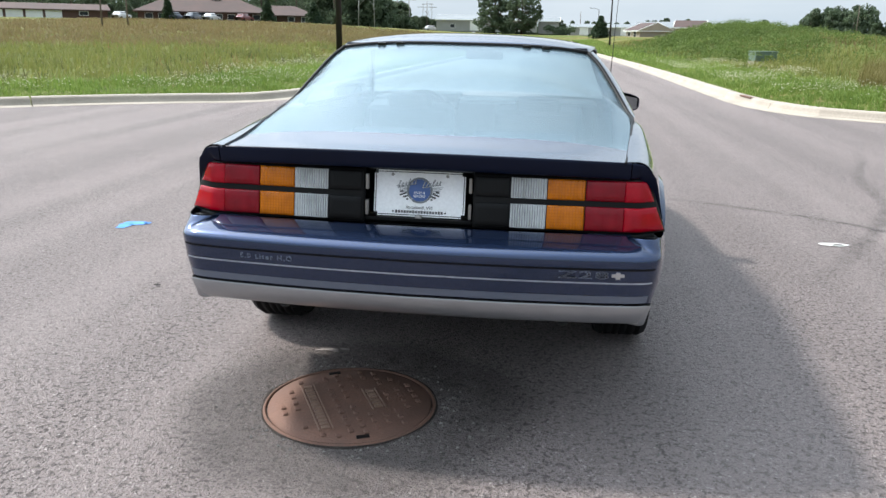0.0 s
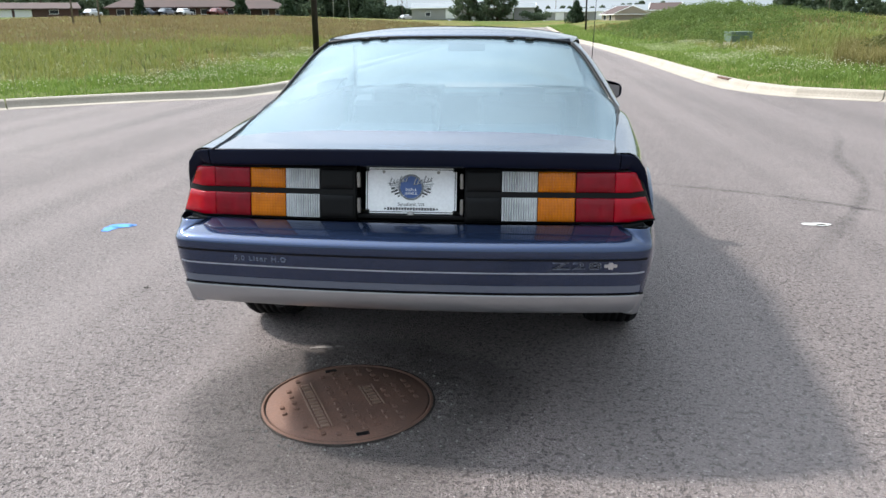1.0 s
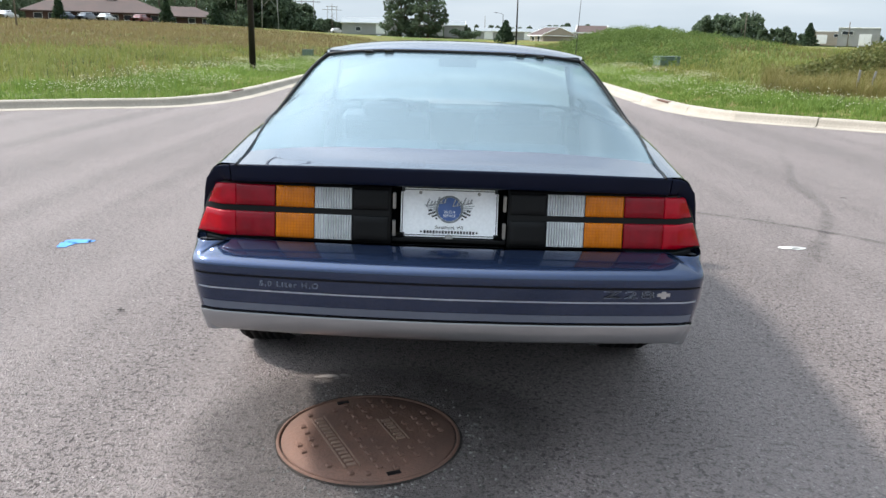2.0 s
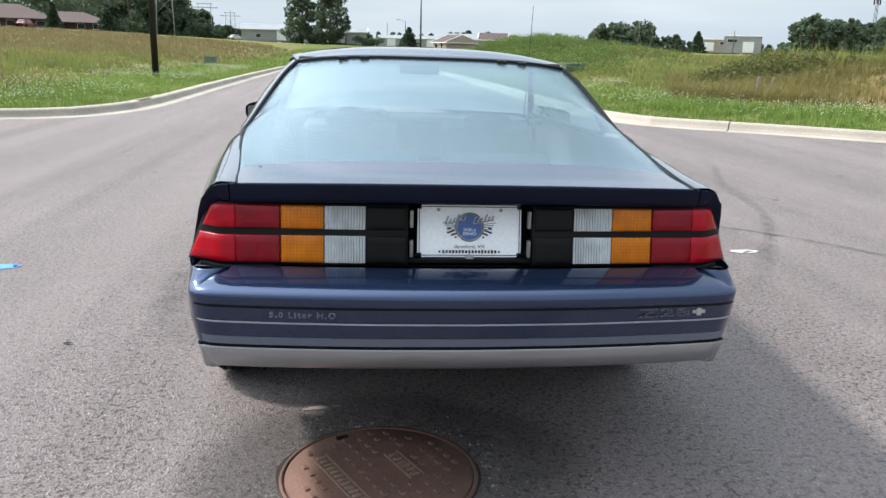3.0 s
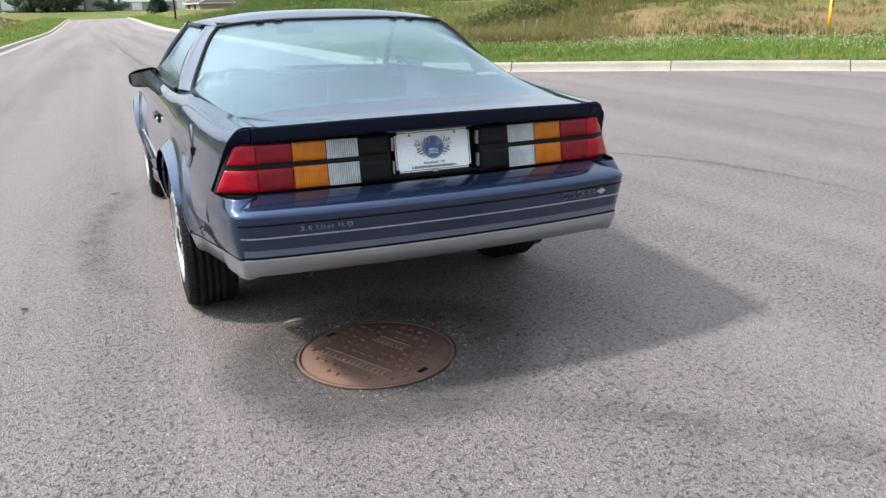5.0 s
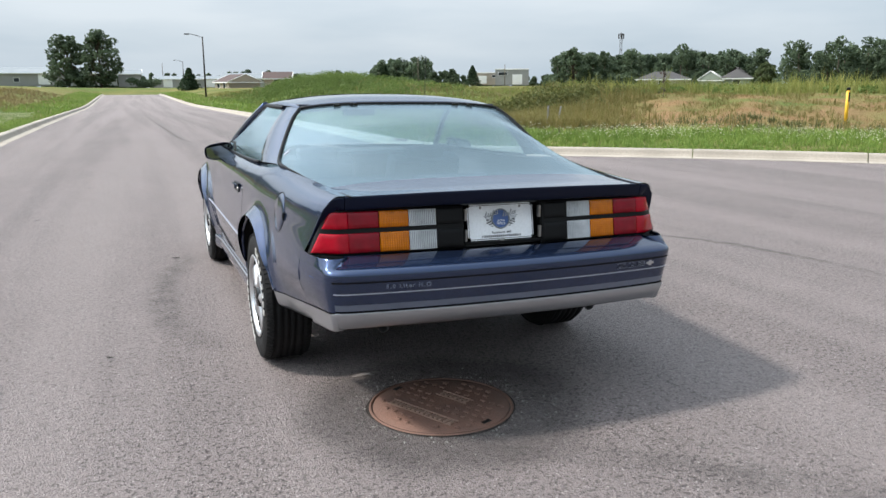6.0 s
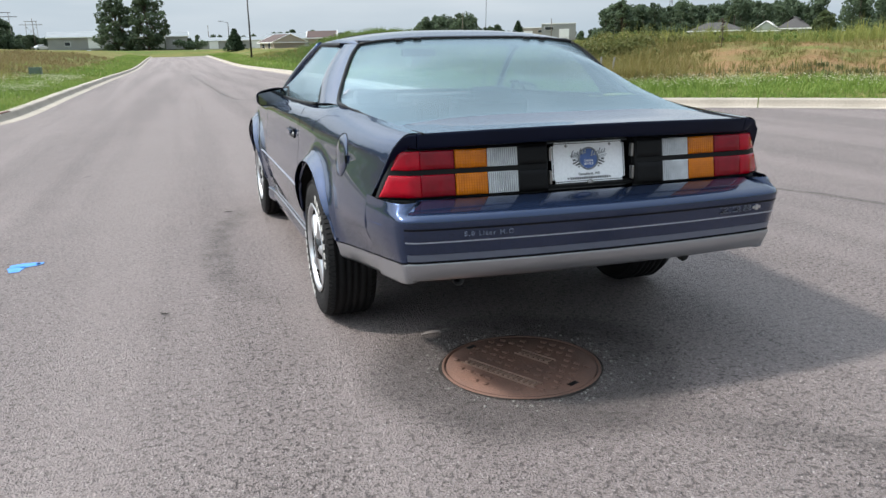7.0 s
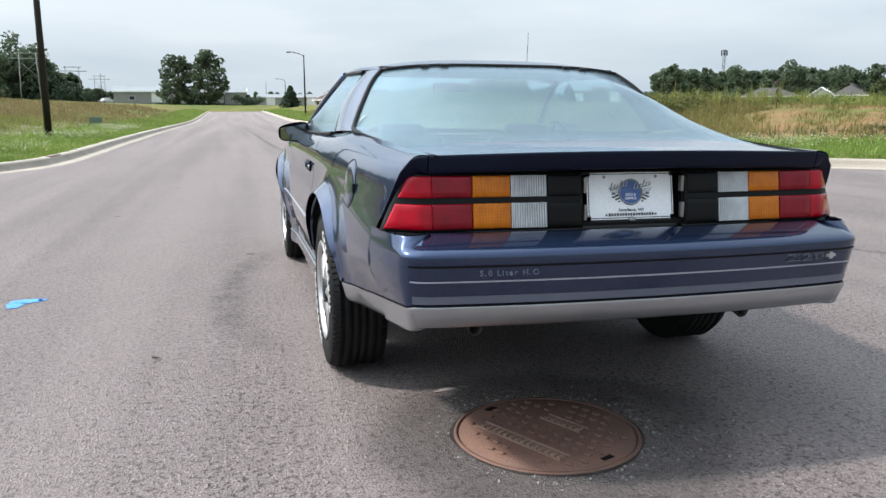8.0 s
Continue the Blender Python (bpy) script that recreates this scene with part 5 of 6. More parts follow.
# ---- on the asphalt ----
def build_manhole():
    mh = thing("manhole_cover", "round rusty cast-iron manhole cover set in the asphalt", "manhole cover", (-0.252, 0.206, 0.0), 0)
    rows = [[(r * math.cos(a), r * math.sin(a), z) for r, z in ((0.316, 0.001), (0.313, 0.009), (0.305, 0.010), (0.3025, 0.002))] for a in steps(0, math.tau, 64)]
    bm = grid_mesh(rows)
    face_out(bm, (0, 0, -1))
    part("frame_ring", bm, M["iron"], mh, "rusty iron ring")
    rows = [[(r * math.cos(a), r * math.sin(a), z) for r, z in ((0.299, 0.001), (0.296, 0.009), (0.20, 0.010), (0.10, 0.010), (0.0, 0.010))] for a in steps(0, math.tau, 64)]
    bm = grid_mesh(rows)
    face_out(bm, (0, 0, -1))
    lid = part("lid", bm, M["iron"], mh)
    bm = bmesh.new()
    turn = Matrix.Rotation(radians(-63), 4, "Z")
    for i in range(-5, 6):
        for j in range(-5, 6):
            x, y = i * 0.048 + (0.024 if j % 2 else 0), j * 0.048
            if math.hypot(x, y) < 0.265 and not (abs(y + 0.125) < 0.045 and abs(x) < 0.20) and not (abs(y - 0.09) < 0.045 and abs(x) < 0.10) and random.random() < 0.75:
                box((0.024, 0.018, 0.008), (x, y, 0.012), 0.003, 1, bm=bm)
    bmesh.ops.transform(bm, matrix=turn, verts=bm.verts)
    tagged(part("studs", bm, M["iron"], lid), "worn raised studs", kind="stuff")
    for y, w, n in ((-0.125, 0.36, 14), (0.09, 0.16, 6)):
        bm = bmesh.new()
        for k in range(n):
            box((w / n * 0.62, 0.030, 0.009), ((k - (n - 1) / 2) * w / n, y, 0.012), 0.002, 1, bm=bm)
        box((w + 0.012, 0.004, 0.008), (0, y + 0.024, 0.012), bm=bm)
        box((w + 0.012, 0.004, 0.008), (0, y - 0.024, 0.012), bm=bm)
        bmesh.ops.transform(bm, matrix=turn, verts=bm.verts)
        part("raised_lettering", bm, M["iron_worn"], lid, "worn raised lettering")
    for a in (117, 293):
        part("pick_slot", box((0.045, 0.02, 0.003), (0.268 * math.cos(radians(a)), 0.268 * math.sin(radians(a)), 0.0105), 0.001, turn=Matrix.Rotation(radians(a + 90), 4, "Z")), M["black"], lid)
    rows = []
    for k in range(80):
        a = k * math.tau / 80
        r = 0.316 + 0.008 + 0.010 * noise.noise((math.cos(a) * 3, math.sin(a) * 3, 0.5))
        rows.append([(0.316 * math.cos(a), 0.316 * math.sin(a), 0.0045), (r * math.cos(a), r * math.sin(a), 0.004)])
    rows.append(rows[0])
    bm = grid_mesh(rows)
    face_out(bm, (0, 0, -1))
    part("dirt_rim", bm, M["dirt"], mh, "dark grit round the ring")


build_manhole()


def splash(name, label, cat, at, mat, spots, z=0.004):
    """Small flat marks on the road: uneven blots."""
    bm = bmesh.new()
    for x, y, rx, ry, seed in spots:
        vs = []
        for k in range(22):
            a = k * math.tau / 22
            q = 1 + 0.45 * noise.noise((math.cos(a) * 1.5 + seed, math.sin(a) * 1.5, seed * 0.7))
            vs.append(bm.verts.new((x + rx * q * math.cos(a), y + ry * q * math.sin(a), z)))
        f = bm.faces.new(vs)
        f.normal_update()
        if f.normal.z < 0:
            f.normal_flip()
    ob = part(name, bm, mat, None)
    ob.location = at
    return tagged(ob, label, cat)


splash("spray_mark", "bright blue spray-painted survey mark on asphalt", "road mark", (-2.448, 2.70, 0), M["spray_blue"], [(0.02, 0.03, 0.085, 0.05, 1.0), (-0.02, -0.05, 0.045, 0.075, 3.0), (0.10, 0.05, 0.022, 0.025, 2.0)])
splash("paper_scrap", "flat white scrap lying on asphalt", "litter", (2.349, 3.00, 0), M["spray_white"], [(0, 0, 0.085, 0.035, 4.0), (0.03, -0.02, 0.04, 0.03, 5.5)], 0.006)


def tyre_mark(points, width, mat="tar", name="skid_mark", label="faint dark tyre mark curving over asphalt"):
    """A dark ribbon, mostly rubbed-in rubber, that thins out to its borders and ends."""
    dense = [Vector((*curve_at([(j, *p) for j, p in enumerate(points)], t), 0)) for t in steps(0, len(points) - 1, (len(points) - 1) * 8)]
    vs, fs, soft, n = [], [], [], len(dense)
    for i, p in enumerate(dense):
        d = (dense[min(i + 1, n - 1)] - dense[max(i - 1, 0)]).normalized()
        s = Vector((d.y, -d.x, 0)) * width * (0.5 + 0.2 * noise.noise(p * 1.7))
        for k in (-1, -0.6, 0, 0.6, 1):
            vs.append((p.x + s.x * k, p.y + s.y * k, float(road_z(p.y)) + MARK_Z[0]))
            soft.append((1 - abs(k)) ** 0.6 * min(1, 4 * i / n, 4 * (n - 1 - i) / n) if abs(k) < 1 else 0.0)
    for i in range(n - 1):
        for k in range(4):
            a = i * 5 + k
            fs.append((a, a + 5, a + 6, a + 1))
    me = mesh_of(name, vs, fs, M[mat])
    me.attributes.new("soft", "FLOAT", "POINT").data.foreach_set("value", soft)
    MARK_Z[0] += 0.0006
    tagged(new(name, me), label, "tyre mark", "tyre marks", "structure")


MARK_Z = [0.004]
tyre_mark([(1.2, 4.5), (1.85, 4.2), (2.5, 3.80), (3.0, 3.30), (3.4, 2.6), (3.6, 1.6), (3.6, 0.7)], 0.13)
tyre_mark([(4.3, 8.2), (3.95, 7.0), (3.5, 5.8), (3.2, 4.4), (2.75, 3.4), (2.2, 2.45), (1.9, 1.95)], 0.15, "faint")
tyre_mark([(-0.6, 45.0), (-0.46, 37.0), (-0.25, 25.0), (-0.05, 19.4), (0.5, 18.6), (1.6, 18.2)], 0.14)
tyre_mark([(-0.9, 4.1), (-1.15, 3.5), (-1.30, 2.7), (-1.27, 1.9), (-1.0, 1.2)], 0.26, "faint", "faint_dark_mark", "broad faint dark mark on asphalt")
tyre_mark([(-0.2, -0.3), (0.3, -0.6), (0.9, -1.2), (1.3, -2.0)], 0.22, "faint", "faint_dark_mark", "broad faint dark mark on asphalt")
def build_dark_area(at, radius):
    """A darker round area about the manhole: soft, uneven border."""
    vs, fs, soft, n = [(0, 0, 0)], [], [1.0], 48
    rings = ((0.52, 1.0), (0.80, 0.95), (0.93, 0.75), (1.05, 0.25), (1.16, 0.0))
    for q, w in rings:
        for k in range(n):
            a = k * math.tau / n
            rr = radius * q * (1 + 0.10 * noise.noise((math.cos(a) * 1.8, math.sin(a) * 1.8, 2.5)))
            vs.append((rr * math.cos(a), rr * math.sin(a), 0))
            soft.append(w)
    for k in range(n):
        fs.append((0, 1 + k, 1 + (k + 1) % n))
        for i in range(len(rings) - 1):
            b, c = 1 + i * n, 1 + (i + 1) * n
            fs.append((b + k, c + k, c + (k + 1) % n, b + (k + 1) % n))
    me = mesh_of("dark_round_area", vs, fs, M["patch"])
    me.attributes.new("soft", "FLOAT", "POINT").data.foreach_set("value", soft)
    ob = tagged(new("dark_round_area", me), "darker round area of asphalt about the manhole", "patch", kind="structure")
    ob.location = (*at, 0.0025)


build_dark_area((-0.22, 0.22), 0.60)
# small pale blots on the road behind the bumper
splash("pale_blot", "small pale patch on the asphalt behind the bumper", "stain", (-0.46, 0.70, 0), M["pale_film"], [(0.0, 0.0, 0.036, 0.014, 6.0), (0.06, 0.01, 0.022, 0.010, 7.0), (-0.05, -0.012, 0.018, 0.008, 9.0), (0.03, -0.02, 0.012, 0.006, 4.0)])


def build_grit():
    """Loose grit and crumbs on the asphalt."""
    vs, fs = [], []
    for k in range(590):
        if k >= 530:
            x, y = random.gauss(0.32, 0.22), random.gauss(0.02, 0.12)
        elif k < 160:
            a, q = random.uniform(0, math.tau), 0.33 + abs(random.gauss(0, 0.05))
            x, y = -0.252 + q * math.cos(a), 0.206 + q * math.sin(a)
        else:
            x, y = random.uniform(-3.2, 3.2), random.uniform(-1.6, 5.0)
        s = random.uniform(0.0025, 0.008)
        b = len(vs)
        vs += [(x + s * random.uniform(0.6, 1.3), y, 0.003), (x - s * 0.5, y + s, 0.003), (x - s * 0.6, y - s * random.uniform(0.6, 1.2), 0.003), (x, y, 0.003 + s * 0.9)]
        fs += [(b, b + 1, b + 3), (b + 1, b + 2, b + 3), (b + 2, b, b + 3)]
    tagged(new("road_grit", mesh_of("road_grit", vs, fs, M["grit"])), "scattered pale grit on the asphalt", "grit", kind="stuff")


build_grit()
for x, y, s in ((-1.61, 1.42, 0.02), (-1.99, 9.18, 0.035), (-1.15, 3.88, 0.03), (-2.41, 6.4, 0.03), (3.6, 4.9, 0.03), (5.2, 6.4, 0.035)):
    splash("debris_bit", "small dark scrap lying on asphalt", "litter", (x, y, 0), M["dirt"], [(0, 0, s, s * 0.6, x)], 0.008)["group"] = "scraps on the road"


# ---- street furniture ----
def build_street_lamp(at, height, width, arm):
    x, y = at
    z = float(ground_height(x, y)) - 0.05
    lamp = thing("street_lamp", "tall dark bronze street lamp post standing in grass", "street lamp", (x, y, z), group="street lamps")
    part("base_plate", box((0.34, 0.34, 0.05), (0, 0, 0.10), 0.01), M["steel"], lamp)
    part("post", tube([(0, 0, 0), (0, 0, height * 0.5), (0, 0, height)], [width * 0.6, width * 0.5, width * 0.36], 12), M["pole"], lamp)
    a = Vector(arm)
    part("arm", tube([(0, 0, height - 0.12), a * 0.35 + Vector((0, 0, height + 0.10)), a * 0.8 + Vector((0, 0, height + 0.26)), a + Vector((0, 0, height + 0.28))], 0.035, 8), M["pole"], lamp)
    head = part("lamp_head", box((0.62, 0.28, 0.11), (0, 0, 0), 0.04, 2), M["pole"], lamp)
    head.matrix_basis = Matrix.Translation(a * 1.18 + Vector((0, 0, height + 0.27))) @ Matrix.Rotation(math.atan2(a.y, a.x), 4, "Z")
    part("lens", box((0.40, 0.20, 0.03), (0, 0, -0.06), 0.01), M["window"], head)


build_street_lamp((-6.835, 25.33), 7.6, 0.19, (1.5, 0.3, 0))
build_street_lamp((7.54, 97.8), 7.15, 0.19, (-1.5, -0.2, 0))
build_street_lamp((11.9, 202.0), 6.3, 0.19, (-1.6, -0.2, 0))


def on_ground(x, y):
    return float(ground_height(x, y))


def polar(az, r):
    a = radians(0.45 + 0.97 * az)
    return r * math.sin(a), -2.3 + r * math.cos(a)


def build_cabinet(at, size, turn, label):
    x, y = at
    z = on_ground(x, y)
    cab = thing("utility_cabinet", label, "utility cabinet", (x, y, z - 0.05), turn)
    w, d, h = size
    part("plinth", box((w * 1.15, d * 1.15, 0.16), (0, 0, 0.06), 0.02), M["concrete"], cab)
    body = part("body", box((w, d, h), (0, 0, 0.13 + h / 2), 0.02), M["green_box"], cab)
    part("cap", box((w * 1.04, d * 1.04, 0.06), (0, 0, 0.15 + h), 0.02), M["green_box"], cab)
    for s in (-1, 1):
        part("cabinet_door", box((w * 0.46, 0.02, h * 0.8), (s * w * 0.24, -d / 2 - 0.006, 0.13 + h / 2), 0.006), M["green_box"], body)


build_cabinet((10.1, 36.5), (1.0, 0.8, 0.42), 10, "low green utility cabinet standing in tall grass")
build_cabinet((-8.115, 43.0), (0.55, 0.4, 0.34), -6, "small green utility cabinet beside the street")


def build_marker(at):
    x, y = at
    z = on_ground(x, y)
    mk = thing("marker_post", "slim yellow plastic marker post with a black cap", "marker post", (x, y, z))
    part("post", tube([(0, 0, -0.1), (0, 0, 0.90)], 0.045, 14), M["yellow"], mk)
    part("cap", tube([(0, 0, 0.89), (0, 0, 0.95), (0, 0, 0.97)], [0.048, 0.048, 0.025], 14), M["black"], mk)
    part("label_bar", box((0.05, 0.004, 0.26), (0.0, -0.047, 0.72), 0.001), M["ink"], mk)


build_marker((16.6, 13.35))


def build_inlet(at, turn):
    x, y = at
    inl = thing("storm_inlet", "dark rusty storm drain inlet in the kerb", "storm drain", (x, y, float(road_z(y))), turn)
    part("throat", box((0.62, 0.16, 0.10), (0, 0, 0.075), 0.01), M["under"], inl)
    part("hood", box((0.72, 0.10, 0.03), (0, 0.06, 0.145), 0.008), M["iron"], inl)
    part("grate", box((0.66, 0.30, 0.012), (0, -0.22, 0.016), 0.004), M["iron"], inl)


build_inlet((4.62, 15.14), 93)
build_inlet((-4.82, 15.4), -94)


# ---- grass ----
def blades(name, xy, height, width, mat, label, lean=0.35, per=3):
    """Tufts of bent blades at the given places, joined."""
    n = len(xy)
    xy = np.repeat(xy, per, 0) + np.random.normal(0, 0.03, (n * per, 2))
    h = np.repeat(height, per) * np.random.uniform(0.6, 1.2, n * per)
    w = np.repeat(width, per) * np.random.uniform(0.7, 1.3, n * per)
    z = ground_height(xy[:, 0], xy[:, 1]) - 0.02
    a = np.random.uniform(0, math.tau, n * per)
    d = np.stack([np.cos(a), np.sin(a)], 1)
    tilt = np.abs(np.random.normal(0, lean, n * per))
    side = np.stack([-d[:, 1], d[:, 0]], 1) * w[:, None] / 2
    mid, tip = 0.55 * h, h
    bx = xy
    m = xy + d * (tilt * mid * 0.6)[:, None]
    t = xy + d * (tilt * tip * 1.3)[:, None]
    v = np.zeros((n * per, 5, 3))
    v[:, 0, :2], v[:, 0, 2] = bx - side, z
    v[:, 1, :2], v[:, 1, 2] = bx + side, z
    v[:, 2, :2], v[:, 2, 2] = m + side * 0.8, z + mid
    v[:, 3, :2], v[:, 3, 2] = m - side * 0.8, z + mid
    v[:, 4, :2], v[:, 4, 2] = t, z + tip * (1 - 0.3 * tilt)
    k = np.arange(n * per)[:, None] * 5
    quads = np.concatenate([k, k + 1, k + 2, k + 3], 1).tolist()
    tris = np.concatenate([k + 3, k + 2, k + 4], 1).tolist()
    ob = new(name, mesh_of(name, v.reshape(-1, 3).tolist(), quads + tris, mat))
    return tagged(ob, label, "grass", kind="stuff")


def patchy(p, f, seed):
    """Soft uneven patches, about -0.6 to 0.6, at the places p."""
    x, y = p[:, 0] * f, p[:, 1] * f
    s = seed * 1.7
    v = np.sin(2.3 * x + 1.9 * np.sin(1.7 * y + s) + s) + np.sin(2.9 * y + 1.6 * np.sin(2.1 * x + 2 * s) + 3 * s)
    v = v + 0.7 * np.sin(5.1 * x - 3.7 * y + 1.3 * np.sin(4.3 * y + s)) + 0.5 * np.sin(8.3 * y + 6.1 * x + s)
    return 0.22 * v


def scatter(n, x0, x1, y0, y1):
    return np.stack([np.random.uniform(x0, x1, n), np.random.uniform(y0, y1, n)], 1)


def keep(xy, lo, hi):
    d = off_kerb(xy)
    return xy[(d > lo) & (d < hi)]


def build_grass():
    # cut verge beside the kerb, thicker near
    p = keep(scatter(210000, -24, 26, 2, 46), 0.39, 3.8)
    r = np.hypot(p[:, 0], p[:, 1])
    p = p[np.random.rand(len(p)) < np.clip(18.0 / r, 0, 1) ** 1.2]
    d = off_kerb(p)
    tuft = patchy(p, 0.9, 5.0)
    h = (0.09 + 0.16 * smoothstep(0.4, 2.6, d) * np.random.uniform(0.5, 1.3, len(p))) * (0.85 + 0.9 * np.clip(tuft, -0.5, 0.8))
    blades("verge_grass", p, h, np.full(len(p), 0.014), M["grass"], "bright green verge grass along the kerb", 0.5, 4)
    # far verge
    p = keep(scatter(30000, -14, 14, 45, END), 0.5, 4.0)
    blades("far_verge_grass", p, np.random.uniform(0.12, 0.3, len(p)), np.full(len(p), 0.05), M["grass"], "green verge grass further along the street", 0.5, 2)
    # meadow
    p = keep(scatter(330000, -60, 75, 4, 110), 2.8, 400)
    r = np.hypot(p[:, 0], p[:, 1] + 2.3)
    az = bearing(p[:, 0], p[:, 1])
    ok = (np.random.rand(len(p)) < np.clip(26.0 / r, 0, 1) ** 1.2) & (np.abs(az) < 62)
    ok &= ~((az > 22) & (r < 31.5))
    ok &= np.random.rand(len(p)) > 1.2 * mound_zone(p[:, 0], p[:, 1])
    p, r, az = p[ok], r[ok], az[ok]
    d = off_kerb(p)
    tall = (0.16 + 0.22 * smoothstep(3, 8, d)) * np.random.uniform(0.6, 1.3, len(p))
    tall += 0.30 * smoothstep(31, 33, r) * smoothstep(22, 30, az) * np.random.rand(len(p)) ** 2
    tan = smoothstep(26, 62, r + 14 * patchy(p, 0.06, 4.0)) * np.where(az < 0, 0.85, 0.45)
    far = np.random.rand(len(p)) < smoothstep(0.25, 0.75, tan + 0.45 * patchy(p, 0.11, 6.0))
    blades("meadow_grass", p[~far], tall[~far], (0.007 + r * 0.0004)[~far], M["meadow"], "uncut green and yellow meadow grass", 0.5, 3)
    blades("ripe_grass", p[far], tall[far], (0.007 + r * 0.0004)[far], M["ripe"], "ripe brown-gold grass further out in the meadow", 0.5, 3)
    p = scatter(60000, -4, 40, 36, 100)
    p = p[(np.random.rand(len(p)) < mound_zone(p[:, 0], p[:, 1])) & (off_kerb(p) > 3)]
    blades("mound_grass", p, np.random.uniform(0.12, 0.34, len(p)), np.full(len(p), 0.05), M["mound"], "bushy green growth over the mound", 0.8, 3)
    # the bank: green foot, dark weeds, bleached slope, tall tufts on the top
    p = keep(scatter(90000, 4, 40, 2, 34), 2.8, 12)
    r = np.hypot(p[:, 0], p[:, 1] + 2.3)
    az = bearing(p[:, 0], p[:, 1])
    ok = (az > 20) & (r < 20.8)
    p, r = p[ok], r[ok]
    blades("bank_foot_grass", p, np.random.uniform(0.12, 0.32, len(p)) * (1 - 0.4 * smoothstep(17.5, 20.5, r)), np.full(len(p), 0.013), M["grass"], "green grass at the foot of the bank", 0.55, 4)
    p = keep(scatter(60000, 4, 45, 0, 36), 3.2, 14)
    r = np.hypot(p[:, 0], p[:, 1] + 2.3)
    az = bearing(p[:, 0], p[:, 1])
    f = patchy(p, 0.5, 7.0)
    ok = (az > 18) & (r > 18.0) & (r < 22.5) & (np.random.rand(len(p)) < 0.35 + 0.5 * f)
    p = p[ok]
    blades("weeds", p, np.random.uniform(0.10, 0.28, len(p)), np.full(len(p), 0.02), M["weed"], "dark flowering weeds along the bank's foot", 0.8, 4)
    p = scatter(160000, 6, 55, 0, 45)
    f = patchy(p, 0.6, 2.0)
    p = p[np.random.rand(len(p)) < np.clip(0.35 + 0.9 * f, 0.05, 1) * bank_zone(p[:, 0], p[:, 1])]
    blades("dry_grass", p, np.random.uniform(0.03, 0.12, len(p)), np.full(len(p), 0.014), M["dry"], "short bleached grass on the bank", 1.0, 3)
    p = scatter(60000, 6, 55, 0, 45)
    f = patchy(p, 0.8, 9.0)
    p = p[(f > 0.02) & (np.random.rand(len(p)) < bank_zone(p[:, 0], p[:, 1]))]
    blades("bank_tufts", p, np.random.uniform(0.10, 0.30, len(p)), np.full(len(p), 0.016), M["olive"], "scattered olive tufts on the bank", 0.6, 4)
    p = scatter(26000, 8, 70, 0, 50)
    r = np.hypot(p[:, 0], p[:, 1] + 2.3)
    az = bearing(p[:, 0], p[:, 1])
    f = patchy(p, 0.22, 1.0)
    ok = (az > 22) & (r > 29.5) & (r < 38) & (np.random.rand(len(p)) < np.clip(0.12 + 2.0 * f, 0, 1))
    p, f = p[ok], f[ok]
    blades("tall_weeds", p, np.random.uniform(0.35, 0.80, len(p)) * (1 + 0.9 * np.clip(f, 0, 0.6)), np.full(len(p), 0.022), M["tall"], "tall green and yellow tufts along the bank's top", 0.35, 6)
    p = scatter(26000, -60, 70, 20, 110)
    p = p[(off_kerb(p) > 5) & (np.random.rand(len(p)) < np.clip(0.2 + 1.8 * patchy(p, 0.13, 11.0), 0, 1))]
    blades("straw_grass", p, np.random.uniform(0.2, 0.45, len(p)), np.full(len(p), 0.022), M["dry"], "straw-coloured stalks in the meadow", 0.4, 2)
    # broad dark weeds and yellow-green tufts between verge and meadow
    for seed, mat, low, high, name, label in ((12.0, "weed", 0.18, 0.42, "meadow_weeds", "dark broad-leaved weeds in the meadow"), (15.0, "tall", 0.22, 0.50, "gold_tufts", "yellow-green tufts in the meadow")):
        p = scatter(60000, -40, 22, 6, 60)
        d = off_kerb(p)
        f = patchy(p, 0.42, seed)
        ok = (d > 3.0) & (bearing(p[:, 0], p[:, 1]) < 20) & (np.random.rand(len(p)) < np.clip(1.7 * f - 0.22, 0, 0.6) * (1 - 0.6 * smoothstep(8, 22, d)))
        p = p[ok]
        blades(name, p, np.random.uniform(low, high, len(p)), np.full(len(p), 0.02), M[mat], label, 0.6, 4)
    # shrubby clumps on the mound and along the bank's top
    cs, rs = [], []
    while len(cs) < 420:
        az, r = random.uniform(4, 54), random.uniform(30, 95)
        x, y = polar(az, r)
        on_mound = random.random() < 0.8 * float(mound_zone(x, y))
        on_top = az > 23 and 30 < r < 42 and random.random() < 0.05
        if (on_mound or on_top) and float(off_kerb((x, y))[0]) > 5:
            s = random.uniform(0.25, 0.6) * (1.3 if on_mound else 0.8)
            cs.append((x, y, on_ground(x, y) + s * 0.35))
            rs.append(s)
    v, fc = leaf_cloud(np.array(cs), np.array(rs), 170, 0.05, 0.55)
    tagged(new("shrubby_weeds", mesh_of("shrubby_weeds", v.tolist(), fc.tolist(), M["mound"])), "clumps of shrubby green weeds on mound and bank", "weeds", kind="stuff")
    # taller olive scrub where the bank begins
    cs, rs = [], []
    while len(cs) < 170:
        az, r = random.gauss(27.2, 2.6), random.uniform(26.0, 34)
        x, y = polar(az, r)
        if float(off_kerb((x, y))[0]) > 5 and az > 22:
            s = random.uniform(0.25, 0.48)
            cs.append((x, y, on_ground(x, y) + random.uniform(0.05, 0.7) * max(0.1, 1 - abs(az - 27.2) / 7)))
            rs.append(s)
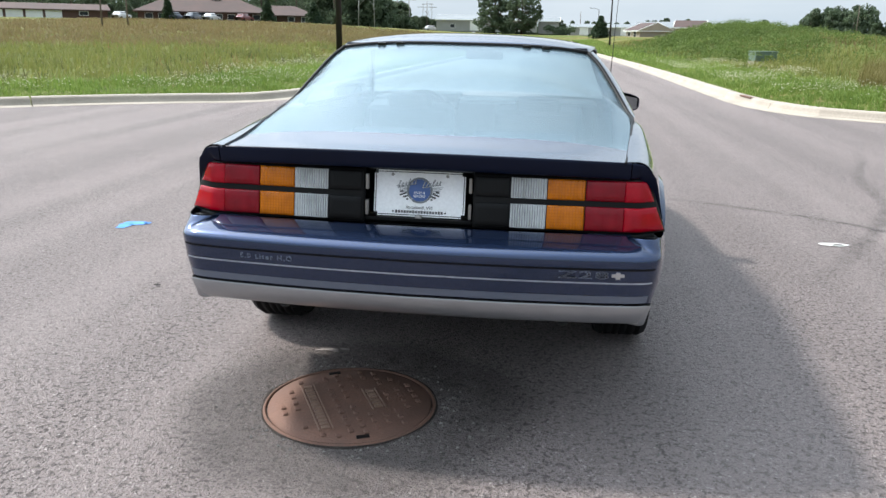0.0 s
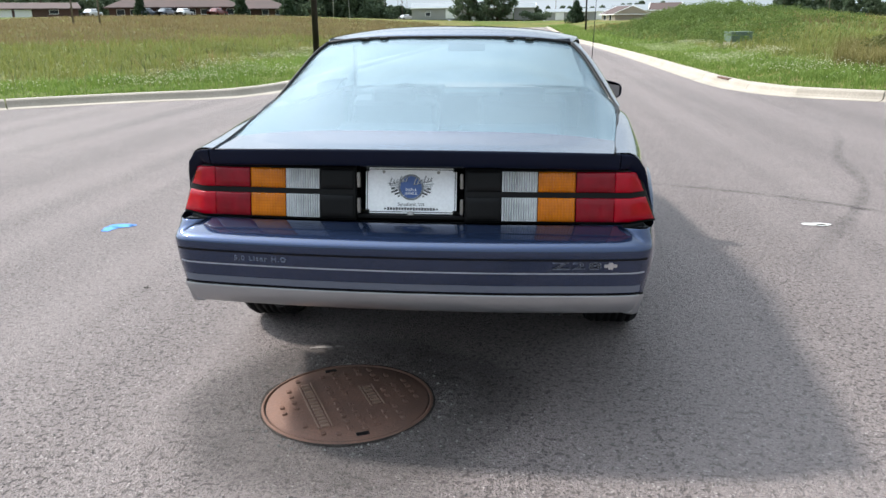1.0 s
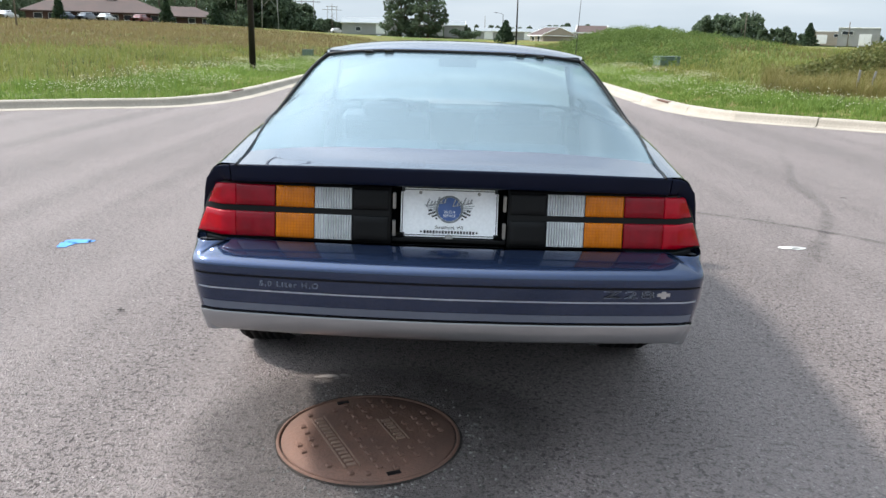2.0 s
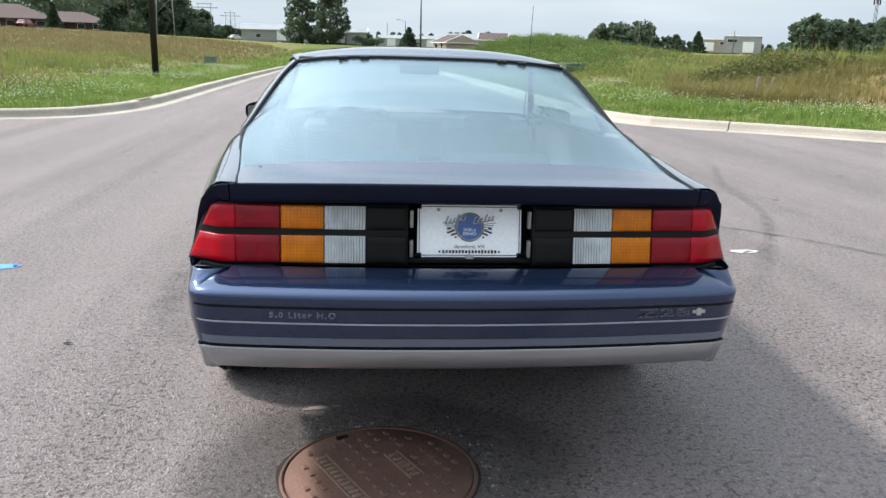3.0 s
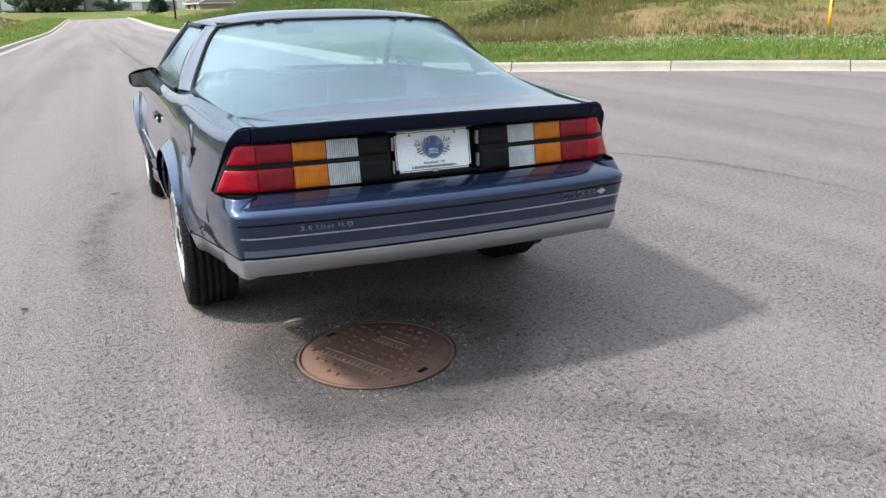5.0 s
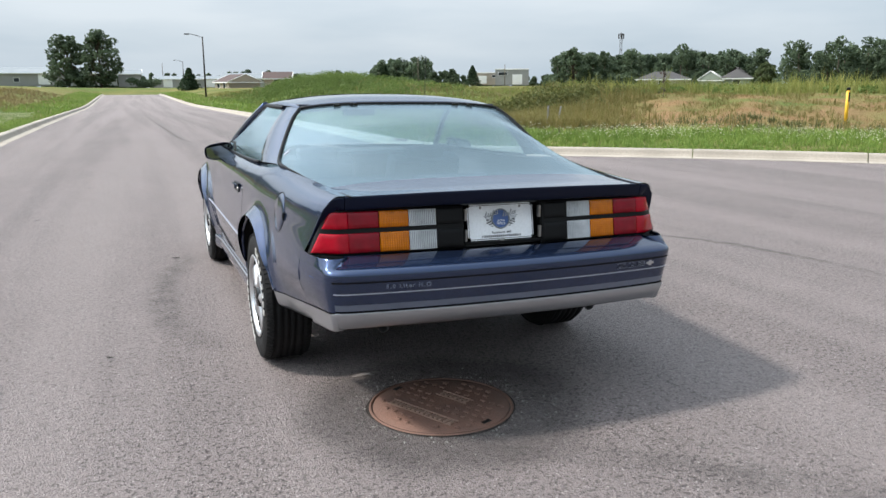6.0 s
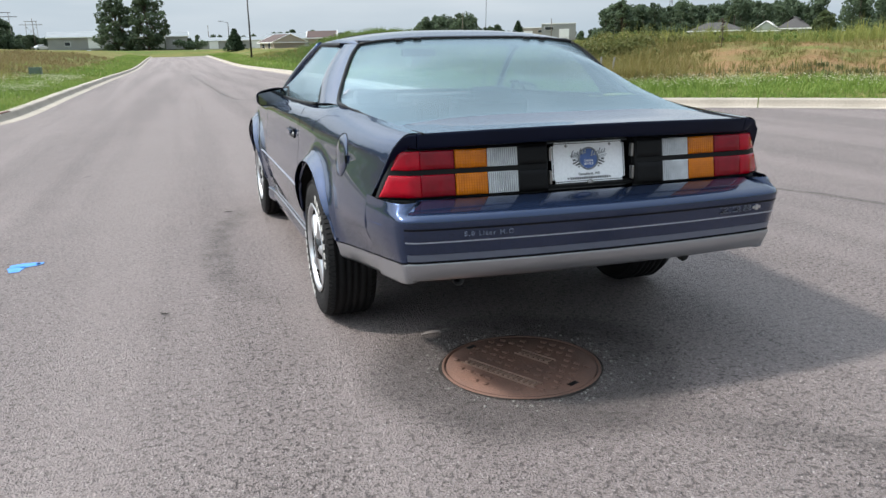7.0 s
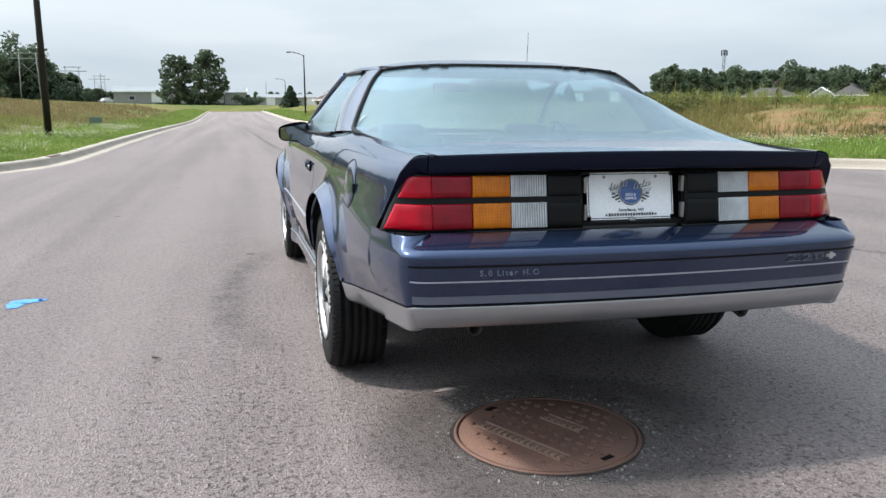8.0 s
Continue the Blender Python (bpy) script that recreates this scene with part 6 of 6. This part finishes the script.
    v, fc = leaf_cloud(np.array(cs), np.array(rs), 150, 0.055, 0.8)
    tagged(new("olive_scrub", mesh_of("olive_scrub", v.tolist(), fc.tolist(), M["scrub"])), "tall olive scrub at the bank's shoulder", "scrub", kind="stuff")
    p = scatter(40000, 8, 26, 16, 30)
    r = np.hypot(p[:, 0], p[:, 1] + 2.3)
    az = bearing(p[:, 0], p[:, 1])
    p = p[(az > 21) & (r > 21.5) & (r < 32) & (off_kerb(p) > 4) & (np.random.rand(len(p)) < np.clip((35 - az + 5 * patchy(p, 0.5, 8.0)) / 9, 0, 1))]
    blades("olive_grass", p, np.random.uniform(0.2, 0.6, len(p)), np.full(len(p), 0.016), M["olive"], "rank olive and brown grass before the scrub", 0.5, 3)
    # clover heads
    p = keep(scatter(260000, -24, 26, 2, 40), 0.9, 4.6)
    r = np.hypot(p[:, 0], p[:, 1])
    f = patchy(p, 0.35, 3.0)
    p = p[(np.random.rand(len(p)) < np.clip(0.22 + 1.5 * f, 0.01, 0.9))]
    z = ground_height(p[:, 0], p[:, 1]) + np.random.uniform(0.10, 0.27, len(p))
    s = np.random.uniform(0.006, 0.013, len(p))
    o = np.array([(1, 0, 0), (-1, 0, 0), (0, 1, 0), (0, -1, 0), (0, 0, 1), (0, 0, -1)], float)
    v = np.concatenate([p, z[:, None]], 1)[:, None, :] + o[None] * s[:, None, None]
    k = np.arange(len(p))[:, None] * 6
    fc = np.concatenate([k + np.array(t) for t in ((0, 2, 4), (2, 1, 4), (1, 3, 4), (3, 0, 4), (2, 0, 5), (1, 2, 5), (3, 1, 5), (0, 3, 5))], 0).tolist()
    tagged(new("clover_flowers", mesh_of("clover_flowers", v.reshape(-1, 3).tolist(), fc, M["clover"])), "small white clover flowers in the verge", "flowers", kind="stuff")



# ---- trees ----
def leaf_cloud(centres, radii, count, size, flat=0.8):
    """Loose leaf faces round the clump centres (arrays): verts and faces."""
    n = len(centres) * count
    c = np.repeat(centres, count, 0)
    r = np.repeat(radii, count)
    u = np.random.normal(0, 1, (n, 3))
    u /= np.linalg.norm(u, axis=1)[:, None]
    u[:, 2] *= flat
    p = c + u * (r * np.random.uniform(0.35, 1.0, n) ** 0.5)[:, None]
    a = np.random.normal(0, 1, (n, 3))
    a /= np.linalg.norm(a, axis=1)[:, None]
    b = np.cross(a, np.random.normal(0, 1, (n, 3)))
    b /= np.linalg.norm(b, axis=1)[:, None]
    s = size * np.random.uniform(0.6, 1.4, n)[:, None]
    v = np.stack([p - a * s, p + b * s * 0.6, p + a * s, p - b * s * 0.6], 1)
    k = np.arange(n)[:, None] * 4
    return v.reshape(-1, 3), np.concatenate([k, k + 1, k + 2, k + 3], 1)


build_grass()


def build_tree(at, height, spread, label, name="tree", lobes=26, count=70, leaf=0.32, trunk=0.28, low=0.18, mat="leaf", base=None):
    """Tapered trunk, limbs to every lobe, and a crown of leaf clumps with gaps."""
    x, y = at
    z = on_ground(x, y) if base is None else base
    t = thing(name, label, "tree", (x, y, z - 0.1))
    bm = tube([(0, 0, 0), (0.02 * height, 0, height * 0.3), (0, 0.02 * height, height * 0.6), (0.01, 0, height * 0.85)], [trunk, trunk * 0.75, trunk * 0.45, trunk * 0.12], 10)
    cs, rs = [], []
    for k in range(lobes):
        q = (k + 0.5) / lobes
        zz = height * (low + (0.97 - low) * q)
        prof = math.sin(math.pi * min(1, (q * 0.80 + 0.17))) ** 0.6
        a = k * 2.4 + random.uniform(-0.9, 0.9)
        rr = spread * prof * random.uniform(0.30, 1.08)
        c = Vector((rr * math.cos(a), rr * math.sin(a), zz + random.uniform(-0.05, 0.05) * height))
        cs.append(c)
        rs.append(spread * random.uniform(0.13, 0.30))
        start = Vector((0.01 * height, 0, max(height * 0.12, zz - rr * 0.9 - 0.05 * height)))
        join(bm, tube([start, start.lerp(c, 0.5) + Vector((0, 0, 0.03 * height)), c], [trunk * 0.3, trunk * 0.18, trunk * 0.05], 5))
    part("trunk", bm, M["bark"], t)
    v, f = leaf_cloud(np.array(cs), np.array(rs), count, leaf)
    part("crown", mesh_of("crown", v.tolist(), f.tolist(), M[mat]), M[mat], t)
    return t


def build_conifer(at, height, spread, label):
    x, y = at
    t = thing("conifer", label, "tree", (x, y, on_ground(x, y) - 0.1))
    part("trunk", tube([(0, 0, 0), (0, 0, height * 0.96)], [0.16, 0.03], 8), M["bark"], t)
    cs, rs = [], []
    for k in range(60):
        q = k / 59
        a = k * 2.4
        rr = spread * (1 - q) ** 0.85 * random.uniform(0.55, 1.0)
        cs.append((rr * math.cos(a), rr * math.sin(a), height * (0.06 + 0.9 * q)))
        rs.append(spread * (0.16 + 0.22 * (1 - q)))
    v, f = leaf_cloud(np.array(cs), np.array(rs), 34, 0.22, 0.6)
    part("crown", mesh_of("crown", v.tolist(), f.tolist(), M["needle"]), M["needle"], t)


def build_bush(at, height, spread, label):
    x, y = at
    b = thing("bush", label, "bush", (x, y, on_ground(x, y) - 0.1))
    cs = np.array([(random.uniform(-1, 1) * spread, random.uniform(-0.5, 0.5) * spread, height * random.uniform(0.2, 0.75)) for _ in range(22)])
    v, f = leaf_cloud(cs, np.random.uniform(0.25, 0.4, 22) * height, 60, 0.2)
    part("crown", mesh_of("crown", v.tolist(), f.tolist(), M["leaf"]), M["leaf"], b)
    part("stem", tube([(0, 0, 0), (0.05, 0, height * 0.4)], [0.10, 0.05], 6), M["bark"], b)


build_tree(polar(-4.35, 190), 10.6, 4.3, "large broad deciduous tree, one of a pair beyond the street", lobes=95, count=60, leaf=0.30, low=0.02)
build_tree(polar(-2.40, 187), 11.9, 4.4, "tall rounded deciduous tree, one of a pair beyond the street", lobes=95, count=60, leaf=0.30, low=0.02)
build_bush(polar(0.27, 186), 2.5, 3.0, "dense dark green bush beyond the street")
build_conifer(polar(3.2, 153), 4.0, 1.8, "small dense conifer beyond the street")


def build_woods(az0, az1, r0, r1, n, h0, h1, label, name="woods", mat="leaf", count=70):
    """A belt of distant trees."""
    vs, fs, off = [], [], 0
    bm = bmesh.new()
    for k in range(n):
        az = az0 + (az1 - az0) * (k + random.uniform(0, 1)) / n
        r = random.uniform(r0, r1)
        x, y = polar(az, r)
        z = on_ground(x, y)
        h = random.uniform(h0, h1)
        sp = h * random.uniform(0.24, 0.36)
        cs, rs = [], []
        for j in range(16):
            q = (j + 0.5) / 16
            prof = math.sin(math.pi * min(1, q * 0.85 + 0.13)) ** 0.7
            a = random.uniform(0, math.tau)
            rr = sp * prof * random.uniform(0.2, 1.15)
            cs.append((x + rr * math.cos(a), y + rr * math.sin(a), z + h * (0.06 + 0.88 * q)))
            rs.append(sp * random.uniform(0.26, 0.58))
        for j in range(6):                                 # undergrowth
            a = random.uniform(0, math.tau)
            cs.append((x + sp * 1.5 * math.cos(a), y + sp * math.sin(a), z + h * random.uniform(0.06, 0.3)))
            rs.append(sp * random.uniform(0.4, 0.6))
        v, f = leaf_cloud(np.array(cs), np.array(rs), count, 0.0017 * r)
        vs.append(v)
        fs.append(f + off)
        off += len(v)
        join(bm, tube([(x, y, z - 0.2), (x, y, z + h * 0.7)], [h * 0.022, h * 0.008], 5))
    ob = new(name)
    tagged(ob, label, "trees", kind="stuff")
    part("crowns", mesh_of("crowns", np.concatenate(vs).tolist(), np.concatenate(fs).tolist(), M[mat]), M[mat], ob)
    part("trunks", bm, M["bark"], ob)


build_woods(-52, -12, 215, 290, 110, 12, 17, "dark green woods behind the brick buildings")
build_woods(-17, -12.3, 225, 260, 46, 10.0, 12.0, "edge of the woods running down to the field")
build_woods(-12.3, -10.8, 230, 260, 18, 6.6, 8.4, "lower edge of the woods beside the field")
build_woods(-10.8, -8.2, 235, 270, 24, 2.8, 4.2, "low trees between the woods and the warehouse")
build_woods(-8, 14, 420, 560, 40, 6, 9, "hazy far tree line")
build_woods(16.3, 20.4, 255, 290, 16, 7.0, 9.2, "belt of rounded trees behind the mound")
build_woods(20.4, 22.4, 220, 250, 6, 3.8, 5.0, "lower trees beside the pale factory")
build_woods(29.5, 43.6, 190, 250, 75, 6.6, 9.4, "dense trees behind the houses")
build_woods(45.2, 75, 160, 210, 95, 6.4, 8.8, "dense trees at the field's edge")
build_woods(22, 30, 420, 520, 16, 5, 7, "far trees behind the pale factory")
# unseen belt behind the camera, added to darken reflections and cut sky light
build_woods(78, 282, 50, 85, 90, 9, 14, "unseen belt of trees added to darken rear reflections", count=20)
for az, h, spread in ((-27.0, 4.4, 1.3), (-20.4, 4.8, 1.4), (-17.2, 4.2, 1.8)):
    build_conifer(polar(az, 163), h, spread, "dark spruce before the brick building")
build_conifer(polar(23.5, 215), 5.6, 2.1, "dark conifer beside the pale factory")
build_tree(polar(43.75, 165), 4.2, 1.9, "rounded pale green willow behind the houses", lobes=60, count=70, leaf=0.2, low=0.02, mat="willow")
build_tree(polar(30.7, 178), 7.9, 2.5, "tall dense poplar-like tree by the houses", lobes=80, count=70, leaf=0.24, low=0.02)


# ---- buildings ----
def roof_mesh(w, d, h, over, hip):
    a, b = w / 2 + over, d / 2 + over
    if hip:
        r = a - b * 0.9
        v = [(-a, -b, 0), (a, -b, 0), (a, b, 0), (-a, b, 0), (-r, 0, h), (r, 0, h)]
    else:
        v = [(-a, -b, 0), (a, -b, 0), (a, b, 0), (-a, b, 0), (-a, 0, h), (a, 0, h)]
    bm = bmesh.new()
    q = [bm.verts.new(p) for p in v]
    for f in ((0, 1, 5, 4), (2, 3, 4, 5), (1, 2, 5), (3, 0, 4), (3, 2, 1, 0)):
        bm.faces.new([q[i] for i in f])
    bmesh.ops.recalc_face_normals(bm, faces=bm.faces)
    return bm


def build_house(at, turn, size, roof_h, label, wall="siding", roof="grey_roof", hip=False, openings=(), name="house", category="house", over=0.5, z=None):
    """Walls, roof, and openings (x, z, w, h, kind) on the side that faces the street."""
    x, y = at
    w, d, h = size
    ob = thing(name, label, category, (x, y, (on_ground(x, y) if z is None else z) - 0.2), turn)
    body = part("wall", box((w, d, h), (0, 0, h / 2)), M[wall], ob)
    part("roof", roof_mesh(w, d, roof_h, over, hip), M[roof], ob).location = (0, 0, h + 0.01)
    part("fascia", box((w + 2 * over, d + 2 * over, 0.18), (0, 0, h - 0.09)), M["white"] if wall != "brick" else M["red_roof"], ob)
    if not hip and name == "house":
        for sx in (-1, 1):
            bm = bmesh.new()
            g = [bm.verts.new((sx * (w / 2 + over + 0.02), yy, zz)) for yy, zz in ((-d / 2 - over * 0.6, h + 0.04), (d / 2 + over * 0.6, h + 0.04), (0, h + roof_h * 0.93))]
            bm.faces.new(g)
            part("gable", bm, M[wall], ob)
            for sy in (-1, 1):
                part("bargeboard", tube([(sx * (w / 2 + over + 0.05), sy * (d / 2 + over), h + 0.02), (sx * (w / 2 + over + 0.05), 0, h + roof_h)], 0.09, 4), M["white"], ob)
    for ox, oz, ow, oh, kind in openings:
        f = part("window" if kind == "window" else "door", box((ow + 0.16, 0.08, oh + 0.16), (ox, -d / 2 - 0.03, oz)), M["white"], ob)
        part("pane", box((ow, 0.04, oh), (ox, -d / 2 - 0.075, oz)), M["window"] if kind != "garage" else M["white"], f)
    return ob


def facing(az):
    return -az


# long brick building with hipped roofs, and the garages
build_house(polar(-24.7, 172), 24, (24, 11, 1.9), 2.6, "long low brown brick building with hipped roof", "brick", "red_roof", True,
            [(x, 1.0, 1.3, 0.9, "window") for x in (-10, -7.6, -5.2, -2.8, 2.8, 5.2, 7.6, 10)] + [(0, 0.95, 1.6, 1.5, "door")], "brick_building", "building", 0.9)
build_house(polar(-19.4, 176), 19, (13, 9, 1.7), 2.0, "lower wing of a brown brick building", "brick", "red_roof", True, [(x, 0.95, 1.2, 0.9, "window") for x in (-4.5, -1.8, 1.8, 4.5)], "brick_wing", "building", 0.9)
build_house(polar(-36.3, 165), 36, (30, 8, 1.7), 1.1, "brick garage row with pale doors and brown roof", "brick", "red_roof", False,
            [(-12.5 + 3.1 * k, 0.9, 2.5, 1.4, "garage") for k in range(7)] + [(11, 1.1, 1.4, 0.6, "window")], "garage_row", "garage", 0.5)
cup = thing("roof_cupola", "small white cupola with pointed roof on the brick building", "cupola", (*polar(-23.8, 172), on_ground(*polar(-23.8, 172)) + 3.8), 23)
part("louvre_box", box((1.0, 1.0, 0.6), (0, 0, 0.2), 0.03), M["white"], cup)
part("pointed_roof", roof_mesh(1.2, 1.2, 0.6, 0.3, True), M["white"], cup).location = (0, 0, 0.5)

# pale sheds beyond the street's end
build_house(polar(-4.9, 225), 4, (26.5, 16, 3.0), 1.5, "long pale metal warehouse with grey wainscot", "siding", "metal_roof", False, [(-9, 1.4, 1.2, 0.9, "window"), (-3, 1.5, 2.6, 2.3, "garage"), (10, 1.2, 1, 2.0, "door")], "warehouse", "warehouse", 0.4, z=2.3)
build_house(polar(-0.5, 230), 0, (5.5, 8, 3.3), 1.2, "small pale house with low roof", "siding", "metal_roof", False, [(0, 1.6, 1.2, 1.2, "window")], over=0.4, z=2.0)
build_house(polar(3.9, 255), -5, (24, 12, 2.6), 1.0, "long pale metal shed", "siding", "metal_roof", False, [(-8, 1.3, 2.4, 2.0, "garage"), (4, 1.3, 2.4, 2.0, "garage")], "shed", "shed", 0.3, z=1.6)
build_house(polar(6.5, 165), -72, (6.4, 6.6, 1.7), 1.5, "small tan house with brown gable roof", "tan_siding", "red_roof", False, [(-1.5, 1.0, 1.0, 0.8, "window"), (1.2, 0.9, 0.9, 1.4, "door")], over=0.45, z=1.0)
build_house(polar(7.6, 215), -12, (14, 8, 2.4), 1.4, "white-roofed shed behind the mound", "siding", "metal_roof", False, [(0, 1.3, 2, 1.8, "garage")], "shed", "shed", 0.4, z=1.5)
build_house(polar(9.3, 150), -14, (4.5, 5, 2.1), 1.2, "house with a brown roof behind the mound", "tan_siding", "red_roof", False, [(0, 1.4, 1.2, 1.0, "window")], over=0.4, z=1.1)
build_house(polar(26.4, 235), -26, (9.4, 12, 4.5), 0.25, "pale flat-roofed factory hall", "siding", "siding", False, [(1.5, 1.6, 2.6, 2.6, "garage"), (-2.6, 3.2, 2.4, 0.8, "window")], "factory", "factory", 0.1, z=1.9)
build_house(polar(24.5, 250), -24, (9, 12, 3.7), 0.25, "lower wing of the pale factory", "tan_siding", "siding", False, [(-1, 1.6, 2.4, 2.2, "garage"), (3, 2.6, 2.2, 0.7, "window")], "factory_wing", "factory", 0.1, z=2.0)
build_house(polar(37.0, 150), -37, (8.6, 6.5, 1.7), 1.35, "house with grey hipped shingle roof behind the bank", "tan_siding", "grey_roof", True, [(0, 1.0, 1.4, 0.9, "window")], over=0.5, z=1.0)
build_house(polar(40.25, 150), 46, (4.6, 3.6, 1.5), 1.55, "green house with white-edged gables behind the bank", "green_siding", "grey_roof", False, [(0, 1.0, 1.2, 0.9, "window")], over=0.4, z=1.0)
build_house(polar(41.9, 153), -42, (4.6, 6, 1.8), 1.9, "house with dark hipped shingle roof behind the bank", "green_siding", "grey_roof", True, [(0, 1.1, 1.2, 0.9, "window")], over=0.5, z=1.0)


def build_stake(at, lean):
    x, y = at
    s = thing("survey_stake", "weathered wooden survey stake leaning in the grass", "stake", (x, y, on_ground(x, y) - 0.05), group="survey stakes")
    part("stake_board", box((0.05, 0.02, 0.62), (0, 0, 0.30), 0.004, 1, turn=Matrix.Rotation(lean, 4, "Y")), M["grey_wood"], s)


for at, lean in (((10.40, 17.95), 0.22), ((10.25, 18.35), 0.05)):
    build_stake(at, lean)


def build_stalk(at, height):
    """A dead dark weed: a bent stem with clustered seed heads."""
    x, y = at
    w = thing("dead_weed", "tall dead brown weed stalk on the bank", "weed", (x, y, on_ground(x, y) - 0.05))
    part("stem", tube([(0, 0, 0), (0.02, 0, height * 0.5), (-0.03, 0, height)], [0.012, 0.010, 0.006], 6), M["bark"], w)
    cs = np.array([(random.gauss(0, 0.035), random.gauss(0, 0.035), height * random.uniform(0.3, 1.0)) for _ in range(14)])
    v, f = leaf_cloud(cs, np.full(14, 0.045), 22, 0.022)
    part("seed_heads", mesh_of("seed_heads", v.tolist(), f.tolist(), M["bark"]), M["bark"], w)["kind"] = "stuff"


build_stalk((16.15, 20.75), 1.0)


# ---- masts, posts and far cars ----
def build_pylon(at, height, label):
    x, y = at
    p = thing("power_pylon", label, "pylon", (x, y, on_ground(x, y) - 0.2), -math.degrees(math.atan2(x, y)), group="power pylons")
    for s in (-1, 1):
        part("leg", tube([(s * 2.0, 0, 0), (s * 1.7, 0, height)], 0.10, 6), M["grey_wood"], p)
    part("crossarm", box((7.5, 0.15, 0.2), (0, 0, height * 0.88)), M["grey_wood"], p)
    part("crossarm", box((4.5, 0.15, 0.18), (0, 0, height * 0.985)), M["grey_wood"], p)
    part("brace", tube([(-1.9, 0, height * 0.5), (1.75, 0, height * 0.82)], 0.05, 5), M["grey_wood"], p)
    part("brace", tube([(1.9, 0, height * 0.5), (-1.75, 0, height * 0.82)], 0.05, 5), M["grey_wood"], p)


build_pylon(polar(-13.5, 205), 11.0, "tall wooden power pylon before the woods")
build_pylon(polar(-10.9, 250), 10.4, "wooden power pylon with crossarms at the field's edge")
build_pylon(polar(-9.2, 330), 11.0, "far wooden power pylon")


def build_mast(at, height, label, name="mast", width=0.12):
    x, y = at
    m = thing(name, label, "mast", (x, y, on_ground(x, y) - 0.2))
    part("post", tube([(0, 0, 0), (0, 0, height)], [width, width * 0.6], 6), M["wood"], m)


for az, r, h in ((-31.1, 85, 4.6), (-29.5, 88, 4.9)):
    build_mast(polar(az, r), h, "plain wooden post standing in the meadow", "wooden_post", 0.11)
for az, r, h in ((1.7, 260, 7.5), (19.5, 200, 7.5), (25.8, 180, 5), (-9.2, 240, 8.5)):
    build_mast(polar(az, r), h, "thin far utility mast")
tower = thing("radio_tower", "slender lattice radio tower behind the trees", "tower", (*polar(34.2, 395), -4.0))
for k in range(3):
    a = k * math.tau / 3
    part("leg", tube([(0.9 * math.cos(a), 0.9 * math.sin(a), 0), (0.5 * math.cos(a), 0.5 * math.sin(a), 30)], 0.10, 5), M["pole"], tower)
    part("antenna_panel", box((0.5, 0.3, 2.4), (1.3 * math.cos(a), 1.3 * math.sin(a), 28.4)), M["pole"], tower)
for k in range(10):
    z = 1 + k * 2.9
    part("lattice", tube([(0.8 * math.cos(a), 0.8 * math.sin(a), z + (k2 % 2) * 2.4) for k2, a in enumerate(steps(0, math.tau, 3))], 0.06, 4), M["pole"], tower)


def build_far_car(at, turn, mat, label):
    x, y = at
    c = thing("parked_car", label, "car", (x, y, on_ground(x, y)), turn, group="parked cars")
    rows = [[(xx, s * w, z) for s, w, z in ((-1, 0.85, 0.3), (-1, 0.9, 0.8), (-1, 0.66, zt), (1, 0.66, zt), (1, 0.9, 0.8), (1, 0.85, 0.3))] for xx, zt in ((-2.2, 0.85), (-1.6, 0.95), (-1.0, 1.45), (0.4, 1.5), (1.1, 0.98), (2.2, 0.85))]
    part("body", grid_mesh(rows), M[mat], c)
    part("window_band", box((1.9, 1.52, 0.34), (-0.25, 0, 1.18), 0.1), M["window"], c)
    for wx in (-1.3, 1.35):
        for wy in (-0.8, 0.8):
            part("wheel", tube([(wx, wy - 0.1, 0.32), (wx, wy + 0.1, 0.32)], 0.32, 14), M["rubber"], c)


for az, mat, label in ((-30.0, "car_white", "white car parked beside the brick garages"), (-26.6, "car_dark", "dark blue car parked before the brick building"), (-25.3, "car_dark", "dark car parked before the brick building"), (-24.2, "car_white", "silver car parked before the brick building"), (-22.0, "car_red", "dark red car parked before the brick building")):
    build_far_car(polar(az, 164), 80 + random.uniform(-12, 12), mat, label)
build_far_car(polar(-8.9, 226), 35, "car_white", "white car parked by the warehouse")
